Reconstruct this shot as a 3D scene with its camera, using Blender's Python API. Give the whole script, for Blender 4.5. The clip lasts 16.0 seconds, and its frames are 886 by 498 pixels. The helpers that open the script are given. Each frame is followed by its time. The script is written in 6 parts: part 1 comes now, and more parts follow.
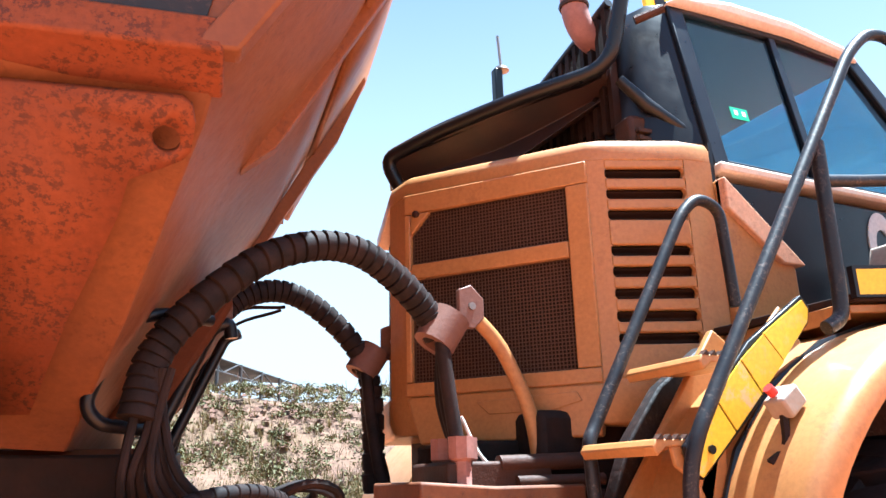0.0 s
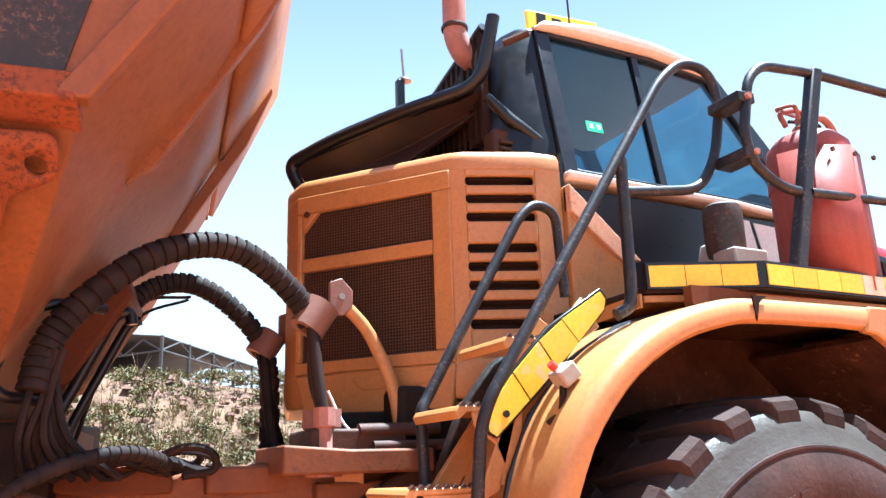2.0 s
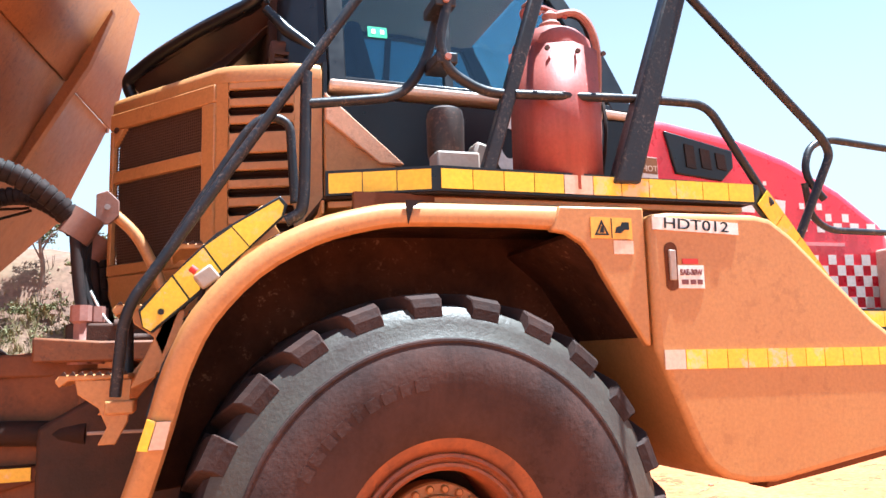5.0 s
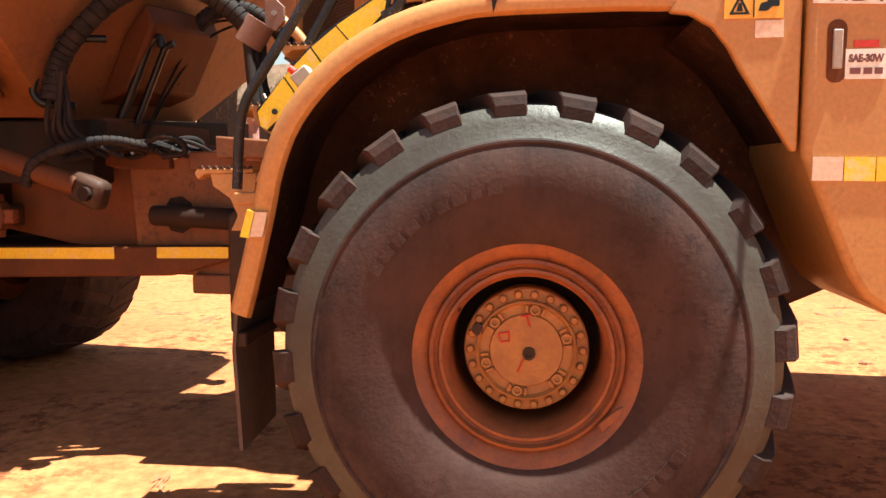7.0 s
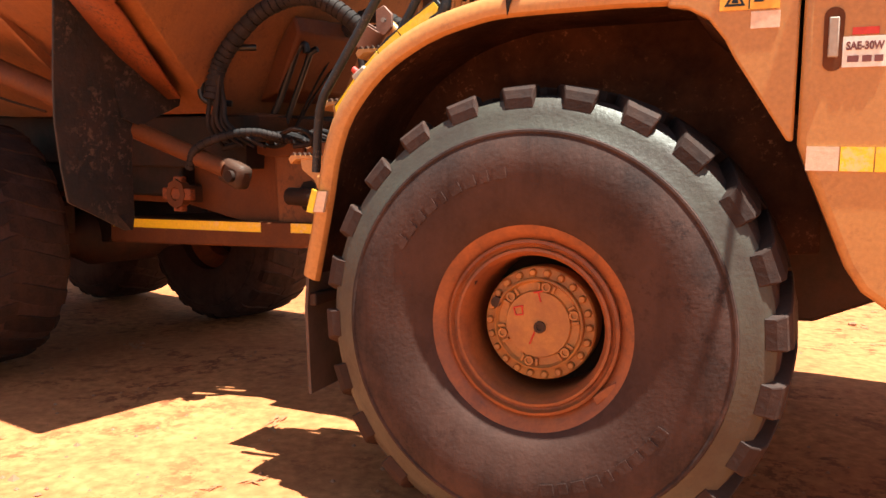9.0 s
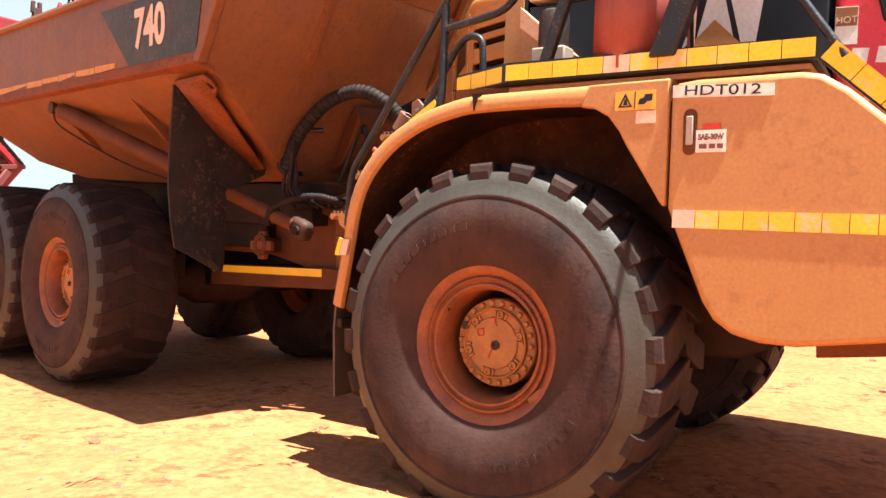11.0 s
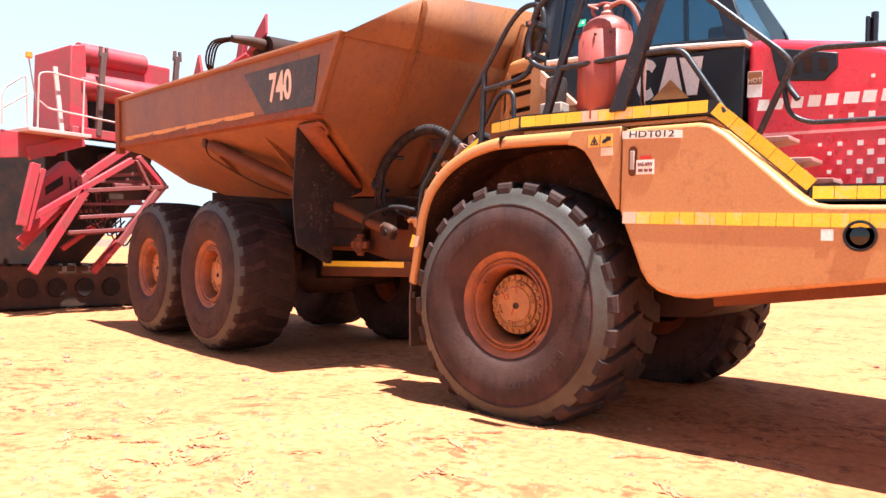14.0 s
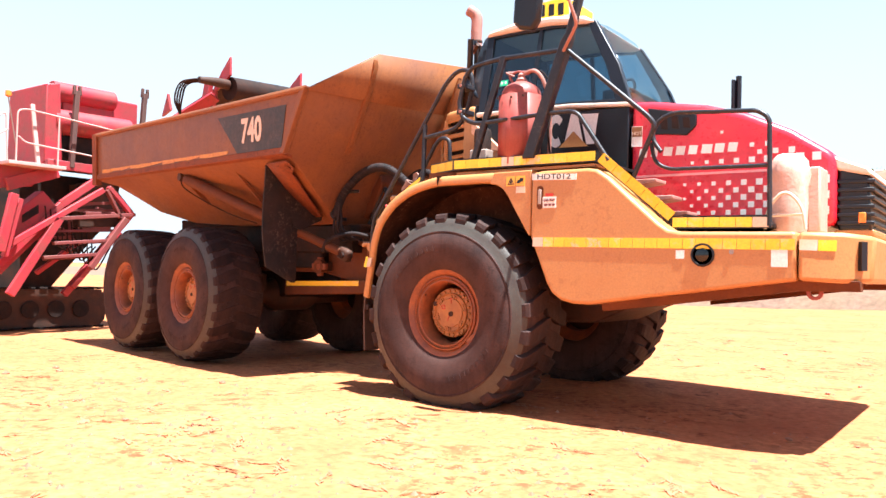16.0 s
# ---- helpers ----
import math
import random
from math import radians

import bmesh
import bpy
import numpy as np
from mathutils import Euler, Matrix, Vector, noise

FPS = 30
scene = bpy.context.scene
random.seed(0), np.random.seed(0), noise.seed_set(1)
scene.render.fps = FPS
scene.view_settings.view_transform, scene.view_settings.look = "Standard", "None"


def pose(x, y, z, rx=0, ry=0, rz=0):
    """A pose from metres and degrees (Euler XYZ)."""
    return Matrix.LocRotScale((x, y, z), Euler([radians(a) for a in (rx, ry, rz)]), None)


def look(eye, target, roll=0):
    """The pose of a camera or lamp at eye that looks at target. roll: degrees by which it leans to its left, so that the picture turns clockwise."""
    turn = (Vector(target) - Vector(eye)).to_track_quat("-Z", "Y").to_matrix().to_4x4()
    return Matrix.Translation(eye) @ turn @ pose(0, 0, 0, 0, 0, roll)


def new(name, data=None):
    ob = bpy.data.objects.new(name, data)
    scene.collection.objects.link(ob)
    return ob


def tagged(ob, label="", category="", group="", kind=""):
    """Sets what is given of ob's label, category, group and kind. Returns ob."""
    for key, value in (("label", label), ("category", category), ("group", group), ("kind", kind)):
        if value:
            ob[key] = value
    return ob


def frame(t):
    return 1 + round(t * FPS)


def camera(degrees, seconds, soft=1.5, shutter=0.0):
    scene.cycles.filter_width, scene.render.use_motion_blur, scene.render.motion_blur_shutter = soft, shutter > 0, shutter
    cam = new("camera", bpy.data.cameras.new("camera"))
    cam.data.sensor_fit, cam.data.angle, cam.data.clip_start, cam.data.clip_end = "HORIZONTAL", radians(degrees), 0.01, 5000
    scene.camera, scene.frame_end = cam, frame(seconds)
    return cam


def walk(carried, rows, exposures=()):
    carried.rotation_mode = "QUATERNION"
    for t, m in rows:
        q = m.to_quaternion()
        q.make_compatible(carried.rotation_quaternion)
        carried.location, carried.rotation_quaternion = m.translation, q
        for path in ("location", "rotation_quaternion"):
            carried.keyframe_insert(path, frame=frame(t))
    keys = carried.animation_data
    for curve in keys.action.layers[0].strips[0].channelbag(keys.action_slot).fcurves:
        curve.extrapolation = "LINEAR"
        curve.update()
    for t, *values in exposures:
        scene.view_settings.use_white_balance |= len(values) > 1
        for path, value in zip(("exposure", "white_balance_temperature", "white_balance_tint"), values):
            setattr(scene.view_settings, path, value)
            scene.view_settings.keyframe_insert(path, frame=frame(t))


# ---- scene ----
cam = camera(58.4, 16.0)
PATH = [
    (0, (-2.539, -2.965, 1.73), (-1.713, -1.235, 2.299), -1.5),
    (0.5, (-2.576, -3.053, 1.747), (-1.724, -1.336, 2.32), -1.6),
    (1, (-2.546, -3.198, 1.73), (-1.676, -1.489, 2.297), -1.7),
    (1.5, (-2.471, -3.393, 1.686), (-1.593, -1.684, 2.242), -1.8),
    (2, (-2.344, -3.555, 1.632), (-1.463, -1.842, 2.169), -1.9),
    (2.5, (-2.116, -3.682, 1.604), (-1.212, -1.971, 2.109), -2.0),
    (3, (-1.929, -3.863, 1.597), (-1.018, -2.15, 2.081), -2.1),
    (3.5, (-1.712, -4.049, 1.582), (-0.803, -2.326, 2.034), -2.1),
    (3.7, (-1.614, -4.091, 1.565), (-0.715, -2.36, 2.009), -2.3),
    (5.8, (-0.498, -4.497, 1.619), (-0.119, -2.537, 1.736), -1.1),
    (6, (-0.409, -4.491, 1.604), (-0.089, -2.519, 1.68), -1.1),
    (6.5, (-0.183, -4.502, 1.596), (-0.132, -2.504, 1.518), -0.6),
    (7, (0.019, -4.358, 1.57), (-0.205, -2.38, 1.373), -0.1),
    (7.5, (0.199, -4.254, 1.578), (-0.147, -2.298, 1.345), -0.1),
    (8, (0.423, -4.219, 1.575), (-0.106, -2.306, 1.332), 0.1),
    (8.5, (0.669, -4.315, 1.546), (-0.063, -2.469, 1.31), 0.5),
    (9, (0.91, -4.48, 1.535), (0.099, -2.664, 1.327), 0.7),
    (9.5, (1.18, -4.573, 1.525), (0.26, -2.806, 1.355), 0.7),
    (10, (1.436, -4.743, 1.532), (0.459, -3.002, 1.411), 0.7),
    (10.2, (1.542, -4.797, 1.5), (0.541, -3.068, 1.413), 1.3),
    (12.3, (2.592, -5.695, 1.426), (1.43, -4.068, 1.422), 1.7),
    (12.5, (2.685, -5.779, 1.407), (1.505, -4.164, 1.404), 1.8),
    (13, (2.886, -6.031, 1.379), (1.651, -4.458, 1.371), 1.8),
    (13.5, (3.101, -6.279, 1.378), (1.835, -4.73, 1.367), 1.8),
    (14, (3.382, -6.509, 1.352), (2.111, -4.964, 1.342), 1.8),
    (14.5, (3.627, -6.785, 1.339), (2.371, -5.228, 1.327), 1.6),
    (15, (3.836, -7.063, 1.334), (2.626, -5.471, 1.333), 1.6),
    (15.5, (4.076, -7.288, 1.325), (2.891, -5.677, 1.351), 1.5),
    (16, (4.276, -7.54, 1.301), (3.1, -5.923, 1.358), 1.5),
]
walk(cam, [(t, look(eye, target, roll)) for t, eye, target, roll in PATH], exposures=[(0, 1.08, 5000, 0), (2, 1.12, 5050, 1), (3.5, 1.08, 5000, 1), (6, 0.68, 5450, 1), (7, 0.46, 6050, -3), (10, 0.64, 6200, -1), (12.5, 0.69, 5650, 6), (16, 0.88, 5600, 7)])

# ---- light ----
SUN = Vector((0.30, -0.045, 1.0)).normalized()
world = bpy.data.worlds.new("sky_world")
scene.world = world
world.use_nodes = True
wn, wl = world.node_tree.nodes, world.node_tree.links
sky = wn.new("ShaderNodeTexSky")
sky.sky_type = 'NISHITA'
sky.sun_disc = False
sky.sun_elevation = math.asin(SUN.z)
sky.sun_rotation = math.atan2(SUN.x, SUN.y)
sky.air_density, sky.dust_density, sky.ozone_density = 1.0, 0.6, 1.0
wn["Background"].inputs["Strength"].default_value = 0.102
haze = wn.new("ShaderNodeMix")
haze.data_type = 'RGBA'
# dusty white haze low in the sky, clearing to blue overhead
up_axis = wn.new("ShaderNodeSeparateXYZ")
wl.new(wn.new("ShaderNodeTexCoord").outputs["Generated"], up_axis.inputs[0])
clear = wn.new("ShaderNodeMapRange")
clear.interpolation_type = 'SMOOTHSTEP'
clear.inputs["From Min"].default_value, clear.inputs["From Max"].default_value = 0.1, 0.75
clear.inputs["To Min"].default_value, clear.inputs["To Max"].default_value = 0.95, 0.12
wl.new(up_axis.outputs["Z"], clear.inputs["Value"])
wl.new(clear.outputs["Result"], haze.inputs[0])
haze.inputs[7].default_value = (5.9, 6.2, 6.2, 1)
wl.new(sky.outputs["Color"], haze.inputs[6])
wl.new(haze.outputs[2], wn["Background"].inputs["Color"])
sun = new("sun", bpy.data.lights.new("sun", 'SUN'))
sun.data.energy, sun.data.angle, sun.data.color = 12.5, radians(0.53), (1.0, 0.94, 0.84)
sun.matrix_world = look(SUN * 50, (0, 0, 0))


# ---- materials ----
def mat(name, base, rough=0.6, metal=0.0, dust=None, dust_amt=0.35, dust_scale=3.0, grain=0.12, grain_scale=60.0,
        bump=0.15, bump_scale=80.0, spots=None, spot_amt=0.0, spot_scale=12.0, coat=0.0, per_object=0.0, streak=0.0, spot_lo=0.53, spec=0.5):
    m = bpy.data.materials.new(name)
    m.use_nodes = True
    n, l = m.node_tree.nodes, m.node_tree.links
    b = n["Principled BSDF"]
    b.inputs["Roughness"].default_value = rough
    b.inputs["Metallic"].default_value = metal
    b.inputs["Coat Weight"].default_value = coat
    b.inputs["Specular IOR Level"].default_value = spec
    co = n.new("ShaderNodeTexCoord").outputs["Object"]

    def noisy(scale, detail=4.0, vec=co, rou=0.6):
        t = n.new("ShaderNodeTexNoise")
        t.inputs["Scale"].default_value, t.inputs["Detail"].default_value, t.inputs["Roughness"].default_value = scale, detail, rou
        l.new(vec, t.inputs["Vector"])
        return t.outputs["Fac"]

    def ramp(src, lo, hi):
        r = n.new("ShaderNodeMapRange")
        r.inputs["From Min"].default_value, r.inputs["From Max"].default_value = lo, hi
        l.new(src, r.inputs["Value"])
        return r.outputs["Result"]

    def times(a, k):
        x = n.new("ShaderNodeMath")
        x.operation = 'MULTIPLY'
        l.new(a, x.inputs[0])
        x.inputs[1].default_value = k
        return x.outputs[0]

    def mixed(fac, c1, c2):
        x = n.new("ShaderNodeMix")
        x.data_type = 'RGBA'
        l.new(fac, x.inputs[0])
        for k, c in ((6, c1), (7, c2)):
            if isinstance(c, tuple):
                x.inputs[k].default_value = (*c, 1)
            else:
                l.new(c, x.inputs[k])
        return x.outputs[2]
    g = ramp(noisy(grain_scale, 5), 0.3, 0.7)
    col = mixed(g, tuple(c * (1 - grain) for c in base), tuple(min(1, c * (1 + grain)) for c in base))
    if dust:
        d = times(ramp(noisy(dust_scale, 6, rou=0.65), 0.38, 0.68), dust_amt)
        col = mixed(d, col, dust)
    if streak:
        mp = n.new("ShaderNodeMapping")
        mp.inputs["Scale"].default_value = (9, 9, 0.7)
        l.new(co, mp.inputs["Vector"])
        s = times(ramp(noisy(2.0, 5, mp.outputs["Vector"]), 0.5, 0.72), streak)
        col = mixed(s, col, spots or dust or base)
    if spots and spot_amt:
        a = n.new("ShaderNodeMath")
        a.operation = 'MULTIPLY'
        l.new(ramp(noisy(spot_scale, 8, rou=0.75), spot_lo, spot_lo + 0.07), a.inputs[0])
        l.new(ramp(noisy(spot_scale * 0.13, 3), spot_lo - 0.11, spot_lo + 0.07), a.inputs[1])
        col = mixed(times(a.outputs[0], spot_amt), col, spots)
    if per_object:
        oi = n.new("ShaderNodeObjectInfo").outputs["Random"]
        h = n.new("ShaderNodeHueSaturation")
        l.new(col, h.inputs["Color"])
        l.new(ramp_out(n, l, oi, 1 - per_object, 1 + per_object), h.inputs["Value"])
        col = h.outputs["Color"]
    l.new(col, b.inputs["Base Color"])
    l.new(ramp_out(n, l, noisy(grain_scale * 0.3, 3), max(0.02, rough - 0.12), min(1, rough + 0.12)), b.inputs["Roughness"])
    if bump:
        bp = n.new("ShaderNodeBump")
        bp.inputs["Strength"].default_value, bp.inputs["Distance"].default_value = bump, 0.01
        l.new(noisy(bump_scale, 5), bp.inputs["Height"])
        l.new(bp.outputs["Normal"], b.inputs["Normal"])
    return m


def ramp_out(n, l, src, lo, hi):
    r = n.new("ShaderNodeMapRange")
    r.inputs["To Min"].default_value, r.inputs["To Max"].default_value = lo, hi
    l.new(src, r.inputs["Value"])
    return r.outputs["Result"]


DUST = (0.36, 0.13, 0.055)
PAINT = mat("faded_orange_paint", (0.45, 0.212, 0.068), 0.42, dust=(0.41, 0.165, 0.052), dust_amt=0.35, bump=0.04, spots=(0.2, 0.07, 0.03), spot_amt=0.25, spot_scale=18, coat=0.08)
# Dusty orange, darkened further to hold the shade under the truck.
PAINT_DUST_SHADE = mat("dusty_shade_orange_paint", (0.13, 0.04, 0.013), 0.65, spec=0.2, dust=(0.06, 0.021, 0.013), dust_amt=0.6, bump=0.1, spots=(0.1, 0.035, 0.02), spot_amt=0.35, spot_scale=22)
BODY_PAINT = mat("worn_dump_body_paint", (0.235, 0.084, 0.026), 0.5, spec=0.3, dust=(0.15, 0.06, 0.038), dust_amt=0.7, dust_scale=1.3, bump=0.05, spots=(0.08, 0.027, 0.018), spot_amt=0.5, spot_scale=38, spot_lo=0.53, streak=0.24)
RUST = mat("rusted_orange_steel", (0.23, 0.062, 0.02), 0.7, dust=(0.16, 0.046, 0.022), dust_amt=0.8, bump=0.25, bump_scale=50, spots=(0.06, 0.026, 0.02), spot_amt=0.75, spot_scale=55, spot_lo=0.5, spec=0.25)
CREAM = mat("pale_cream_paint", (0.72, 0.56, 0.44), 0.4, dust=DUST, dust_amt=0.25, bump=0.03)
BLACK = mat("black_paint", (0.007, 0.008, 0.012), 0.32, spec=0.4, dust=(0.03, 0.02, 0.018), dust_amt=0.22, bump=0.03)
BLACK_WORN = mat("worn_black_decal", (0.014, 0.012, 0.012), 0.5, dust=(0.06, 0.028, 0.018), dust_amt=0.5, spots=(0.3, 0.15, 0.1), spot_amt=0.3, spot_scale=60, bump=0.05, streak=0.1)
RAIL = mat("black_rail_paint", (0.012, 0.014, 0.02), 0.42, spec=0.35, dust=(0.04, 0.028, 0.026), dust_amt=0.25, dust_scale=9, spots=(0.3, 0.22, 0.18), spot_amt=0.3, spot_scale=70, bump=0.1)
TYRE = mat("dusty_tyre_rubber", (0.036, 0.024, 0.023), 0.75, spec=0.12, dust=(0.082, 0.044, 0.037), dust_amt=0.85, dust_scale=3.2, bump=0.25, bump_scale=45, grain=0.25, spots=(0.012, 0.010, 0.011), spot_amt=0.6, spot_scale=10, streak=0.35)
RIM = mat("dusty_orange_rim", (0.29, 0.08, 0.022), 0.55, dust=(0.12, 0.036, 0.019), dust_amt=0.7, dust_scale=7, bump=0.12, spots=(0.09, 0.03, 0.02), spot_amt=0.5, spot_scale=26)
HUB = mat("ochre_hub_paint", (0.40, 0.16, 0.04), 0.55, dust=(0.22, 0.075, 0.03), dust_amt=0.6, dust_scale=12, bump=0.12)
# Black for grimy steel, and for shade painted into gaps and openings.
DARK = mat("grimy_black_and_shade", (0.014, 0.011, 0.01), 0.7, spec=0.15, dust=(0.05, 0.02, 0.013), dust_amt=0.7, bump=0.2)
GRIME = mat("oily_dusty_steel", (0.04, 0.022, 0.016), 0.6, spec=0.25, dust=(0.085, 0.032, 0.018), dust_amt=0.7, dust_scale=6, bump=0.25)
# Mud colour, darkened to include the shade inside the wheel arch.
MUD_SHADE = mat("mud_and_shade_lining", (0.035, 0.015, 0.01), 0.85, spec=0.1, dust=(0.1, 0.038, 0.02), dust_amt=0.8, dust_scale=4, bump=0.6, bump_scale=18, spots=(0.4, 0.2, 0.11), spot_amt=0.5, spot_scale=30, spot_lo=0.57)
HOSE = mat("dusty_black_hose", (0.014, 0.012, 0.013), 0.7, spec=0.15, dust=(0.045, 0.028, 0.025), dust_amt=0.75, dust_scale=8, bump=0.15)
TAPE = mat("yellow_reflective_tape", (0.86, 0.56, 0.012), 0.4, dust=(0.6, 0.33, 0.1), dust_amt=0.25, bump=0.05, spots=(0.72, 0.5, 0.45), spot_amt=0.7, spot_scale=9, per_object=0.08)
TAPE_WORN = mat("worn_pale_tape", (0.72, 0.55, 0.45), 0.55, dust=(0.6, 0.33, 0.1), dust_amt=0.5, bump=0.1)
RED = mat("red_hood_paint", (0.68, 0.016, 0.04), 0.3, dust=(0.5, 0.1, 0.06), dust_amt=0.2, bump=0.02, coat=0.2)
RED_OLD = mat("chalky_red_paint", (0.28, 0.05, 0.04), 0.5, spec=0.35, dust=(0.32, 0.12, 0.09), dust_amt=0.55, bump=0.08, spots=(0.05, 0.02, 0.018), spot_amt=0.8, spot_scale=14, streak=0.3)
RED_PLANT = mat("red_machine_paint", (0.36, 0.022, 0.036), 0.5, dust=(0.2, 0.055, 0.045), dust_amt=0.75, bump=0.06, spots=(0.12, 0.03, 0.02), spot_amt=0.4)
WHITE = mat("white_vinyl", (0.8, 0.78, 0.74), 0.45, dust=(0.6, 0.4, 0.28), dust_amt=0.2, bump=0.02)
GREY = mat("grey_box_plastic", (0.34, 0.29, 0.25), 0.55, dust=DUST, dust_amt=0.3, bump=0.06)
PALE = mat("pale_plastic_wrap", (0.6, 0.4, 0.33), 0.35, dust=(0.6, 0.3, 0.2), dust_amt=0.5, dust_scale=9, bump=0.5, bump_scale=25)
STEEL = mat("worn_grey_steel", (0.3, 0.27, 0.25), 0.4, metal=0.7, dust=DUST, dust_amt=0.4, bump=0.08)
PIPE = mat("rusty_pink_exhaust", (0.36, 0.17, 0.14), 0.7, dust=(0.22, 0.08, 0.05), dust_amt=0.6, dust_scale=8, bump=0.15)
MARK = mat("red_paint_marker", (0.5, 0.03, 0.02), 0.6, bump=0.0)
GREEN = mat("green_sticker", (0.03, 0.42, 0.2), 0.5, bump=0.0)
AMBER = mat("amber_lamp_plastic", (0.8, 0.2, 0.02), 0.25, bump=0.0)
YELLOW = mat("yellow_sign_paint", (0.85, 0.62, 0.02), 0.45, dust=DUST, dust_amt=0.15, bump=0.02)
LABEL = mat("yellow_warning_label", (0.76, 0.40, 0.05), 0.45, bump=0.0)



def dust_ring(m, inner, outer, colour, amount):
    """Dust caked in a ring round a wheel's axis."""
    n, l = m.node_tree.nodes, m.node_tree.links
    b = n["Principled BSDF"]
    src = b.inputs["Base Color"].links[0].from_socket
    co = n.new("ShaderNodeTexCoord").outputs["Object"]
    flat = n.new("ShaderNodeVectorMath")
    flat.operation = 'MULTIPLY'
    flat.inputs[1].default_value = (1, 0, 1)
    l.new(co, flat.inputs[0])
    ln = n.new("ShaderNodeVectorMath")
    ln.operation = 'LENGTH'
    l.new(flat.outputs[0], ln.inputs[0])
    nz = n.new("ShaderNodeTexNoise")
    nz.inputs["Scale"].default_value, nz.inputs["Detail"].default_value = 9.0, 6.0
    l.new(co, nz.inputs["Vector"])
    add = n.new("ShaderNodeMath")
    add.operation = 'MULTIPLY_ADD'
    l.new(nz.outputs["Fac"], add.inputs[0])
    add.inputs[1].default_value = 0.08
    l.new(ln.outputs["Value"], add.inputs[2])
    r = n.new("ShaderNodeMapRange")
    r.inputs["From Min"].default_value, r.inputs["From Max"].default_value = inner, outer
    r.inputs["To Min"].default_value, r.inputs["To Max"].default_value = amount, 0.0
    l.new(add.outputs[0], r.inputs["Value"])
    x = n.new("ShaderNodeMix")
    x.data_type = 'RGBA'
    l.new(r.outputs["Result"], x.inputs[0])
    l.new(src, x.inputs[6])
    x.inputs[7].default_value = (*colour, 1)
    l.new(x.outputs[2], b.inputs["Base Color"])


dust_ring(TYRE, 0.56, 0.74, (0.075, 0.033, 0.024), 0.4)
# Dusty rubber toned apart from the tyre to hold the shoulder's sunlit look.
SHOULDER = mat("dusty_sunlit_shoulder_rubber", (0.055, 0.049, 0.039), 0.48, spec=0.4, dust=(0.04, 0.026, 0.022), dust_amt=0.8, dust_scale=5, bump=0.25, bump_scale=50, streak=0.2)


def glass(name, tint, gloss=0.08):
    """Thin pane: tinted see-through glass with a little mirror gloss."""
    m = bpy.data.materials.new(name)
    m.use_nodes = True
    n, l = m.node_tree.nodes, m.node_tree.links
    n.remove(n["Principled BSDF"])
    clear_side, shine, both = n.new("ShaderNodeBsdfTransparent"), n.new("ShaderNodeBsdfGlossy"), n.new("ShaderNodeMixShader")
    clear_side.inputs["Color"].default_value = (*tint, 1)
    shine.inputs["Roughness"].default_value = 0.04
    both.inputs[0].default_value = gloss
    l.new(clear_side.outputs[0], both.inputs[1])
    l.new(shine.outputs[0], both.inputs[2])
    l.new(both.outputs[0], n["Material Output"].inputs["Surface"])
    return m


GLASS = glass("tinted_cab_glass", (0.42, 0.56, 0.63))
MIRROR = bpy.data.materials.new("mirror_glass")
MIRROR.use_nodes = True
MIRROR.node_tree.nodes["Principled BSDF"].inputs["Metallic"].default_value = 1.0
MIRROR.node_tree.nodes["Principled BSDF"].inputs["Roughness"].default_value = 0.03


# ---- mesh builders ----
def part(name, bm, material, parent=None, label="", bevel=0.0, smooth=38, m=None, solid=0.0, segs=2):
    bmesh.ops.recalc_face_normals(bm, faces=bm.faces)
    if m is not None:
        bm.transform(m)
    me = bpy.data.meshes.new(name)
    bm.to_mesh(me)
    bm.free()
    me.materials.append(material)
    for p in me.polygons:
        p.use_smooth = True
    me.set_sharp_from_angle(angle=radians(smooth))
    ob = new(name, me)
    if parent is not None:
        ob.parent = parent
    if solid:
        s = ob.modifiers.new("thickness", 'SOLIDIFY')
        s.thickness, s.offset = solid, -1
    if bevel:
        b = ob.modifiers.new("rounding", 'BEVEL')
        b.width, b.segments, b.limit_method, b.angle_limit = bevel, segs, 'ANGLE', radians(40)
    if label:
        ob["label"] = label
    return ob


def box(c, s, rot=None, bm=None):
    bm = bm or bmesh.new()
    m = Matrix.Translation(c) @ (rot or Matrix()) @ Matrix.Diagonal((*s, 1))
    bmesh.ops.create_cube(bm, size=1, matrix=m)
    return bm


def prism(pts, a, b, axis="y", bm=None):
    """A flat outline pushed from a to b along an axis."""
    bm = bm or bmesh.new()

    def at(p, k):
        return {"y": (p[0], k, p[1]), "x": (k, p[0], p[1]), "z": (p[0], p[1], k)}[axis]
    lo = [bm.verts.new(at(p, a)) for p in pts]
    hi = [bm.verts.new(at(p, b)) for p in pts]
    bm.faces.new(lo)
    bm.faces.new(hi[::-1])
    for i in range(len(pts)):
        j = (i + 1) % len(pts)
        bm.faces.new((lo[i], hi[i], hi[j], lo[j]))
    return bm


def rounded(pts, r=0.08, n=5):
    """A polyline with its corners rounded."""
    pts = [Vector(p) for p in pts]
    out = [pts[0]]
    for a, b, c in zip(pts, pts[1:], pts[2:]):
        d1, d2 = (a - b), (c - b)
        k = min(r, d1.length * 0.48, d2.length * 0.48)
        p, q = b + d1.normalized() * k, b + d2.normalized() * k
        out += [p * (1 - t) ** 2 + b * 2 * t * (1 - t) + q * t * t for t in (i / n for i in range(n + 1))]
    return out + [pts[-1]]


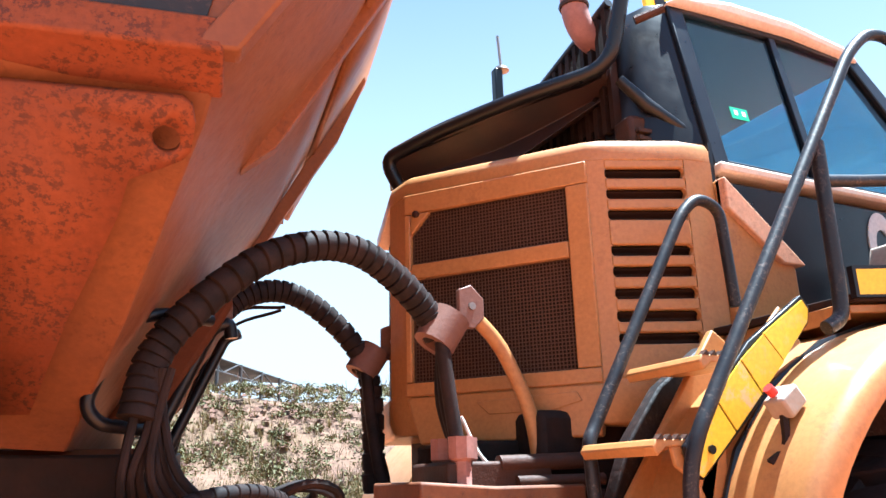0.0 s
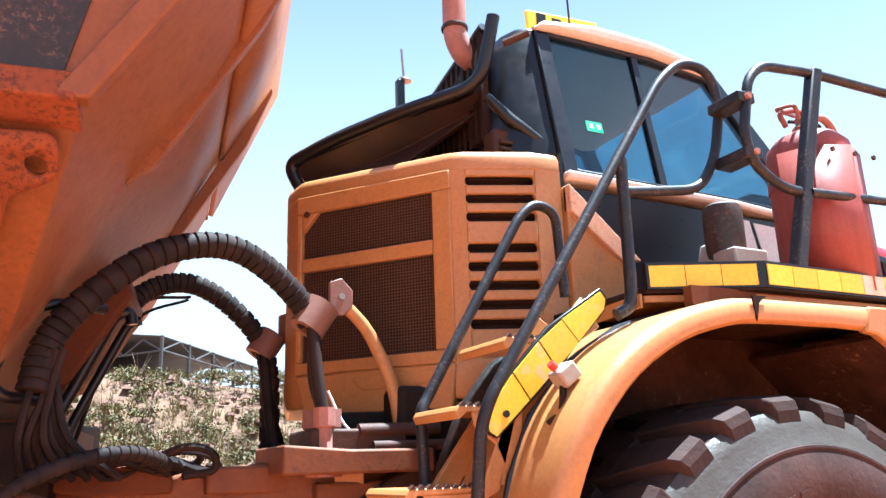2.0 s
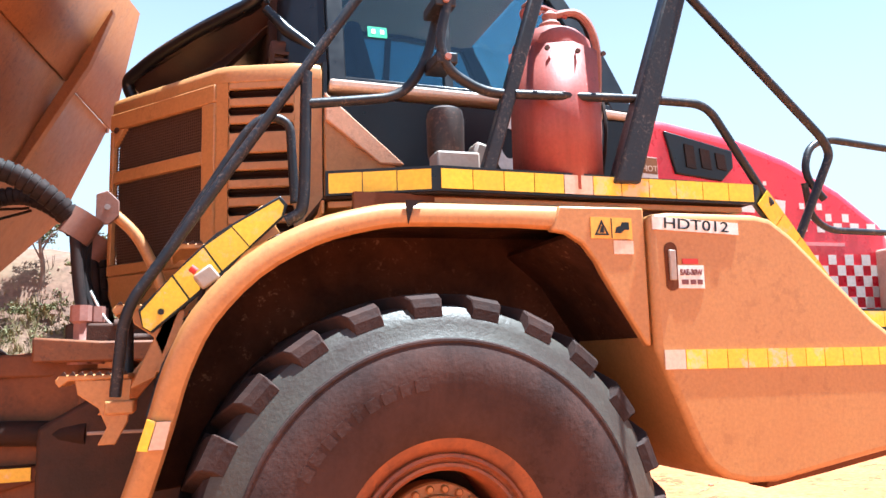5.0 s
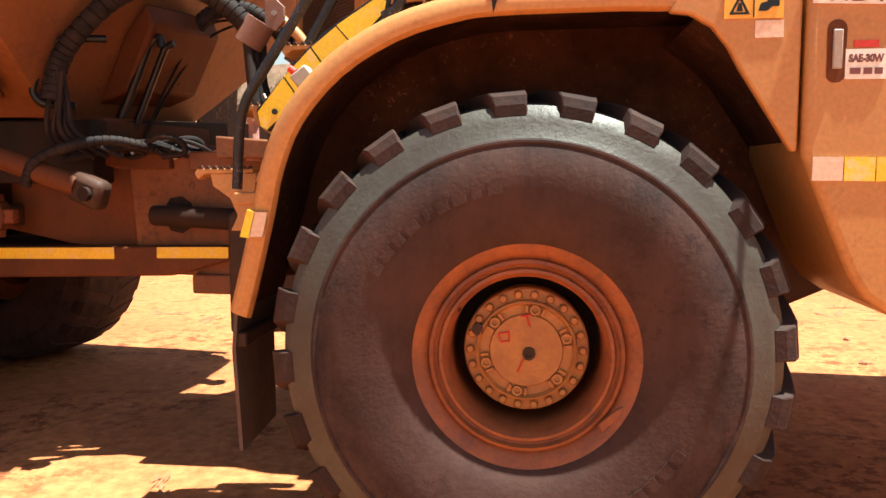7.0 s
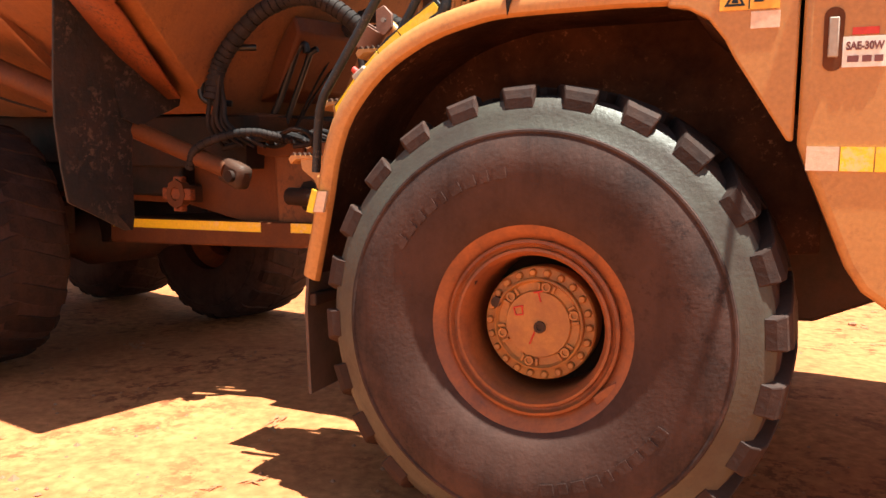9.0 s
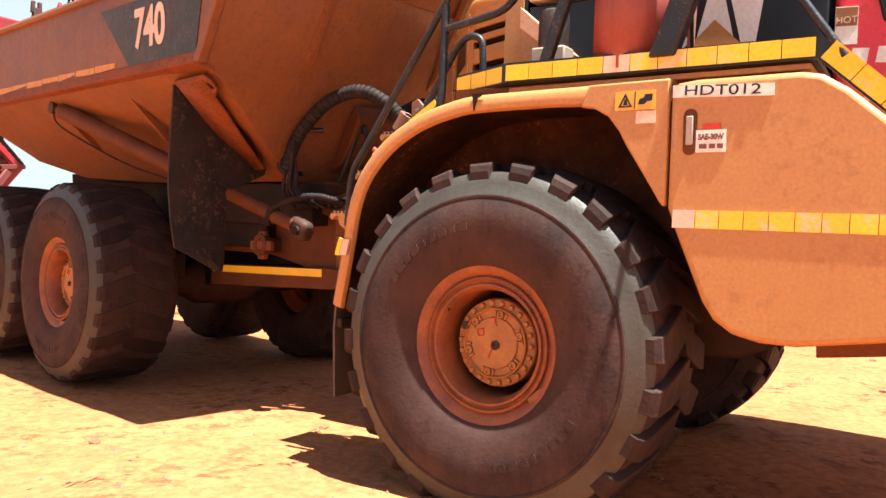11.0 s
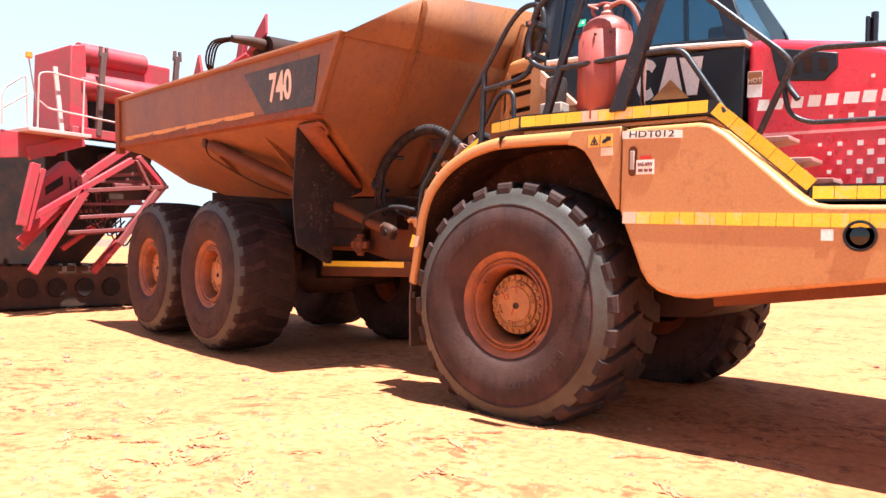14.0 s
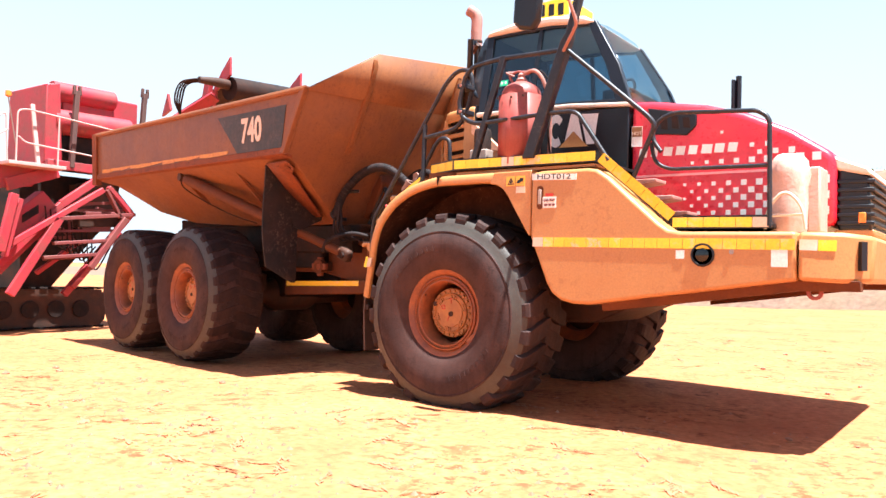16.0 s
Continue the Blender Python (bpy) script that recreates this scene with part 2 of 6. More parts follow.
def curve(pts, n=6):
    """A smooth line through the points."""
    pts = [Vector(p) for p in pts]
    p = [pts[0] * 2 - pts[1]] + pts + [pts[-1] * 2 - pts[-2]]
    out = []
    for a, b, c, d in zip(p, p[1:], p[2:], p[3:]):
        for i in range(n):
            t = i / n
            out.append(0.5 * (2 * b + (c - a) * t + (2 * a - 5 * b + 4 * c - d) * t * t + (3 * b - a - 3 * c + d) * t ** 3))
    return out + [pts[-1]]


def tube(pts, r, seg=10, bm=None, flat=1.0):
    bm = bm or bmesh.new()
    pts = [Vector(p) for p in pts]
    rs = r if isinstance(r, (list, tuple)) else [r] * len(pts)
    prev, rings = None, []
    for i, p in enumerate(pts):
        d = (pts[min(i + 1, len(pts) - 1)] - pts[max(i - 1, 0)]).normalized()
        if prev is None:
            u = d.cross(Vector((0, 0, 1)) if abs(d.z) < 0.9 else Vector((1, 0, 0))).normalized()
        else:
            u = (prev - d * prev.dot(d)).normalized()
        v = d.cross(u)
        prev = u
        rings.append([bm.verts.new(p + (u * math.cos(2 * math.pi * k / seg) + v * flat * math.sin(2 * math.pi * k / seg)) * rs[i]) for k in range(seg)])
    for a, b in zip(rings, rings[1:]):
        for k in range(seg):
            bm.faces.new((a[k], a[(k + 1) % seg], b[(k + 1) % seg], b[k]))
    bm.faces.new(rings[0][::-1])
    bm.faces.new(rings[-1])
    return bm


def lathe(profile, seg=48, bm=None, c=(0, 0, 0), close=False, axis="y"):
    """Turns (radius, along) pairs about an axis through c."""
    bm = bm or bmesh.new()
    rings = []
    for r, a in profile:
        ring = []
        for k in range(seg):
            w = 2 * math.pi * k / seg
            x, z = r * math.cos(w), r * math.sin(w)
            ring.append(bm.verts.new(Vector(c) + (Vector((x, a, z)) if axis == "y" else Vector((x, z, a)))))
        rings.append(ring)
    if close:
        rings.append(rings[0])
    for a, b in zip(rings, rings[1:]):
        for k in range(seg):
            bm.faces.new((a[k], a[(k + 1) % seg], b[(k + 1) % seg], b[k]))
    if not close:
        bm.faces.new(rings[0])
        bm.faces.new(rings[-1][::-1])
    return bm


def loft(sections, bm=None, closed=True, caps=True):
    bm = bm or bmesh.new()
    rows = [[bm.verts.new(p) for p in s] for s in sections]
    n = len(rows[0])
    for a, b in zip(rows, rows[1:]):
        for k in range(n if closed else n - 1):
            bm.faces.new((a[k], a[(k + 1) % n], b[(k + 1) % n], b[k]))
    if caps and closed:
        bm.faces.new(rows[0][::-1])
        bm.faces.new(rows[-1])
    return bm


def cyl(a, b, r, seg=14, bm=None):
    return tube([a, b], r, seg, bm)


def thing(name, label, category, at=(0, 0, 0), group="", kind=""):
    ob = new(name)
    ob.location = at
    ob.empty_display_size = 0.2
    return tagged(ob, label, category, group, kind)


def letters(name, text, size, m, material, parent, label="", bold=0.0):
    c = bpy.data.curves.new(name, 'FONT')
    c.offset = bold
    c.body, c.size, c.extrude, c.align_x, c.align_y = text, size, 0.0015, 'CENTER', 'CENTER'
    tmp = bpy.data.objects.new(name, c)
    me = bpy.data.meshes.new_from_object(tmp)
    bpy.data.objects.remove(tmp)
    me.transform(m)
    me.materials.append(material)
    ob = new(name, me)
    ob.parent = parent
    if label:
        ob["label"] = label
    return ob


ART = radians(10.5)
REAR = Matrix.Translation((-4.43, 0.6, 0)) @ Matrix.Rotation(-ART, 4, 'Z')


# ---- ground and distance ----
def ground_height(x, y):
    d = math.hypot(x + 2, y)
    h = 0.022 * noise.noise((x * 0.6, y * 0.6, 0)) + 0.016 * noise.noise((x * 1.9, y * 2.6, 3))
    far = max(0, min(1, (d - 14) / 30))
    bed = 0.075 * max(0.0, min(1.0, (x + 5.0) / 4.0))
    return h - 0.005 + bed + far * 0.5 * noise.noise((x * 0.05, y * 0.05, 7))


def ground_sheet():
    bm = bmesh.new()
    ticks = [-2500, -900, -350, -160, -90, -60, -42, -30, -22, -17] + [-13 + 0.28 * i for i in range(0, 86)] + [13, 17, 22, 30, 42, 60, 90, 160, 350, 900, 2500]
    rows = [[bm.verts.new((x - 1, y - 1, ground_height(x - 1, y - 1))) for x in ticks] for y in ticks]
    for a, b in zip(rows, rows[1:]):
        for i in range(len(ticks) - 1):
            bm.faces.new((a[i], a[i + 1], b[i + 1], b[i]))
    return bm


EARTH = mat("red_sandy_earth", (0.45, 0.165, 0.066), 0.95, spec=0.1, dust=(0.33, 0.103, 0.043), dust_amt=0.75, dust_scale=0.55, grain=0.35, grain_scale=14, bump=1.0, bump_scale=7, spots=(0.15, 0.042, 0.019), spot_amt=0.8, spot_scale=6, spot_lo=0.515)
ROCK = mat("red_brown_rock", (0.26, 0.1, 0.055), 0.9, dust=(0.45, 0.24, 0.14), dust_amt=0.5, bump=0.5, bump_scale=12, per_object=0.2)
BANK = mat("stony_red_bank", (0.15, 0.082, 0.054), 0.95, dust=(0.15, 0.1, 0.05), dust_amt=0.7, dust_scale=0.3, grain=0.4, grain_scale=3, bump=1.0, bump_scale=2.5, spots=(0.1, 0.04, 0.026), spot_amt=0.6, spot_scale=1.2)
ground = part("ground", ground_sheet(), EARTH)
tagged(ground, "dry red sandy earth with tracks and small stones", "ground", kind="structure")


def fall(x):
    return max(0.06, min(1.0, (x + 48) / 26))


def bank():
    bm = bmesh.new()
    xs = [-140 + 1.4 * i for i in range(201)]
    rows = []
    for k, (dy, h) in enumerate(((0, -0.4), (2, 0.5), (4, 1.3), (6, 2.5), (8, 3.9), (10, 5.7), (12, 7.3), (14, 8.0), (24, 8.1), (60, 8.2), (200, 8.2))):
        row = []
        for x in xs:
            w = noise.noise((x * 0.07, k * 0.35, 2)) * 2 + noise.noise((x * 0.3, k * 0.9, 5)) * 0.8
            hh = h * (1 + 0.18 * noise.noise((x * 0.04, 0, 9))) + (0.35 * noise.noise((x * 0.4, k * 1.3, 1)) if k else 0)
            row.append(bm.verts.new((x, 34 + dy + w, hh * fall(x))))
        rows.append(row)
    for a, b in zip(rows, rows[1:]):
        for i in range(len(xs) - 1):
            bm.faces.new((a[i], a[i + 1], b[i + 1], b[i]))
    return bm


bank_ob = part("embankment", bank(), BANK, smooth=60)
tagged(bank_ob, "stony red earth bank behind the yard", "embankment", kind="structure")


# ---- wheels ----
def tyre_mesh():
    """A lugged earthmover tyre about the y axis, outer face towards -y, its middle plane at y = 0."""
    prof = [(0.40, -0.318), (0.425, -0.340), (0.48, -0.358), (0.56, -0.373), (0.63, -0.378), (0.70, -0.369), (0.738, -0.352), (0.745, -0.357), (0.753, -0.356), (0.759, -0.342),
            (0.78, -0.331), (0.815, -0.318), (0.846, -0.304), (0.870, -0.280), (0.886, -0.22), (0.895, 0.0)]
    prof = prof + [(r, -a * 1.25) for r, a in prof[-2::-1]]
    return lathe(prof, 96, close=True)


def lug_mesh(side, worn):
    secs = []
    for a, r0, r1, shift, half in ((0.314, 0.838, 0.874, 0.0, 0.054), (0.303, 0.832, 0.906, 0.002, 0.060), (0.27, 0.85, 0.925, 0.012, 0.066),
                                   (0.16, 0.86, 0.934, 0.05, 0.078), (0.05, 0.87, 0.938, 0.10, 0.074), (-0.03, 0.87, 0.936, 0.135, 0.06)):
        sec = []
        for rr, hh in ((r0, -half * 1.06), (r1 - worn - 0.006, -half * 1.0), (r1 - worn, -half * 0.93), (r1 - worn, half * 0.93), (r1 - worn - 0.006, half * 1.0), (r0, half * 1.06)):
            w = shift + hh / 0.9
            sec.append((rr * math.cos(w), side * a * (1.25 if side > 0 else 1.0), rr * math.sin(w)))
        secs.append(sec)
    bm = loft(secs)
    bmesh.ops.recalc_face_normals(bm, faces=bm.faces)
    me = bpy.data.meshes.new("tread_lug")
    bm.to_mesh(me)
    bm.free()
    me.materials.append(LUG)
    return me


LUG = mat("worn_lug_rubber", (0.026, 0.018, 0.018), 0.7, spec=0.12, dust=(0.06, 0.029, 0.021), dust_amt=0.8, dust_scale=5, bump=0.35, bump_scale=40, per_object=0.25)
LUGS = {(side, worn): lug_mesh(side, worn) for side in (-1, 1) for worn in (0.0, 0.035)}


def rim_mesh():
    prof = [(0.398, -0.300), (0.408, -0.306), (0.405, -0.318), (0.385, -0.310), (0.36, -0.285), (0.345, -0.272), (0.342, -0.29), (0.33, -0.295), (0.322, -0.275), (0.312, -0.270),
            (0.308, -0.285), (0.297, -0.287), (0.288, -0.272), (0.278, -0.25), (0.275, -0.12), (0.275, 0.05), (0.285, 0.2), (0.395, 0.3), (0.40, 0.28), (0.40, -0.28)]
    return lathe(prof, 64, close=True)


def build_wheel(parent, name, centre, m, inner, hub_out):
    """hub_out: how far the hub's face lies outward of the wheel's middle plane."""
    w = new(name)
    w.parent = parent
    w.matrix_basis = m
    part("tyre", tyre_mesh(), TYRE, w, "lugged black tyre covered in red dust", smooth=32)
    part("shoulder_band", lathe([(0.7575, -0.3475), (0.781, -0.334), (0.816, -0.321), (0.848, -0.307), (0.873, -0.282), (0.84, -0.25), (0.77, -0.30)], 96, close=True), SHOULDER, w, smooth=50)
    for k in range(24):
        for side in (-1, 1):
            lug = new("tread_lug", LUGS[side, 0.035 if name == "rear_wheel" else 0.0])
            lug.parent = w
            lug.matrix_basis = Matrix.Rotation(2 * math.pi * (k + (1.135 if side > 0 else 0.735)) / 24 + random.uniform(-0.006, 0.006), 4, 'Y')
    for q in range(2):
        for k, wd in enumerate((0.05, 0.035, 0.05, 0.045, 0.02, 0.05, 0.04, 0.05, 0.045)):
            a = math.pi * q + 1.75 + 0.105 * k
            bar = box((0.60 * math.cos(a), -0.3785, 0.60 * math.sin(a)), (0.042, 0.0035, wd), Matrix.Rotation(-a, 4, 'Y'))
            part("sidewall_mark", bar, TYRE, w)
    part("rim", rim_mesh(), RIM, w, "dusty orange steel rim", smooth=30)
    hy = -hub_out
    hb = lathe([(0.10, hy + 0.14), (0.225, hy + 0.14), (0.228, hy + 0.035), (0.222, hy + 0.026), (0.185, hy + 0.022), (0.182, hy + 0.0), (0.175, hy - 0.004), (0.165, hy + 0.014), (0.135, hy + 0.014), (0.13, hy + 0.002), (0.02, hy)], 48)
    hub = part("hub", hb, HUB, w, "ochre bolted hub cover", smooth=30)
    lathe_back = lathe([(0.275, 0.04), (0.275, 0.06), (0.05, 0.06), (0.05, 0.04)], 40, close=True)
    part("wheel_disc", lathe_back, DARK, w)
    for k in range(22):
        a = 2 * math.pi * k / 22
        bm = lathe([(0.016, hy + 0.03), (0.016, hy + 0.014), (0.011, hy + 0.008)], 8, c=(0.204 * math.cos(a), 0, 0.204 * math.sin(a)))
        part("bolt", bm, HUB, hub)
    for k in range(6):
        a = 2 * math.pi * (k + 0.3) / 6
        c = (0.152 * math.cos(a), 0, 0.152 * math.sin(a))
        part("cap_screw", lathe([(0.019, hy + 0.015), (0.019, hy - 0.004), (0.011, hy - 0.004), (0.010, hy + 0.004)], 12, c=c), HUB, hub)
        for q in (-1, 1):
            b = a + q * 0.2
            part("hub_lug", box((0.152 * math.cos(b), hy + 0.008, 0.152 * math.sin(b)), (0.03, 0.016, 0.012), Matrix.Rotation(-b, 4, 'Y')), HUB, hub, bevel=0.003)
    part("drain_plug", lathe([(0.024, hy + 0.002), (0.024, hy - 0.008), (0.013, hy - 0.008), (0.012, hy - 0.002)], 16, c=(0.01, 0, -0.01)), GRIME, hub)
    part("fill_plug", lathe([(0.022, hy + 0.03), (0.022, hy - 0.002), (0.012, hy - 0.004)], 16, c=(-0.175, 0, 0.075)), GRIME, hub)
    if inner:
        for pts in (((0.0, 0.13), (0.012, 0.09)), ((-0.018, 0.125), (0.02, 0.135)), ((-0.1, 0.06), (-0.06, 0.07)), ((-0.065, 0.07), (-0.06, 0.035)), ((-0.06, 0.035), (-0.09, 0.03)), ((-0.09, 0.03), (-0.1, 0.06)), ((-0.01, -0.03), (-0.03, -0.08))):
            (x0, z0), (x1, z1) = pts
            part("paint_mark", tube([(x0, hy - 0.001, z0), (x1, hy - 0.001, z1)], 0.0035, 5), MARK, hub)
        tab = prism([(0.25, -0.235), (0.30, -0.19), (0.335, -0.165), (0.35, -0.19), (0.31, -0.225), (0.27, -0.262)], -0.305, -0.285)
        part("lock_clip", tab, RIM, w, bevel=0.005)
        part("valve", tube(curve([(-0.27, -0.2, 0.16), (-0.25, -0.25, 0.15), (-0.235, -0.27, 0.165)]), 0.007, 6), DARK, w)
    return w


truck = thing("articulated_dump_truck", "orange articulated dump truck with dusty tyres parked on red earth", "dump truck")
WY = -1.322
build_wheel(truck, "front_wheel", None, pose(0, WY, 0.92), True, 0.20)
build_wheel(truck, "front_wheel", None, pose(0, -WY, 0.92, 0, 0, 180), False, 0.20)
for u in (0.0, -1.966):
    build_wheel(truck, "rear_wheel", None, REAR @ pose(u, WY + 0.0, 0.92, 0, 37 + 20 * u, 0), True, 0.20)
    build_wheel(truck, "rear_wheel", None, REAR @ pose(u, -WY, 0.92, 0, 0, 180), False, 0.20)


# ---- front half: fender, side box, deck ----
ARCH = [(-1.14, 1.04), (-1.08, 1.22), (-1.02, 1.42), (-0.97, 1.60), (-0.88, 1.79), (-0.71, 1.975), (-0.49, 2.105), (-0.27, 2.17), (-0.11, 2.19), (0.2, 2.195), (0.55, 2.198), (0.88, 2.2)]


def fender_mesh():
    line = [Vector((p.x, p.z)) for p in curve([(x, 0, z) for x, z in ARCH], 3)]
    secs = []
    for i, p in enumerate(line):
        d = (line[min(i + 1, len(line) - 1)] - line[max(i - 1, 0)]).normalized()
        nrm = Vector((d.y, -d.x))
        f = min(1, i / (len(line) * 0.5))
        y0 = -1.485 - 0.125 * math.sin(f * math.pi / 2)
        w = 0.095 if i < len(line) * 0.85 else 0.1
        prof = [(y0 + 0.02, w), (y0 + 0.004, w - 0.012), (y0, w - 0.03), (y0 + 0.003, 0.032), (y0 + 0.018, 0.01), (y0 + 0.05, 0.0), (-0.92, -0.004), (-0.92, 0.012), (y0 + 0.05, 0.02), (y0 + 0.03, 0.04), (y0 + 0.03, w)]
        secs.append([(p.x + nrm.x * o, y, p.y + nrm.y * o) for y, o in prof])
    return loft(secs)


fender = part("front_fender", fender_mesh(), PAINT, truck, "orange rounded wheel fender", smooth=40)
part("fender_panel", prism([(0.50, 2.19), (0.884, 2.195), (0.884, 1.63), (0.865, 1.63), (0.78, 1.765), (0.69, 1.905), (0.655, 1.97), (0.60, 2.04), (0.53, 2.08), (0.46, 2.09)], -1.612, -1.57), PAINT, truck, bevel=0.012)
# Added wall closes the arch; its colour holds mud and shade.
part("inner_fender", prism([(-1.11, 1.1), (-1.02, 1.45), (-0.93, 1.70), (-0.72, 1.96), (-0.5, 2.09), (-0.27, 2.155), (-0.1, 2.175), (0.88, 2.185), (1.0, 1.6), (1.0, 1.2), (0.5, 1.15), (-0.5, 1.15)], -0.945, -0.915), MUD_SHADE, truck, bevel=0.01)
def liner_mesh():
    line = [Vector((p.x, p.z)) for p in curve([(x, 0, z) for x, z in ARCH], 3)]
    secs = []
    for i, p in enumerate(line):
        d = (line[min(i + 1, len(line) - 1)] - line[max(i - 1, 0)]).normalized()
        nrm = Vector((d.y, -d.x))
        y0 = -1.485 - 0.125 * math.sin(min(1, i / (len(line) * 0.5)) * math.pi / 2) + 0.033
        secs.append([(p.x + nrm.x * o, y, p.y + nrm.y * o) for y, o in ((y0, 0.09), (y0, 0.042), (y0 + 0.02, 0.024), (-0.93, 0.024), (-0.93, 0.04), (y0 + 0.03, 0.04), (y0 + 0.012, 0.055), (y0 + 0.012, 0.09))])
    return loft(secs)


# Added sheet that darkens the fender's underside.
part("arch_liner", liner_mesh(), MUD_SHADE, fender, "added dark muddy sheet shading the arch")
part("fender_liner", prism([(0.9, 1.66), (0.72, 1.93), (0.55, 2.07), (0.56, 2.09), (0.74, 1.95), (0.93, 1.66)], -1.57, -0.93), MUD_SHADE, truck)
part("fender_rim_filler", prism([(-0.3, 2.17), (-0.3, 2.24), (1.3, 2.235), (1.3, 2.16)], -1.50, -1.46), PAINT_DUST_SHADE, truck)
SIDE = [(0.896, 2.165), (1.0, 2.178), (1.42, 2.18), (1.50, 2.165), (1.60, 2.10), (2.02, 1.725), (2.10, 1.67), (2.20, 1.652), (3.02, 1.645), (3.02, 1.30), (1.84, 1.125), (1.44, 1.062), (1.30, 1.065), (1.19, 1.09), (1.11, 1.145), (1.06, 1.22), (0.93, 1.53), (0.896, 1.62)]
side_box = part("side_box", prism(SIDE, -1.632, -0.95), PAINT, truck, "smooth orange engine side panel", bevel=0.028, segs=3)
part("side_box", prism([(0.5, 2.19), (0.9, 2.19)] + SIDE[1:10] + SIDE[10:], 0.95, 1.632), PAINT, truck, bevel=0.028)
part("front_fender", fender_mesh(), PAINT, truck, m=Matrix.Diagonal((1, -1, 1, 1)))
bump = loft([[(3.03, -1.632, 1.645), (3.03, -1.632, 1.30), (3.03, 1.632, 1.30), (3.03, 1.632, 1.645)],
             [(3.30, -1.56, 1.64), (3.30, -1.56, 1.29), (3.30, 1.56, 1.29), (3.30, 1.56, 1.64)],
             [(3.48, -1.36, 1.62), (3.46, -1.36, 1.30), (3.46, 1.36, 1.30), (3.48, 1.36, 1.62)]])
part("front_bumper", bump, PAINT, truck, "scuffed orange front bumper", bevel=0.03)
part("chassis_skid", loft([[(1.5, -0.85, 1.14), (1.5, -0.85, 1.09), (1.5, 0.85, 1.09), (1.5, 0.85, 1.14)], [(3.2, -0.85, 1.36), (3.2, -0.85, 1.31), (3.2, 0.85, 1.31), (3.2, 0.85, 1.36)]]), PAINT_DUST_SHADE, truck, bevel=0.01)
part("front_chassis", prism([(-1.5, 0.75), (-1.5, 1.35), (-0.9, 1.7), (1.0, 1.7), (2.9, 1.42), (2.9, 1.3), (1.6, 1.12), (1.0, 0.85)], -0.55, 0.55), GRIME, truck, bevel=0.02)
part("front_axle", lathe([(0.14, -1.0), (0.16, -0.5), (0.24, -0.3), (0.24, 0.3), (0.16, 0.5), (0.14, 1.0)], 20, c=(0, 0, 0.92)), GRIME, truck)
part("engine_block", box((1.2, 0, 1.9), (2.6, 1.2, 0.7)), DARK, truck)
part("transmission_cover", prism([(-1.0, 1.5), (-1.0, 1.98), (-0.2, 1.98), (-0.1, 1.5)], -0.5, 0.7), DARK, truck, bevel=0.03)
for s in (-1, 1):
    part("lower_rail", loft([[(x, s * 1.50, z), (x, s * 1.47, z - 0.075), (x, s * 1.35, z - 0.075), (x, s * 1.35, z)] for x, z in ((1.5, 1.085), (1.84, 1.13), (3.0, 1.302), (3.4, 1.31))]), PAINT_DUST_SHADE, truck, bevel=0.006)
    # Black block set proud of the bumper paints a slot's shade.
    part("bumper_slot", box((3.405, s * 1.452, 1.48), (0.045, 0.05, 0.2), Matrix.Rotation(radians(s * -48), 4, 'Z')), BLACK, truck)
part("tow_hook", lathe([(0.03, -0.02), (0.055, -0.02), (0.055, 0.02), (0.03, 0.02)], 14, c=(3.1, -1.4, 1.22), close=True), RED_OLD, truck)
# Added unseen sheet that keeps sun out of the truck's shadow.
part("engine_undertray", prism([(0.95, -0.98), (3.1, -0.98), (3.1, 0.98), (0.95, 0.98)], 1.50, 1.53, "z"), DARK, truck)
part("deck_underlay", prism([(-0.37, -1.33), (0.02, -1.50), (1.44, -1.53), (1.44, -0.95), (-0.37, -0.95)], 2.205, 2.232, "z"), PAINT, truck, bevel=0.004)


# ---- rear half: dump body and frame ----
ROLL = Matrix.Translation((0, -1.72, 3)) @ Matrix.Rotation(radians(2.5), 4, 'X') @ Matrix.Translation((0, 1.72, -3))
BODY = REAR @ ROLL


def zfloor(u):
    return float(np.interp(u, [-3.15, -2.2, -1.2, 0.0, 2.9], [2.44, 2.10, 1.90, 1.83, 1.80]))


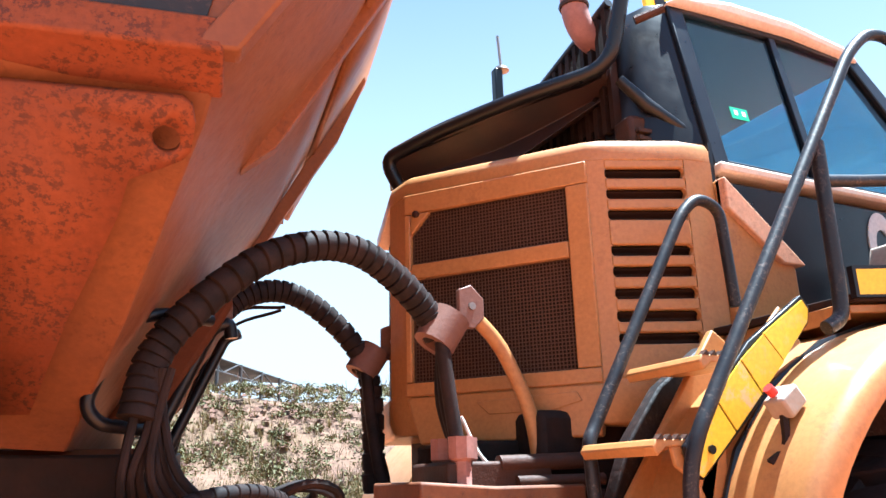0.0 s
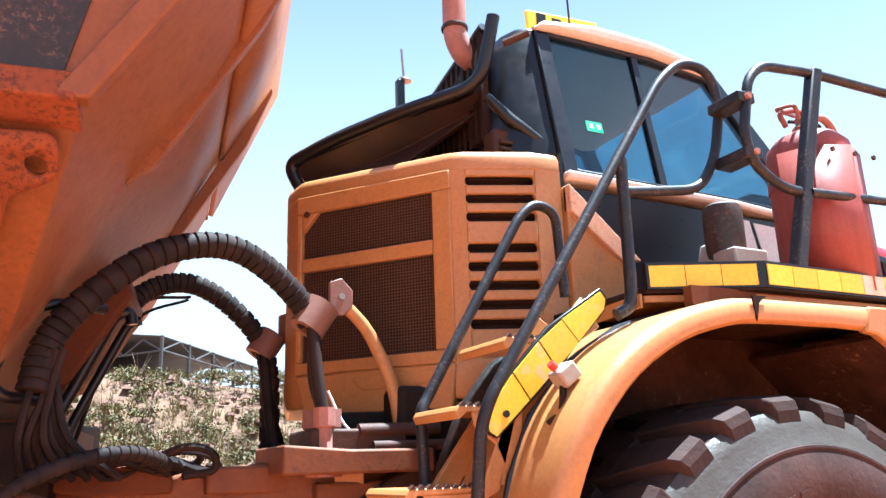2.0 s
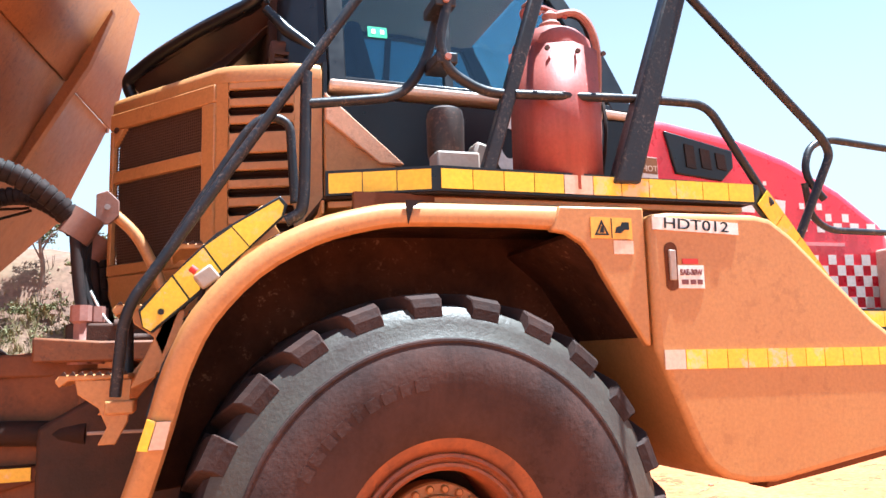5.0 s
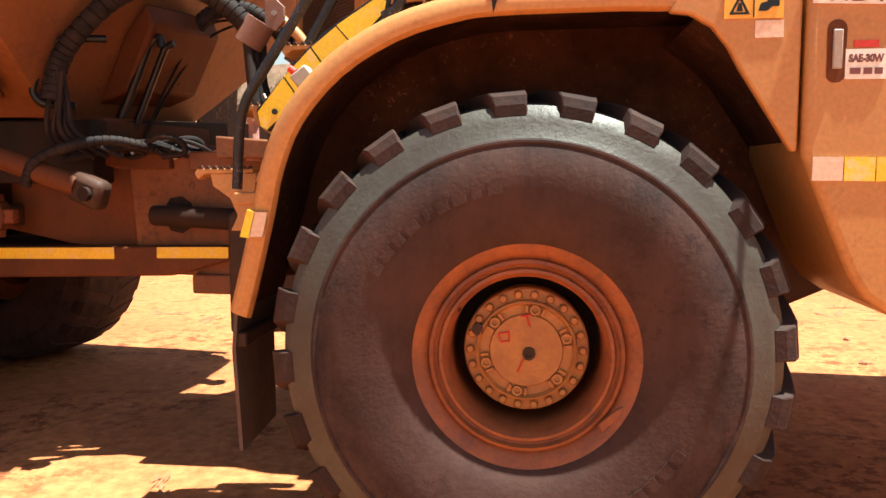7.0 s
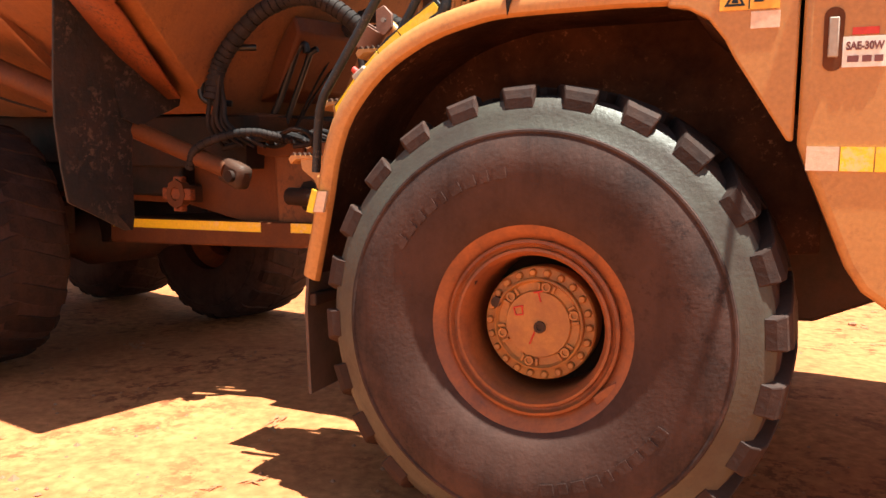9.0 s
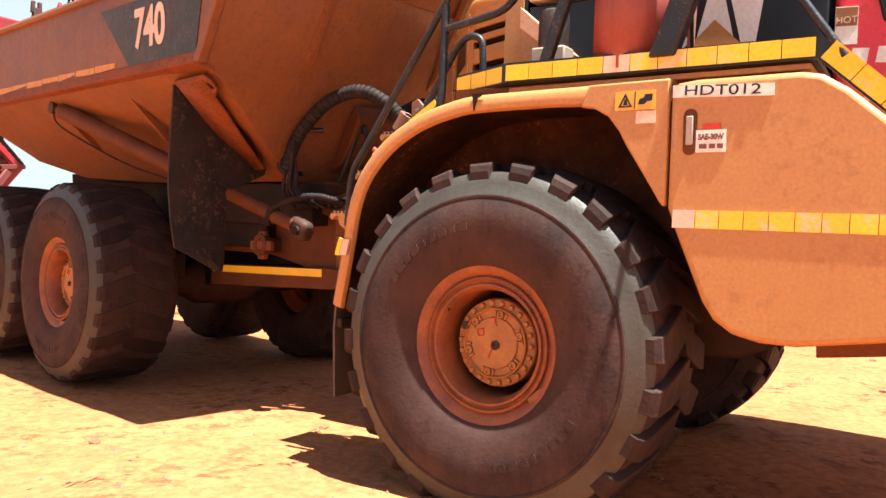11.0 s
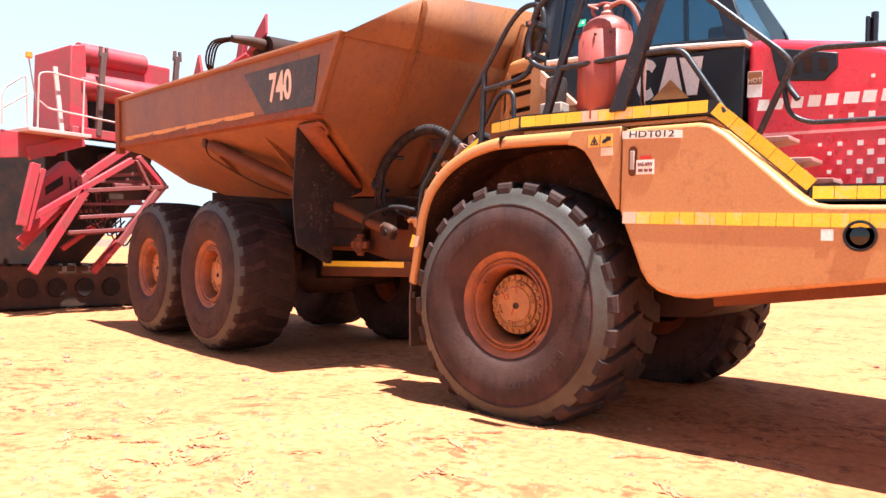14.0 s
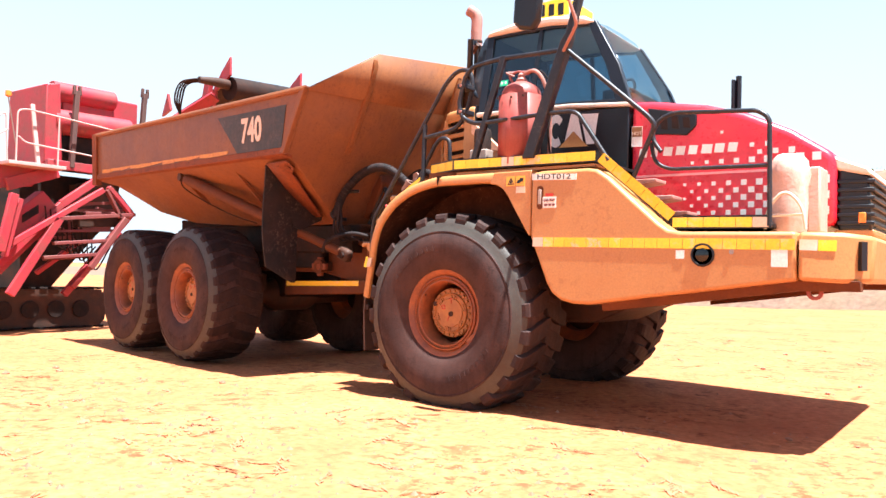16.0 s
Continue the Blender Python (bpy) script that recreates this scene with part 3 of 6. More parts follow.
def dump_shell():
    bm = bmesh.new()
    us = [-3.12, -2.7, -2.2, -1.7, -1.2, -0.6, 0.0, 0.6, 1.2, 1.9]
    rows = []
    for u in us:
        zt, zb, zf = 3.35 - (u + 3.12) * 0.0225, 2.665 - (u + 3.12) * 0.017, zfloor(u)
        vf = float(np.interp(u, [-3.12, -1.2, 2.0], [1.15, 0.95, 0.66]))
        vm, zm = vf + (1.66 - vf) * 0.45, zf + (zb - zf) * 0.52
        rows.append([bm.verts.new(p) for p in ((u, -1.72, zt), (u, -1.72, zb), (u, -1.66, zb - 0.05), (u, -vm, zm), (u, -vf, zf), (u, vf, zf), (u, vm, zm), (u, 1.66, zb - 0.05), (u, 1.72, zb), (u, 1.72, zt))])
    rows.append([bm.verts.new(p) for p in ((2.9, -1.72, 3.215), (2.46, -1.72, 2.575), (2.42, -1.54, 2.48), (2.24, -1.1, 2.12), (2.05, -0.65, 1.80), (2.05, 0.65, 1.80), (2.24, 1.1, 2.12), (2.42, 1.54, 2.48), (2.42, 1.62, 2.53), (2.76, 1.50, 3.16))])
    for a, b in zip(rows, rows[1:]):
        for k in range(9):
            bm.faces.new((a[k], a[k + 1], b[k + 1], b[k]))
    f = rows[-1]
    bm.faces.new((f[0], f[1], f[2]))
    bm.faces.new((f[9], f[8], f[7]))
    bm.faces.new((f[0], f[2], f[7], f[9]))
    bm.faces.new((f[2], f[3], f[6], f[7]))
    bm.faces.new((f[3], f[4], f[5], f[6]))
    return bm


dump = part("dump_body", dump_shell(), BODY_PAINT, truck, "orange steel dump body streaked with dust", m=BODY, solid=0.03, bevel=0.006, smooth=25)
canopy = bmesh.new()
cv = [canopy.verts.new(p) for p in ((2.89, -1.72, 3.215), (3.06, -0.84, 3.70), (3.11, 0.80, 3.755), (2.76, 1.50, 3.16))]
canopy.faces.new(cv)
part("headboard_canopy", canopy, BODY_PAINT, dump, m=BODY, solid=0.03)
for s in (-1, 1):
    part("canopy_gusset", prism([(2.50, 2.60), (2.60, 2.68), (2.95, 3.26), (3.08, 3.56 + 0.02 * s), (3.06, 3.66), (2.85, 3.22)], -0.03, 0.03), BODY_PAINT, dump, m=BODY @ pose(0, -0.23 + s * 0.66, 0), bevel=0.004)
    part("top_rail", tube([(-3.1, s * 1.72, 3.35), (2.9 if s < 0 else 2.76, -1.72 if s < 0 else 1.50, 3.22 if s < 0 else 3.16)], 0.035, 8), BODY_PAINT, dump, m=BODY)
    part("side_flange", loft([[(u, s * 1.735, z + 0.06), (u, s * 1.748, z - 0.02), (u, s * 1.60, z - 0.06), (u, s * 1.60, z)] for u, z in ((-3.12, 2.665), (2.46 if s < 0 else 2.3, 2.575))]), RUST, dump, m=BODY, bevel=0.008)
    part("corner_post", loft([[(u - 0.06, s * 1.745, z), (u + 0.03, s * 1.745, z), (u + 0.03, s * 1.68, z), (u - 0.06, s * 1.68, z)] for u, z in (((2.46, 2.56), (2.9, 3.24)) if s < 0 else ((2.34, 2.5), (2.4, 2.6)))]), BODY_PAINT, dump, m=BODY, bevel=0.008)
    part("tail_post", loft([[(-3.2, s * 1.76, z), (-3.04, s * 1.76, z), (-3.04, s * 1.66, z), (-3.2, s * 1.66, z)] for z in (2.55, 3.37)]), RUST, dump, m=BODY, bevel=0.01)


def corner_plate():
    """The flat stiffener plate on the sloping side at the front corner, with a round lifting hole."""
    o, ex = Vector((2.35, -1.542, 2.446)), Vector((1, 0, 0))
    nr = Vector((0, -0.58, -0.81)).normalized()
    ey = nr.cross(ex).normalized()
    if ey.z < 0:
        ey = -ey
    shape = [(-0.36, 0.10), (0.03, 0.10), (0.052, 0.082), (0.058, 0.04), (0.05, -0.025), (0.033, -0.047), (-0.007, -0.07), (-0.077, -0.105), (-0.105, -0.21), (-0.145, -0.31), (-0.234, -0.525), (-0.35, -0.86), (-0.47, -0.86), (-0.5, -0.4)]
    bm = bmesh.new()
    ring = [bm.verts.new(o + ex * a + ey * b) for a, b in shape]
    hole = [bm.verts.new(o + ex * 0.029 * math.cos(k * math.pi / 12) + ey * 0.033 * math.sin(k * math.pi / 12)) for k in range(24)]
    es = [bm.edges.new((r[i], r[(i + 1) % len(r)])) for r in (ring, hole) for i in range(len(r))]
    bmesh.ops.triangle_fill(bm, edges=es, use_beauty=True)
    return bm


part("corner_plate", corner_plate(), RUST, dump, "rust-speckled stiffener plate with a round hole", m=REAR, solid=0.018)
part("name_decal", prism([(0.97, 3.13), (2.53, 3.095), (2.42, 2.62), (1.45, 2.645)], -1.726, -1.721), BLACK_WORN, dump, "worn black decal panel", m=BODY)
letters("model_number", "740", 0.36, BODY @ pose(1.78, -1.729, 2.885, 90, 1.3, 0) @ Matrix.Diagonal((0.86, 1.08, 1, 1)), CREAM, dump, "cream model number", 0.012)
for k in range(11):
    u = -2.9 + k * 0.37
    part("reflective_tape", prism([(u, 2.73), (u + 0.36, 2.724), (u + 0.36, 2.665 + 0.02 * (k % 3)), (u, 2.67 + 0.015 * (k % 2))], -1.726, -1.722), mat("faded_gold_tape", (0.6, 0.27, 0.03), 0.5, dust=(0.45, 0.14, 0.04), dust_amt=0.9, dust_scale=14) if k == 0 else bpy.data.materials["faded_gold_tape"], dump, m=BODY @ Matrix.Rotation(radians(1.0), 4, 'Y'))
for u in (-2.1, -0.4, 1.05):
    part("side_rib", loft([[(u - 0.02, -1.67, 2.6), (u + 0.02, -1.67, 2.6), (u + 0.02, -1.60, 2.55), (u - 0.02, -1.60, 2.55)], [(u - 0.02, -1.18, zfloor(u) + 0.28), (u + 0.02, -1.18, zfloor(u) + 0.28), (u + 0.02, -1.1, zfloor(u) + 0.3), (u - 0.02, -1.1, zfloor(u) + 0.3)]]), BODY_PAINT, dump, m=BODY)

# mud flap hung in front of the middle wheel
flap = loft([[(1.83 + 0.03 * math.sin(z * 3), v0, z), (1.85 + 0.03 * math.sin(z * 3), v0, z), (1.87 + 0.03 * math.sin(z * 3), (v0 + v1) / 2, z), (1.84 + 0.03 * math.sin(z * 3), v1, z), (1.82 + 0.03 * math.sin(z * 3), v1, z), (1.85 + 0.03 * math.sin(z * 3), (v0 + v1) / 2, z)]
             for z, v0, v1 in ((2.54, -1.53, -1.36), (2.50, -1.57, -1.31), (2.37, -1.57, -1.20), (2.2, -1.57, -1.12), (2.0, -1.57, -1.08), (1.75, -1.56, -1.06), (1.5, -1.53, -1.07), (1.30, -1.50, -1.07), (1.22, -1.34, -1.07), (1.12, -1.15, -1.09))])
RUBBER = mat("cracked_black_rubber", (0.014, 0.012, 0.013), 0.6, spec=0.25, dust=(0.045, 0.022, 0.017), dust_amt=0.6, dust_scale=5, bump=0.4, bump_scale=30, spots=(0.2, 0.12, 0.09), spot_amt=0.35, spot_scale=25)
far_flap = flap.copy()
far_flap.transform(Matrix.Diagonal((1, -1, 1, 1)))
part("mud_flap", flap, RUBBER, truck, "scuffed black rubber mud flap", m=REAR, bevel=0.004)
part("mud_flap", far_flap, RUBBER, truck, "scuffed black rubber mud flap", m=REAR, bevel=0.004)
part("flap_eyelet", lathe([(0.01, -0.006), (0.022, -0.006), (0.022, 0.006), (0.01, 0.006)], 14, close=True), STEEL, truck, m=REAR @ pose(1.84, -1.21, 1.21, 0, 0, 75))
part("flap_plate", prism([(-1.35, 2.53), (-0.73, 1.95), (-0.74, 1.90), (-1.03, 1.76), (-1.15, 1.80), (-1.25, 2.2)], 1.83, 1.845, "x"), RUBBER, truck, m=REAR)

# hoist cylinder and rear frame
# Hitch paint: dusty, with the base lowered to carry the shade there.
HITCH = mat("dusty_shade_hitch_paint", (0.2, 0.07, 0.026), 0.6, spec=0.3, dust=(0.09, 0.034, 0.02), dust_amt=0.6, dust_scale=5, bump=0.1, spots=(0.06, 0.025, 0.018), spot_amt=0.6, spot_scale=18)
for s in (-1, 1):
    # Cylinder and rod take the orange with underbody shade in its colour.
    cylb = part("hoist_cylinder", tube([(-0.18, s * 1.57, 2.47), (-0.12, s * 1.555, 2.45), (1.45, s * 1.12, 1.86)], [0.06, 0.075, 0.075], 18), PAINT_DUST_SHADE, truck, "dusty orange hoist cylinder", m=REAR)
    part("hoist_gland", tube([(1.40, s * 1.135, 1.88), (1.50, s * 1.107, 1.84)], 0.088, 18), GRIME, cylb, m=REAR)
    part("hoist_rod", tube([(1.45, s * 1.12, 1.86), (2.42, s * 0.85, 1.50)], 0.055, 16), PAINT_DUST_SHADE, cylb, m=REAR)
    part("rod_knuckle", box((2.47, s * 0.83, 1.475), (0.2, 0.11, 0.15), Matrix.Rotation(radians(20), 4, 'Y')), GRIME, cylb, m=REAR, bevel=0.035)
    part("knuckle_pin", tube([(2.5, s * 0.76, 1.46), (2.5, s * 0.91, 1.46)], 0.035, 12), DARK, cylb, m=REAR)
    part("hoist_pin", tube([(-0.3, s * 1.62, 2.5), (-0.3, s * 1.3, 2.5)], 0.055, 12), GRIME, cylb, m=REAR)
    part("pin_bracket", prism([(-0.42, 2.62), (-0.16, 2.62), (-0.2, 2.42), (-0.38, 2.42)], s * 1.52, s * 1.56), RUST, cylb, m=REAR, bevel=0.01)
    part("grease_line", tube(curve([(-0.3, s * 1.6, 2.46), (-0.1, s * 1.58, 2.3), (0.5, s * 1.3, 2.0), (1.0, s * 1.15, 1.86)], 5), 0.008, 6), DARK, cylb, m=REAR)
    part("rear_frame_rail", prism([(-3.0, 1.25), (-3.0, 1.5), (1.8, 1.62), (2.6, 1.62), (3.1, 1.5), (3.1, 1.15), (2.5, 1.08), (1.5, 1.25)], s * 0.34, s * 0.44), PAINT_DUST_SHADE, truck, m=REAR, bevel=0.01)
    part("frame_boss", lathe([(0.1, s * 0.56), (0.1, s * 0.62), (0.05, s * 0.62), (0.05, s * 0.585)], 8, c=(1.62, 0, 1.325)), PAINT_DUST_SHADE, truck, m=REAR)
    part("frame_clamp", box((1.62, s * 0.59, 1.325), (0.30, 0.05, 0.08)), RUST, truck, m=REAR, bevel=0.01)
    part("frame_clamp", box((1.62, s * 0.58, 1.325), (0.09, 0.05, 0.24)), RUST, truck, m=REAR, bevel=0.01)
    part("clamp_stay", box((1.62, s * 0.50, 1.325), (0.12, 0.14, 0.12)), GRIME, truck, m=REAR, bevel=0.01)
    part("bogie_beam", loft([[(-2.3, s * 0.72, 0.98), (-2.3, s * 0.56, 0.98), (-2.3, s * 0.56, 1.2), (-2.3, s * 0.72, 1.2)], [(-1.0, s * 0.72, 1.05), (-1.0, s * 0.56, 1.05), (-1.0, s * 0.56, 1.42), (-1.0, s * 0.72, 1.42)], [(0.3, s * 0.72, 0.98), (0.3, s * 0.56, 0.98), (0.3, s * 0.56, 1.2), (0.3, s * 0.72, 1.2)]]), GRIME, truck, m=REAR, bevel=0.01)
for u in (0.0, -1.966):
    part("rear_axle", lathe([(0.13, -1.0), (0.15, -0.45), (0.24, -0.28), (0.24, 0.28), (0.15, 0.45), (0.13, 1.0)], 20, c=(u, 0, 0.92)), GRIME, truck, m=REAR)
tie = part("towing_beam", prism([(0.7, 0.93), (0.7, 1.12), (3.1, 1.19), (3.15, 1.14), (2.7, 1.02)], -0.52, 0.52), PAINT_DUST_SHADE, truck, "dusty cross beam with a yellow stripe", m=REAR, bevel=0.012)
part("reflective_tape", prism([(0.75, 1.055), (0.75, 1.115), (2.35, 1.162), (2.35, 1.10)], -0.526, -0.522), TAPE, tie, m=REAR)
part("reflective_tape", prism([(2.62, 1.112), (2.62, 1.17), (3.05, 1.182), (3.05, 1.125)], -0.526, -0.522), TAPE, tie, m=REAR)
# Three added dark blocks stop daylight showing through beneath the dump body.
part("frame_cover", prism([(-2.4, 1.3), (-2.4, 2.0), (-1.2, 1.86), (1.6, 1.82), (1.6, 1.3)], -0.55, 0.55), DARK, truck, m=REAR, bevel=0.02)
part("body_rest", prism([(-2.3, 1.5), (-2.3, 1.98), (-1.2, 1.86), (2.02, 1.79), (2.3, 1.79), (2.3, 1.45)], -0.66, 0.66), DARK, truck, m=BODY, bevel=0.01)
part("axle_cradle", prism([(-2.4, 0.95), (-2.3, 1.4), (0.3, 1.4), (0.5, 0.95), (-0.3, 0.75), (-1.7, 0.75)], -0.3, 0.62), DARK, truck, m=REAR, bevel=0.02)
part("belly_box", box((1.95, 0, 1.72), (0.7, 1.0, 0.28)), PAINT_DUST_SHADE, truck, m=REAR, bevel=0.02)
part("front_seat_beam", prism([(1.95, 1.66), (1.95, 1.80), (2.3, 1.74), (2.7, 1.64), (2.7, 1.58), (2.4, 1.58)], -0.5, 0.5), PAINT_DUST_SHADE, truck, m=REAR, bevel=0.01)

# articulation hitch
hitch = part("hitch_housing", prism([(2.45, 1.05), (2.4, 1.62), (3.0, 1.68), (3.42, 1.66), (3.42, 1.02), (3.2, 0.98)], -0.46, 0.46), HITCH, truck, "dusty orange articulation hitch housing", m=REAR, bevel=0.02)
# Dark disc on the housing face paints the shade of a hole.
part("hitch_recess", lathe([(0.08, -0.466), (0.1, -0.463), (0.1, -0.44)], 9, c=(2.72, 0, 1.34)), DARK, hitch, m=REAR)
part("hitch_plate", box((3.36, -0.47, 1.34), (0.12, 0.03, 0.62)), PAINT, hitch, m=REAR, bevel=0.006)
part("hitch_tube", tube([(-2.2, 0.2, 1.25), (-1.2, 0.0, 1.25)], 0.3, 24), GRIME, truck, "oily swivel tube of the hitch")
part("hitch_flange", tube([(-1.72, 0.11, 1.25), (-1.6, 0.09, 1.25)], 0.36, 24), GRIME, truck)
for z in (0.98, 1.62):
    part("hitch_fork", prism([(-1.75, z - 0.05), (-1.75, z + 0.05), (-0.9, z + 0.06), (-0.9, z - 0.06)], -0.42, 0.42), HITCH, truck, bevel=0.012)
part("hitch_block", prism([(-1.35, 1.02), (-1.35, 1.60), (-0.85, 1.60), (-0.7, 1.02)], -0.5, 0.5), HITCH, truck, bevel=0.015)
part("hitch_upright", prism([(-1.52, 1.63), (-1.52, 1.74), (-1.25, 1.72), (-0.9, 1.72), (-0.9, 1.63)], -0.62, -0.2), HITCH, truck, bevel=0.01)
for s in (-1, 1):
    sc = part("steering_cylinder", tube([(-1.95, s * 0.52 + 0.12, 1.34), (-1.3, s * 0.52, 1.32)], 0.055, 14), DARK, truck)
    part("steering_rod", tube([(-1.3, s * 0.52, 1.32), (-0.8, s * 0.52, 1.32)], 0.032, 12), STEEL, sc)
    part("steering_eye", lathe([(0.05, -0.05), (0.085, -0.05), (0.085, 0.05), (0.05, 0.05)], 16, c=(-0.78, s * 0.52, 1.32), close=True), GRIME, sc)
part("rear_mud_flap", loft([[(-1.18, -1.47, z), (-1.165, -1.47, z), (-1.165, -1.0, z), (-1.18, -1.0, z)] if z > 0.9 else [(-1.2 + 0.05 * (0.9 - z), -1.46, z), (-1.185 + 0.05 * (0.9 - z), -1.46, z), (-1.185, -1.0, z), (-1.2, -1.0, z)] for z in (1.1, 0.9, 0.7, 0.5)]), mat("dusty_brown_rubber", (0.08, 0.05, 0.04), 0.75, dust=(0.15, 0.085, 0.065), dust_amt=0.6, dust_scale=6), truck, m=pose(0.07, 0, -0.02))
part("flap_bracket", box((-1.1, -1.25, 0.92), (0.05, 0.4, 0.06)), GRIME, truck, bevel=0.01)
part("fender_tape", prism([(-1.045, 1.33), (-1.015, 1.43), (-0.985, 1.42), (-1.01, 1.325)], -1.57, -1.555), TAPE, fender, "torn yellow tape patch")
part("fender_tape", prism([(-1.012, 1.33), (-0.987, 1.42), (-0.94, 1.42), (-0.96, 1.33)], -1.57, -1.555), TAPE_WORN, fender)


# ---- cab ----
def side_y(z):
    return -0.765 + (z - 2.9) * 0.19


def sheet(pts, off, thick, s=1):
    """A plate lying on the leaning cab side; s = -1 mirrors it to the far side."""
    return loft([[(x, s * (side_y(z) + off), z) for x, z in pts], [(x, s * (side_y(z) + off + thick), z) for x, z in pts]])


XR = -0.26
part("cab_base", prism([(XR, 2.26), (XR, 2.87), (1.40, 2.85), (1.40, 2.26)], -0.765, 0.765), BLACK, truck, "black cab side panel", bevel=0.01)
part("cab_sill", prism([(XR, 2.90), (XR, 2.945), (0.8, 2.93), (1.42, 2.885), (1.42, 2.845), (0.8, 2.89)], -0.79, 0.79), CREAM, truck, "cream trim strip under the windows", bevel=0.012)
cab = part("cab_roof", loft([[(x, s * w, z) for x, z in ((XR - 0.02, 3.77), (XR + 0.05, 3.83), (0.1, 3.875), (0.5, 3.87), (0.86, 3.815), (0.98, 3.74), (0.88, 3.73), (0.5, 3.78), (0.0, 3.78))] for s, w in ((-1, 0.63), (-1, 0.58), (1, 0.58), (1, 0.63))]), CREAM, truck, "cream-orange cab roof", bevel=0.03)
for s in (1, -1):
    frame_of = part("window_frame", sheet([(XR, 2.946), (XR, 3.77), (XR + 0.085, 3.80), (XR + 0.085, 2.946)], 0.0, 0.06, s), BLACK, truck, bevel=0.006)
    part("window_pillar", sheet([(0.33, 2.94), (0.36, 3.80), (0.40, 3.80), (0.378, 2.94)], 0.006, 0.04, s), BLACK, frame_of, bevel=0.004)
    part("windscreen_pillar", sheet([(1.27, 2.905), (1.13, 3.28), (0.88, 3.76), (0.97, 3.76), (1.26, 3.28), (1.41, 2.895)], 0.0, 0.07, s), BLACK, frame_of, bevel=0.006)
    part("window_top", sheet([(XR, 3.75), (XR, 3.80), (0.5, 3.80), (0.95, 3.76), (0.95, 3.71), (0.5, 3.755)], 0.0, 0.06, s), BLACK, frame_of, bevel=0.006)
    part("window_bottom", sheet([(XR, 2.94), (XR, 2.975), (0.8, 2.955), (1.36, 2.93), (1.40, 2.89), (0.8, 2.925)], 0.002, 0.05, s), BLACK, frame_of, bevel=0.004)
    part("side_pane", sheet([(XR + 0.075, 2.96), (XR + 0.075, 3.76), (0.365, 3.765), (0.34, 2.95)], 0.022, 0.008, s), GLASS, frame_of)
    part("side_pane", sheet([(0.37, 2.95), (0.39, 3.765), (0.90, 3.74), (1.15, 3.28), (1.29, 2.93)], 0.022, 0.008, s), GLASS, frame_of)
part("windscreen", loft([[(1.40, -0.72, 2.9), (1.43, -0.4, 2.9), (1.45, 0, 2.9), (1.43, 0.4, 2.9), (1.40, 0.72, 2.9)], [(1.24, -0.65, 3.30), (1.28, -0.4, 3.30), (1.30, 0, 3.30), (1.28, 0.4, 3.30), (1.24, 0.65, 3.30)], [(0.95, -0.57, 3.75), (0.99, -0.35, 3.76), (1.0, 0, 3.76), (0.99, 0.35, 3.76), (0.95, 0.57, 3.75)]], closed=False), glass("windscreen_glass", (0.78, 0.9, 0.95), 0.14), truck, solid=0.008)
part("cab_rear_wall", box((XR + 0.03, 0, 3.35), (0.06, 1.2, 0.86)), BLACK, truck, "black rear wall of the cab", bevel=0.01)
for k in range(16):
    part("vent_slat", box((-0.495, -0.46 + k * 0.06, 3.48 - 0.0072 * k), (0.04, 0.028, 0.6 - 0.0144 * k)), DARK, truck)
part("slat_rail", tube([(-0.50, -0.49, 3.79), (-0.50, 0.47, 3.56)], 0.022, 10), BLACK, truck)
part("rear_pane", box((-0.505, 0.1, 3.13), (0.008, 0.9, 0.2)), GLASS, truck)
part("rear_quarter", loft([[(x, y, 3.03) for x, y in ((XR + 0.01, -0.725), (-0.42, -0.64), (-0.485, -0.55), (-0.485, 0.55), (-0.42, 0.64), (XR + 0.01, 0.725))],
                           [(x, y, 3.64) for x, y in ((XR + 0.01, -0.61), (-0.40, -0.55), (-0.46, -0.47), (-0.46, 0.47), (-0.40, 0.55), (XR + 0.01, 0.61))],
                           [(x, y, 3.80) for x, y in ((XR + 0.01, -0.585), (-0.33, -0.53), (-0.36, -0.44), (-0.36, 0.44), (-0.33, 0.53), (XR + 0.01, 0.585))]]), BLACK, truck, "black rear quarter of the cab", bevel=0.02)
part("driver_seat", loft([[(0.12, -0.28, 2.95), (0.6, -0.28, 2.95), (0.6, 0.28, 2.95), (0.12, 0.28, 2.95)], [(0.12, -0.28, 3.05), (0.6, -0.26, 3.04), (0.6, 0.26, 3.04), (0.12, 0.28, 3.05)]]), DARK, truck, "dark driver seat", bevel=0.03)
part("seat_back", loft([[(0.02, -0.25, 3.02), (0.14, -0.25, 3.02), (0.14, 0.25, 3.02), (0.02, 0.25, 3.02)], [(-0.06, -0.2, 3.52), (0.02, -0.2, 3.52), (0.02, 0.2, 3.52), (-0.06, 0.2, 3.52)]]), DARK, truck, bevel=0.03)
wheel_pts = [(1.0 + 0.1 * math.cos(a), 0.2 * math.sin(a), 3.12 + 0.17 * math.cos(a)) for a in (2 * math.pi * k / 20 for k in range(21))]
part("steering_wheel", tube(wheel_pts, 0.016, 8), DARK, truck)
part("dashboard", box((1.22, 0, 2.98), (0.3, 1.3, 0.16)), DARK, truck, bevel=0.03)
part("exit_sticker", sheet([(-0.05, 3.215), (-0.05, 3.275), (0.05, 3.275), (0.05, 3.215)], 0.018, 0.002), GREEN, truck, "green safety sticker on the glass")
for k in range(2):
    part("sticker_mark", sheet([(-0.03 + 0.045 * k, 3.235), (-0.03 + 0.045 * k, 3.26), (-0.01 + 0.045 * k, 3.26), (-0.01 + 0.045 * k, 3.235)], 0.0165, 0.001), WHITE, truck)
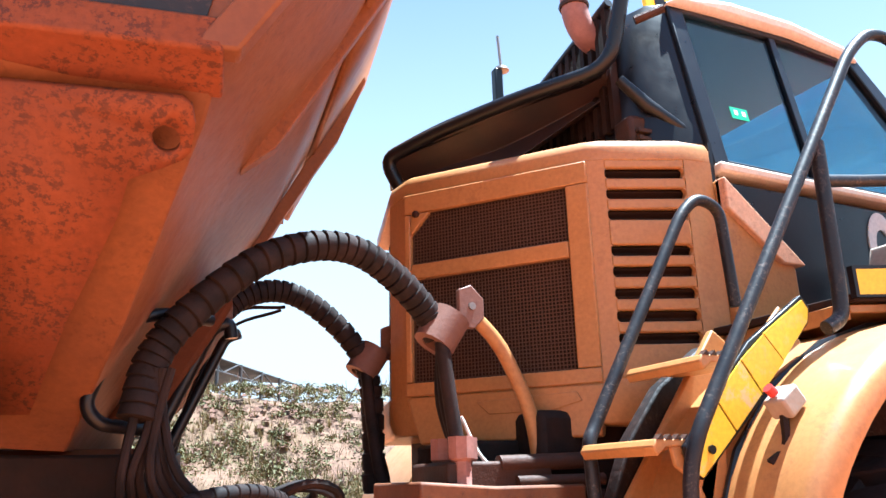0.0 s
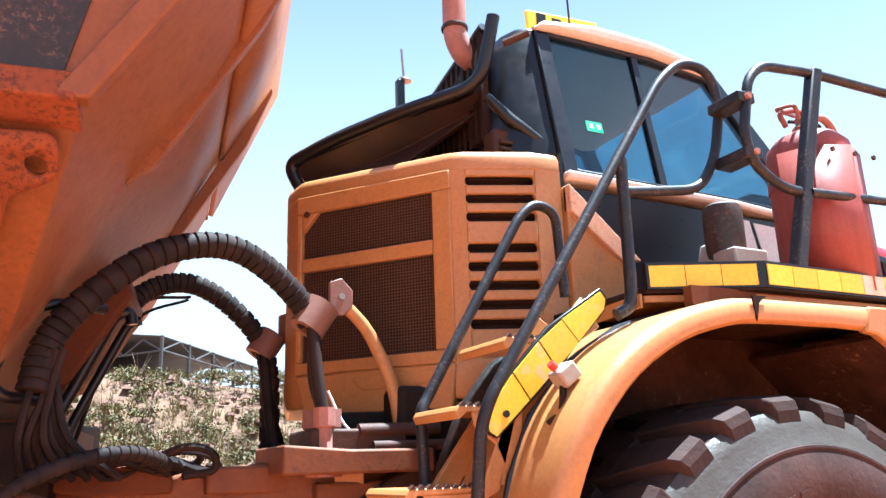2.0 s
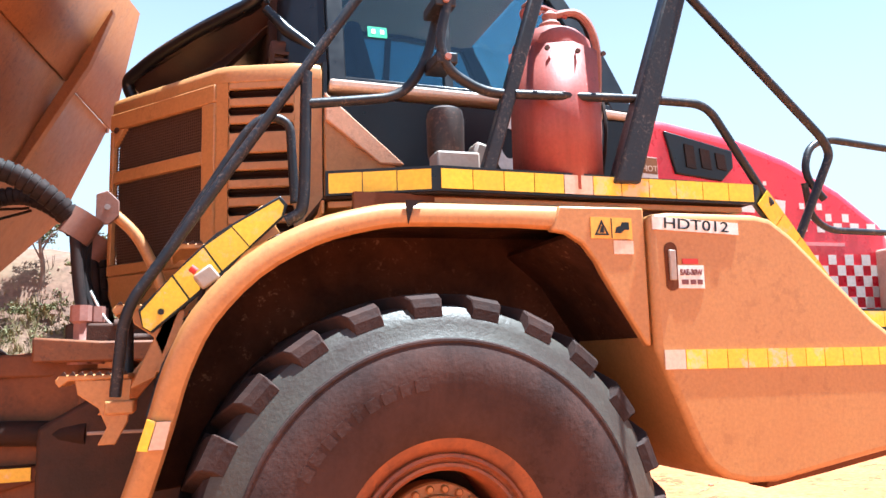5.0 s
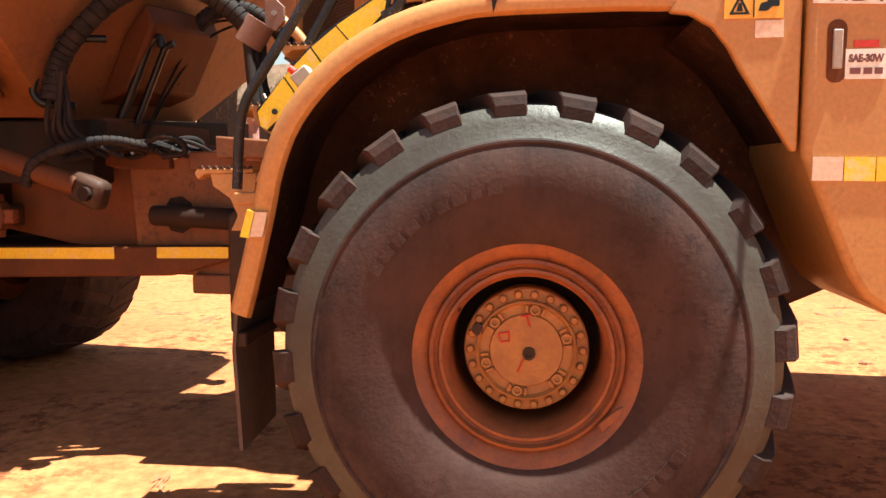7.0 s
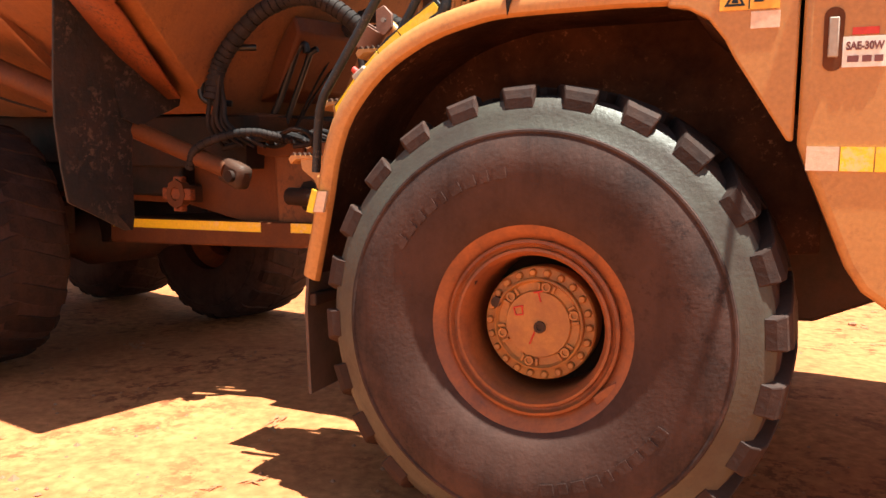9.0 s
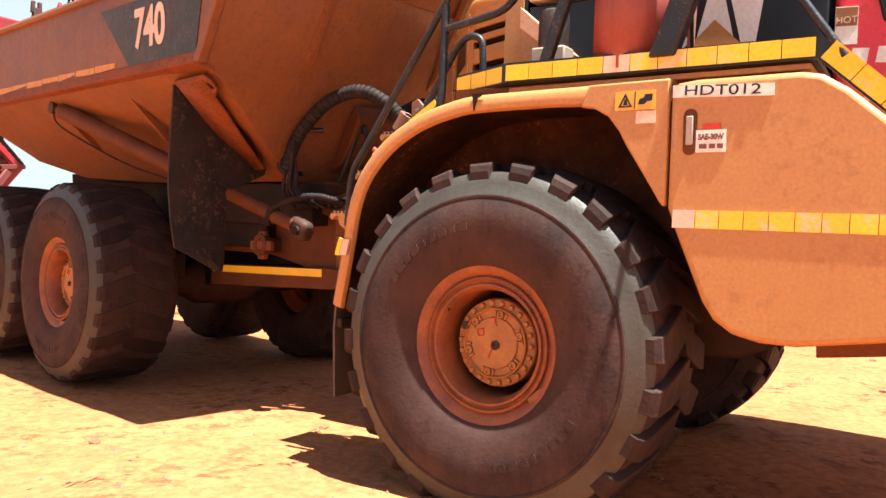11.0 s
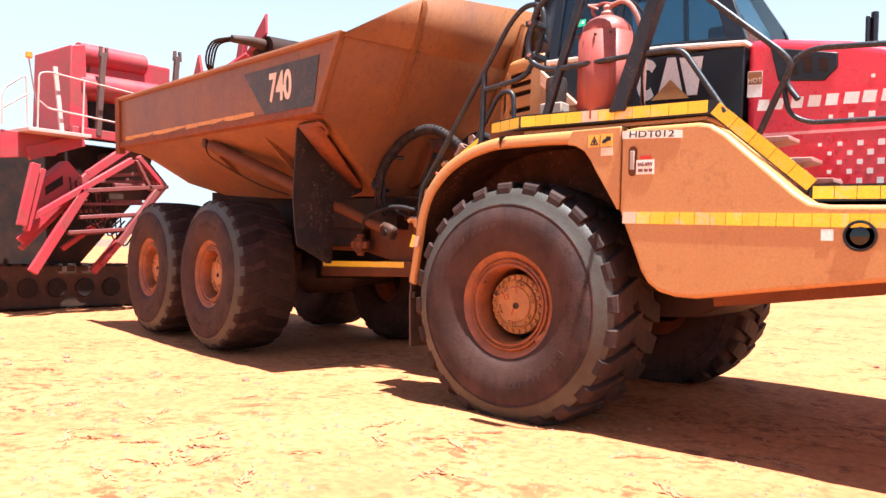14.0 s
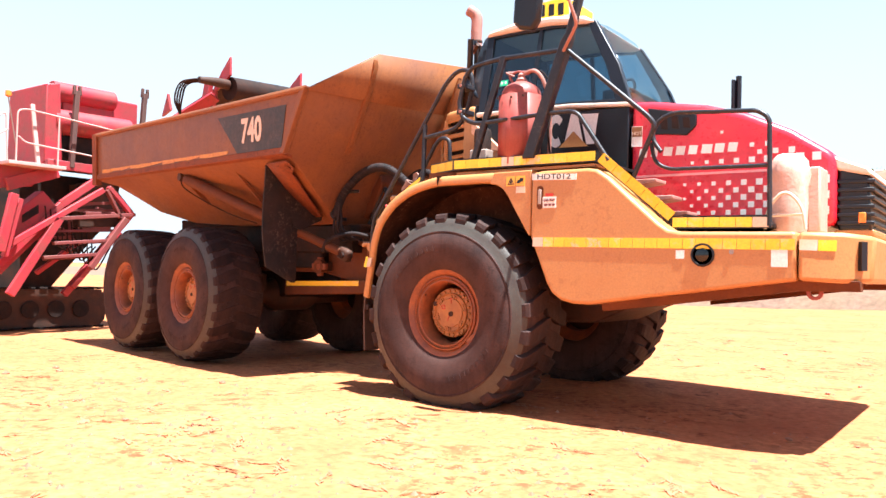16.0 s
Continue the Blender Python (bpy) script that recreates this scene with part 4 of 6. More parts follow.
part("rear_corner_plate", prism([(XR - 0.03, 2.86), (0.06, 2.52), (0.06, 2.27), (XR - 0.03, 2.27)], -0.80, -0.75), PAINT, truck, bevel=0.01)
# Lighter orange paints the sun falling on this sloping plate.
part("diagonal_plate", loft([[(XR - 0.03, y, 2.86), (XR - 0.03, y, 2.73), (-0.03, y, 2.53), (0.09, y, 2.53)] for y in (-0.825, -0.77)]), mat("sunlit_tone_orange_paint", (0.66, 0.36, 0.22), 0.6, dust=(0.55, 0.25, 0.12), dust_amt=0.4, spots=(0.2, 0.06, 0.03), spot_amt=0.4, spot_scale=40), truck, bevel=0.006)
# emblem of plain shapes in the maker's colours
E1 = -0.772
ring = [(0.66 + 0.09 * math.cos(a) * k, 2.682 + 0.16 * math.sin(a) * k) for k, turn in ((1.0, 1), (0.5, -1)) for a in [turn * q for q in ([0.7 + 0.26 * i for i in range(19)] if turn > 0 else [-5.38 + 0.26 * i for i in range(19)])]]
part("emblem_shape", prism(ring, E1, -0.766), WHITE, truck)
part("emblem_shape", prism([(0.745, 2.525), (0.82, 2.835), (0.885, 2.83), (0.955, 2.525)], E1, -0.766), WHITE, truck)
part("emblem_shape", prism([(0.915, 2.822), (1.10, 2.813), (1.06, 2.53), (0.985, 2.532)], E1, -0.766), WHITE, truck)
part("emblem_triangle", prism([(0.70, 2.518), (0.85, 2.665), (1.0, 2.512)], E1 - 0.003, -0.766), PAINT, truck)
roof_sign = part("roof_sign", box((0.22, -0.20, 4.09), (0.50, 0.03, 0.19), Matrix.Rotation(radians(-4), 4, 'Y')), YELLOW, truck, "yellow fleet sign on the roof", bevel=0.004)
for k in range(4):
    part("sign_bar", box((0.06 + 0.11 * k, -0.217, 4.10 - 0.008 * k), (0.065, 0.004, 0.125)), BLACK, roof_sign)
part("roof_sign", box((0.50, 0.05, 4.06), (0.03, 0.46, 0.18)), YELLOW, truck)
part("sign_leg", cyl((0.08, -0.20, 3.85), (0.08, -0.20, 4.03), 0.012), DARK, roof_sign)
part("sign_leg", cyl((0.38, -0.20, 3.84), (0.38, -0.20, 4.01), 0.012), DARK, roof_sign)
part("whip_aerial", tube([(0.2, -0.3, 3.86), (0.19, -0.3, 4.55)], 0.006, 5), DARK, truck)

# ---- radiator housing ----
RADP = [(-0.30, -0.72), (-0.42, -0.70), (-0.70, -0.59), (-0.755, -0.545), (-1.245, 0.06), (-1.25, 0.19), (-1.07, 0.78), (-0.30, 0.78)]
housing = part("radiator_housing", prism(RADP, 2.02, 2.94, "z"), DARK, truck, "orange radiator housing with mesh panels", bevel=0.02)
TOPP = [(-0.295, -0.768), (-0.42, -0.758), (-0.715, -0.64), (-0.775, -0.592), (-1.282, 0.035), (-1.295, 0.19), (-1.12, 0.82), (-0.295, 0.82)]


def shrunk(pts, k, c=(-0.6, 0.1)):
    return [(c[0] + (x - c[0]) * k, c[1] + (y - c[1]) * k) for x, y in pts]


top = loft([[(x, y, z) for x, y in shrunk(TOPP, k)] for z, k in ((2.93, 1.0), (2.985, 1.0), (3.015, 0.985), (3.03, 0.95))])
part("housing_top", top, PAINT, housing, bevel=0.008, smooth=50)
part("housing_bottom", loft([[(x, y, z) for x, y in shrunk(TOPP, k)] for z, k in ((2.085, 1.0), (1.98, 1.0), (1.92, 0.97))]), PAINT, housing, bevel=0.01)
# side wall with its slots
SLOTS = [2.878, 2.793, 2.708, 2.564, 2.481, 2.396, 2.310, 2.226]
edges = [2.935] + [z + d for z in SLOTS for d in (0.021, -0.021)] + [2.08]
SA, SB = Vector((-0.722, -0.637, 0)), Vector((-0.425, -0.756, 0))
for hi, lo in zip(edges[::2], edges[1::2]):
    part("louvre_bar", loft([[p + Vector((0, 0, hi)), p + Vector((0.01, 0.025, hi)), p + Vector((0.01, 0.025, lo)), p + Vector((0, 0, lo))] for p in (SA, SB)]), PAINT, housing, bevel=0.007)
for z in SLOTS:
    # Blades are black: the shade inside the slots is put into their colour.
    part("louvre_blade", loft([[p + Vector((0.01, 0.03, z + 0.02)), p + Vector((0.03, 0.08, z - 0.012)), p + Vector((0.03, 0.08, z - 0.018)), p + Vector((0.01, 0.03, z + 0.014))] for p in (SA, SB)]), DARK, housing)
    for p, d in ((SA, 1), (SB, -1)):
        q = (SB - SA).normalized() * d
        part("slot_corner", loft([[p + q * a + Vector((0, e, z + b)) for a, b in ((-0.004, -0.024), (0.012, -0.022), (0.003, -0.012), (0.0, 0.0), (0.003, 0.012), (0.012, 0.022), (-0.004, 0.024))] for e in (0.003, 0.02)]), PAINT, housing)
for xa, ya, xb, yb in ((-0.775, -0.592, SA.x, SA.y), (SB.x, SB.y, -0.297, -0.768)):
    part("louvre_post", loft([[(xa, ya, z), (xb, yb, z), (xb + 0.01, yb + 0.05, z), (xa + 0.02, ya + 0.05, z)] for z in (2.08, 2.935)]), PAINT, housing, smooth=60)
part("housing_seam", box((-0.28, -0.745, 2.6), (0.02, 0.03, 0.86)), BLACK, housing)

# rear face: mesh in an orange frame
FA, FB = Vector((-0.775, -0.595, 0)), Vector((-1.285, 0.035, 0))
FD = (FB - FA).normalized()
FN = Vector((-FD.y, FD.x, 0)) if FD.x * 0 + (-FD.y) < 0 else Vector((FD.y, -FD.x, 0))
FL = (FB - FA).length


def rear_face(a, z, o):
    return FA + FD * a + FN * o + Vector((0, 0, z))


def face_plate(pts, o0, o1):
    return loft([[rear_face(a, z, o) for a, z in pts] for o in (o0, o1)])


for pts in ([(0, 2.845), (0, 2.935), (FL, 2.935), (FL, 2.845)], [(0.092, 2.555), (0.092, 2.62), (FL - 0.032, 2.62), (FL - 0.032, 2.555)], [(0, 2.07), (0, 2.125), (FL, 2.125), (FL, 2.07)],
            [(0, 2.127), (0, 2.843), (0.09, 2.843), (0.09, 2.127)], [(FL - 0.03, 2.127), (FL - 0.03, 2.843), (FL, 2.843), (FL, 2.127)], [(FL - 0.12, 2.843), (FL - 0.032, 2.75), (FL - 0.032, 2.843)]):
    part("mesh_frame", face_plate(pts, -0.02, 0.012), PAINT, housing, bevel=0.006)
for z0, z1 in ((2.125, 2.555), (2.62, 2.845)):
    bm = bmesh.new()
    a = 0.09
    while a < FL - 0.03:
        loft([[rear_face(a + da, z, -0.016 + do) for da, do in ((0, 0), (0.004, 0), (0.004, 0.004), (0, 0.004))] for z in (z0, z1)], bm)
        a += 0.0145
    z = z0 + 0.005
    while z < z1:
        loft([[rear_face(q, z + dz, -0.014 + do) for dz, do in ((0, 0), (0.004, 0), (0.004, 0.004), (0, 0.004))] for q in (0.09, FL - 0.03)], bm)
        z += 0.0145
    tagged(part("wire_mesh", bm, mat("dusty_mesh_wire", (0.1, 0.055, 0.038), 0.7, spec=0.2, bump=0), housing, "dusty brown wire mesh"), kind="stuff")
part("far_corner", loft([[(-1.282, 0.04, z), (-1.295, 0.19, z), (-1.27, 0.19, z), (-1.255, 0.04, z)] for z in (1.98, 2.935)]), PAINT, housing, bevel=0.004)
part("corner_bolt", lathe([(0.016, -0.01), (0.016, 0.004), (0.008, 0.008)], 10), GRIME, housing, m=Matrix.Translation(rear_face(FL - 0.06, 2.84, 0.016)) @ Matrix.Rotation(math.atan2(FN.y, FN.x) - math.pi / 2, 4, 'Z'))
part("lower_skirt", face_plate([(0.02, 1.88), (0.0, 2.068), (FL, 2.068), (FL - 0.06, 1.88)], -0.05, 0.01), PAINT, housing, bevel=0.01)
part("skirt_badge", face_plate([(0.08, 2.01), (0.10, 2.045), (0.5, 2.03), (0.45, 1.98), (0.2, 1.98)], 0.008, 0.016), PAINT, housing, bevel=0.006)

# visor shielding the rear of the cab, with its tube edge
VT = curve([(-1.24, 0.36, 3.24), (-1.08, 0.12, 3.32), (-0.85, -0.18, 3.38), (-0.56, -0.50, 3.44)], 4)
VB = curve([(-1.17, 0.26, 3.06), (-1.03, 0.10, 3.055), (-0.85, -0.02, 3.10), (-0.50, -0.42, 3.36)], 4)
visor = loft([[t, t + Vector((0.03, 0.03, 0.01)), (t + b) / 2 + Vector((0.10, 0.10, 0.0)), b + Vector((0.03, 0.03, 0)), b, (t + b) / 2 + Vector((0.07, 0.07, 0.0))] for t, b in zip(VT, VB)])
vis = part("rear_visor", visor, mat("dusty_maroon_black", (0.018, 0.012, 0.013), 0.45, dust=(0.06, 0.025, 0.018), dust_amt=0.6, dust_scale=4), truck, "dark scooped visor behind the cab", bevel=0.004)
part("visor_tube", tube(rounded([(-1.12, 0.32, 3.02), (-1.20, 0.34, 3.12), (-1.25, 0.35, 3.24), (-1.08, 0.12, 3.32), (-0.85, -0.18, 3.38), (-0.54, -0.51, 3.45), (-0.49, -0.58, 3.80)], 0.12), 0.034, 12), BLACK, vis)
part("visor_lid", loft([[(-1.24, 0.36, 3.25), (-1.12, 0.62, 3.21), (-1.12, 0.62, 3.19), (-1.24, 0.36, 3.23)], [(-0.56, -0.48, 3.44), (-0.30, 0.30, 3.42), (-0.30, 0.30, 3.40), (-0.56, -0.48, 3.42)]]), BLACK, vis)
part("visor_strut", tube([(-0.54, -0.56, 3.36), (-0.44, -0.60, 3.24), (-0.30, -0.66, 3.12)], [0.024, 0.032, 0.022], 10), BLACK, vis)
part("strut_foot", box((-0.46, -0.52, 3.10), (0.12, 0.12, 0.2)), GRIME, vis, bevel=0.02)
for k in range(3):
    part("foot_rib", box((-0.44, -0.59, 3.05 + 0.035 * k), (0.12, 0.03, 0.015)), GRIME, vis)
part("exhaust_pipe", tube(curve([(-0.34, -0.28, 3.66), (-0.43, -0.33, 3.665), (-0.525, -0.34, 3.70), (-0.575, -0.34, 3.80), (-0.58, -0.34, 3.95), (-0.58, -0.34, 4.10), (-0.61, -0.36, 4.16), (-0.66, -0.38, 4.20)], 5), 0.062, 16), PIPE, truck, "rusty pink exhaust pipe")
part("exhaust_clamp", lathe([(0.068, -0.012), (0.072, 0), (0.068, 0.012)], 18, c=(-0.58, -0.34, 3.84), axis="z"), GRIME, truck)
part("rear_lamp_bracket", box((-0.52, 0.50, 3.78), (0.05, 0.05, 0.36)), BLACK, truck, bevel=0.008)
part("beacon_aerial", tube([(-0.49, 0.50, 3.95), (-0.505, 0.50, 4.18)], 0.008, 6), STEEL, truck)
part("beacon_disc", lathe([(0.01, 3.93), (0.045, 3.94), (0.04, 3.955), (0.01, 3.96)], 14, c=(-0.49, 0.50, 0.02), axis="z"), STEEL, truck)
part("grab_bolt", tube([(-0.44, -0.58, 3.66), (-0.34, -0.66, 3.70)], 0.02, 8), GRIME, truck)

# ---- hood ----
HOODL = [(1.42, 2.89), (1.62, 2.875), (2.09, 2.80), (2.42, 2.70), (2.78, 2.53), (3.06, 2.34), (3.12, 2.28), (3.12, 1.74), (1.42, 1.74)]
hood = part("hood", prism(HOODL, -0.76, 0.76), RED, truck, "glossy red engine hood with white chequers", bevel=0.06, segs=4)
part("hood_seam", box((2.1, -0.757, 2.20), (1.34, 0.012, 0.02)), mat("pale_red_trim", (0.75, 0.3, 0.3), 0.4), hood)
vent = part("hood_vent", prism([(1.58, 2.81), (1.64, 2.57), (1.94, 2.54), (2.02, 2.62), (2.02, 2.72)], -0.775, -0.755), BLACK, hood, "black hood vent", bevel=0.008)
for k in range(3):
    part("vent_slot", prism([(1.70 + 0.1 * k, 2.74 - 0.02 * k), (1.71 + 0.1 * k, 2.61), (1.77 + 0.1 * k, 2.60), (1.76 + 0.1 * k, 2.73 - 0.02 * k)], -0.782, -0.774), DARK, vent)
random.seed(4)
CH = 0.062
for i in range(22):
    for j in range(13):
        x, z = 2.42 + (i - 11) * CH, 1.80 + j * CH
        if (i + j) % 2 or x > 3.06 or z > 2.86 - (x - 1.42) * 0.31 - 0.06 or (2.15 < z < 2.24) or (2.30 < z < 2.5 and x < 2.44):
            continue
        d = (x - 1.75) / 1.2 - (0.25 if z > 2.3 else 0)
        k = max(0.0, min(1.0, d * 1.1))
        if k < 0.12:
            continue
        h = CH * (0.12 + 0.40 * k)
        part("chequer", prism([(x - h, z - h), (x + h, z - h), (x + h, z + h), (x - h, z + h)], -0.763, -0.7605), WHITE, hood)
for k, w in enumerate((0.085, 0.07, 0.09, 0.09, 0.085, 0.1, 0.09, 0.085)):
    x = 1.50 + 0.112 * k
    part("owner_mark", prism([(x, 2.375), (x + 0.012, 2.452), (x + w, 2.447), (x + w - 0.012, 2.37)], -0.764, -0.7605), WHITE, hood)
hot = part("heat_label", prism([(1.43, 2.66), (1.53, 2.655), (1.53, 2.47), (1.43, 2.475)], -0.767, -0.761), WHITE, hood, "heat caution label")
part("label_panel", prism([(1.432, 2.655), (1.528, 2.65), (1.528, 2.56), (1.432, 2.565)], -0.7685, -0.7665), mat("brown_label_ink", (0.25, 0.1, 0.03), 0.5), hot)
letters("label_text", "HOT", 0.045, pose(1.48, -0.7695, 2.59, 90, 0, 0), CREAM, hot)
GR = [(3.125, 2.2), (3.34, 2.13), (3.36, 1.70), (3.125, 1.70)]
part("hood_nose", prism([(2.98, 2.36), (3.12, 2.28), (3.34, 2.19), (3.37, 2.12), (3.12, 2.18)], -0.72, 0.72), CREAM, hood, bevel=0.02)
gr = part("radiator_grille", prism(GR, -0.70, 0.70), BLACK, hood, "black front grille", bevel=0.02)
for k in range(6):
    part("grille_bar", box((3.25, 0, 1.76 + 0.065 * k), (0.26, 1.43, 0.03)), BLACK, gr, bevel=0.006)
part("nose_lower", box((3.24, 0, 1.685), (0.28, 1.4, 0.05)), PAINT, hood, bevel=0.01)
part("side_marker", box((3.3, -0.73, 1.8), (0.05, 0.03, 0.08)), AMBER, hood, bevel=0.006)
wrap = part("wrapped_headlamp", loft([[(2.86 + 0.13 * r * math.cos(a) + 0.012 * math.sin(5 * a + z * 9), -1.15 + 0.12 * r * math.sin(a), z) for a in (2 * math.pi * k / 20 for k in range(20))] for z, r in ((1.66, 0.95), (1.75, 1.05), (1.9, 1.1), (2.0, 1.0), (2.1, 1.12), (2.2, 0.98), (2.26, 0.6))]), PALE, truck, "headlamp bundled in pale plastic wrap", smooth=70)
part("lamp_guard", tube(rounded([(2.74, -1.34, 1.68), (2.76, -1.35, 1.85), (2.88, -1.36, 1.98), (3.0, -1.35, 1.85), (3.02, -1.34, 1.68)], 0.1), 0.012, 8), CREAM, truck)
part("lamp_bar", tube([(2.74, -1.35, 1.78), (3.0, -1.35, 1.79)], 0.012, 8), CREAM, truck)
part("front_bin", box((3.02, -0.92, 1.92), (0.09, 0.3, 0.5)), PALE, truck, bevel=0.015)
part("far_mirror_post", tube([(1.9, 0.9, 2.8), (1.9, 0.9, 3.42)], 0.03, 8), BLACK, truck)
part("far_mirror", box((1.86, 0.88, 3.2), (0.03, 0.12, 0.36)), BLACK, truck, bevel=0.01)


# ---- deck edge, tape, steps, rails ----
def tape_run(pts, y0, y1, name, parent, n, h, worn=()):
    """Taped strip along the line pts (x, z) in n pieces; its y goes from y0 to y1."""
    a, b = Vector(pts[0]), Vector(pts[1])
    d = (b - a).normalized()
    up = Vector((-d.y, d.x)) * h
    for k in range(n):
        p, q = a + (b - a) * (k / n), a + (b - a) * ((k + 1) / n) - d * 0.004
        ya, yb = y0 + (y1 - y0) * k / n, y0 + (y1 - y0) * (k + 1) / n
        bm = loft([[(p.x, ya + o, p.y), (q.x, yb + o, q.y), (q.x + up.x, yb + o, q.y + up.y), (p.x + up.x, ya + o, p.y + up.y)] for o in (0, -0.004)])
        part(name, bm, TAPE_WORN if k in worn else TAPE, parent)


part("deck_rear_panel", loft([[(-0.40, -1.34, z), (-0.385, -1.34, z), (-0.32, -0.76, z), (-0.335, -0.76, z)] for z in (2.18, 2.235)]), PAINT, truck, bevel=0.004)
deck = part("deck_plate", prism([(-0.38, -1.355), (0.02, -1.545), (1.46, -1.57), (1.46, -0.75), (-0.38, -0.75)], 2.235, 2.262, "z"), DARK, truck, "dark walkway deck beside the cab", bevel=0.004)
EDGE = [[(-0.385, -1.372, 2.245), (0.03, -1.555, 2.245), (1.47, -1.578, 2.235), (2.03, -1.42, 1.735)], [(-0.385, -1.372, 2.345), (0.03, -1.555, 2.345), (1.49, -1.578, 2.325), (2.05, -1.42, 1.82)]]
for i in range(3):
    bm = loft([[EDGE[0][i], EDGE[0][i + 1], EDGE[1][i + 1], EDGE[1][i]], [(x, y + 0.02, z) for x, y, z in (EDGE[0][i], EDGE[0][i + 1], EDGE[1][i + 1], EDGE[1][i])]])
    part("deck_edge", bm, BLACK, deck, "black edge board under yellow tape")
tape_run([(-0.375, 2.253), (0.0, 2.253)], -1.373, -1.538, "reflective_tape", deck, 3, 0.08)
tape_run([(0.03, 2.253), (1.465, 2.245)], -1.559, -1.581, "reflective_tape", deck, 11, 0.078, worn=(4,))
tape_run([(1.482, 2.238), (2.03, 1.748)], -1.58, -1.425, "reflective_tape", deck, 5, 0.085)
lowdeck = part("front_deck", prism([(2.05, -1.40), (2.80, -1.40), (2.80, -0.78), (2.05, -0.78)], 1.69, 1.72, "z"), DARK, truck, bevel=0.004)
part("front_deck_edge", box((2.42, -1.405, 1.735), (0.76, 0.02, 0.10)), BLACK, lowdeck)
tape_run([(2.06, 1.70), (2.79, 1.692)], -1.417, -1.417, "reflective_tape", lowdeck, 6, 0.075, worn=(5,))
for x, z in ((1.72, 2.1), (1.86, 1.96), (1.98, 1.83)):
    st = part("access_step", prism([(x - 0.02, z - 0.10), (x - 0.02, z), (x + 0.18, z), (x + 0.18, z - 0.03), (x + 0.02, z - 0.05)], -1.37, -1.14), PIPE, truck, bevel=0.006)
# low strip along the side panel
tape_run([(0.925, 1.535), (3.015, 1.515)], -1.6335, -1.6335, "reflective_tape", side_box, 21, 0.078, worn=(0,))
tape_run([(3.04, 1.515), (3.27, 1.51)], -1.632, -1.573, "reflective_tape", side_box, 2, 0.075, worn=(0,))
lamp = part("round_lamp", lathe([(0.088, -1.634), (0.088, -1.642), (0.076, -1.644), (0.07, -1.634)], 32, c=(2.37, 0, 1.475)), BLACK, side_box, "round black side lamp")
part("lamp_lens", lathe([(0.05, -1.645), (0.035, -1.65), (0.01, -1.652)], 24, c=(2.37, 0, 1.475)), glass("smoked_lens", (0.1, 0.1, 0.1), 0.06), lamp)
part("notice", box((2.20, -1.6345, 1.478), (0.065, 0.004, 0.065)), WHITE, side_box)
part("notice", box((2.91, -1.6345, 1.46), (0.11, 0.004, 0.13)), WHITE, side_box)
part("bolt_cover", lathe([(0.02, -1.633), (0.018, -1.64)], 10, c=(2.58, 0, 1.5)), STEEL, side_box)
# fuel flap recess, notice and labels
stadium = [(0.985 + 0.03 * math.cos(a), (2.02 if math.sin(a) >= 0 else 1.88) + 0.03 * math.sin(a)) for a in (math.pi * k / 8 for k in range(16))]
# Flat oval in the darkened orange paints the latch recess's shade.
part("latch_recess", prism(stadium, -1.636, -1.630), PAINT_DUST_SHADE, side_box, "recessed latch plate")
part("latch", box((0.985, -1.643, 1.955), (0.03, 0.012, 0.125)), GREY, side_box, "steel latch", bevel=0.004)
INK = mat("faded_dark_red_ink", (0.16, 0.05, 0.05), 0.6, bump=0)
note = part("oil_notice", box((1.075, -1.6345, 1.908), (0.125, 0.004, 0.095)), WHITE, side_box, "white oil notice with dark text")
letters("notice_text", "SAE-30W", 0.034, pose(1.075, -1.638, 1.925, 90, 0, 0) @ Matrix.Diagonal((0.78, 1, 1, 1)), INK, note, "", 0.0012)
for x, w in ((1.043, 0.032), (1.082, 0.026), (1.115, 0.024)):
    part("text_bar", box((x, -1.638, 1.886), (w, 0.002, 0.02)), INK, note)
part("red_notice", box((1.075, -1.6345, 1.972), (0.075, 0.004, 0.022)), MARK, side_box)
fleet = part("fleet_plate", prism([(0.905, 2.156), (1.322, 2.137), (1.322, 2.087), (0.905, 2.102)], -1.6385, -1.6335), WHITE, side_box, "white fleet number strip")
letters("fleet_number", "HDT012", 0.062, pose(1.113, -1.641, 2.121, 90, 2.2, 0) @ Matrix.Diagonal((1.45, 1, 1, 1)), BLACK, fleet)
warn = part("warning_label", prism([(0.635, 2.148), (0.822, 2.148), (0.822, 2.062), (0.635, 2.062)], -1.6165, -1.6125), LABEL, truck, "yellow pictogram warning label")
part("label_gap", box((0.728, -1.6175, 2.105), (0.004, 0.002, 0.08)), BLACK, warn)
part("pictogram", prism([(0.65, 2.075), (0.683, 2.138), (0.716, 2.075), (0.704, 2.082), (0.683, 2.122), (0.662, 2.082), (0.704, 2.082), (0.716, 2.075)], -1.619, -1.6165), BLACK, warn)
part("pictogram", prism([(0.673, 2.085), (0.68, 2.112), (0.688, 2.112), (0.694, 2.085)], -1.619, -1.6165), BLACK, warn)
part("pictogram", prism([(0.742, 2.085), (0.75, 2.11), (0.77, 2.115), (0.775, 2.13), (0.808, 2.13), (0.808, 2.10), (0.785, 2.098), (0.77, 2.085)], -1.619, -1.6165), BLACK, warn)
part("faded_patch", prism([(0.735, 2.055), (0.825, 2.055), (0.825, 2.0), (0.735, 2.0)], -1.6155, -1.6125), TAPE_WORN, truck)
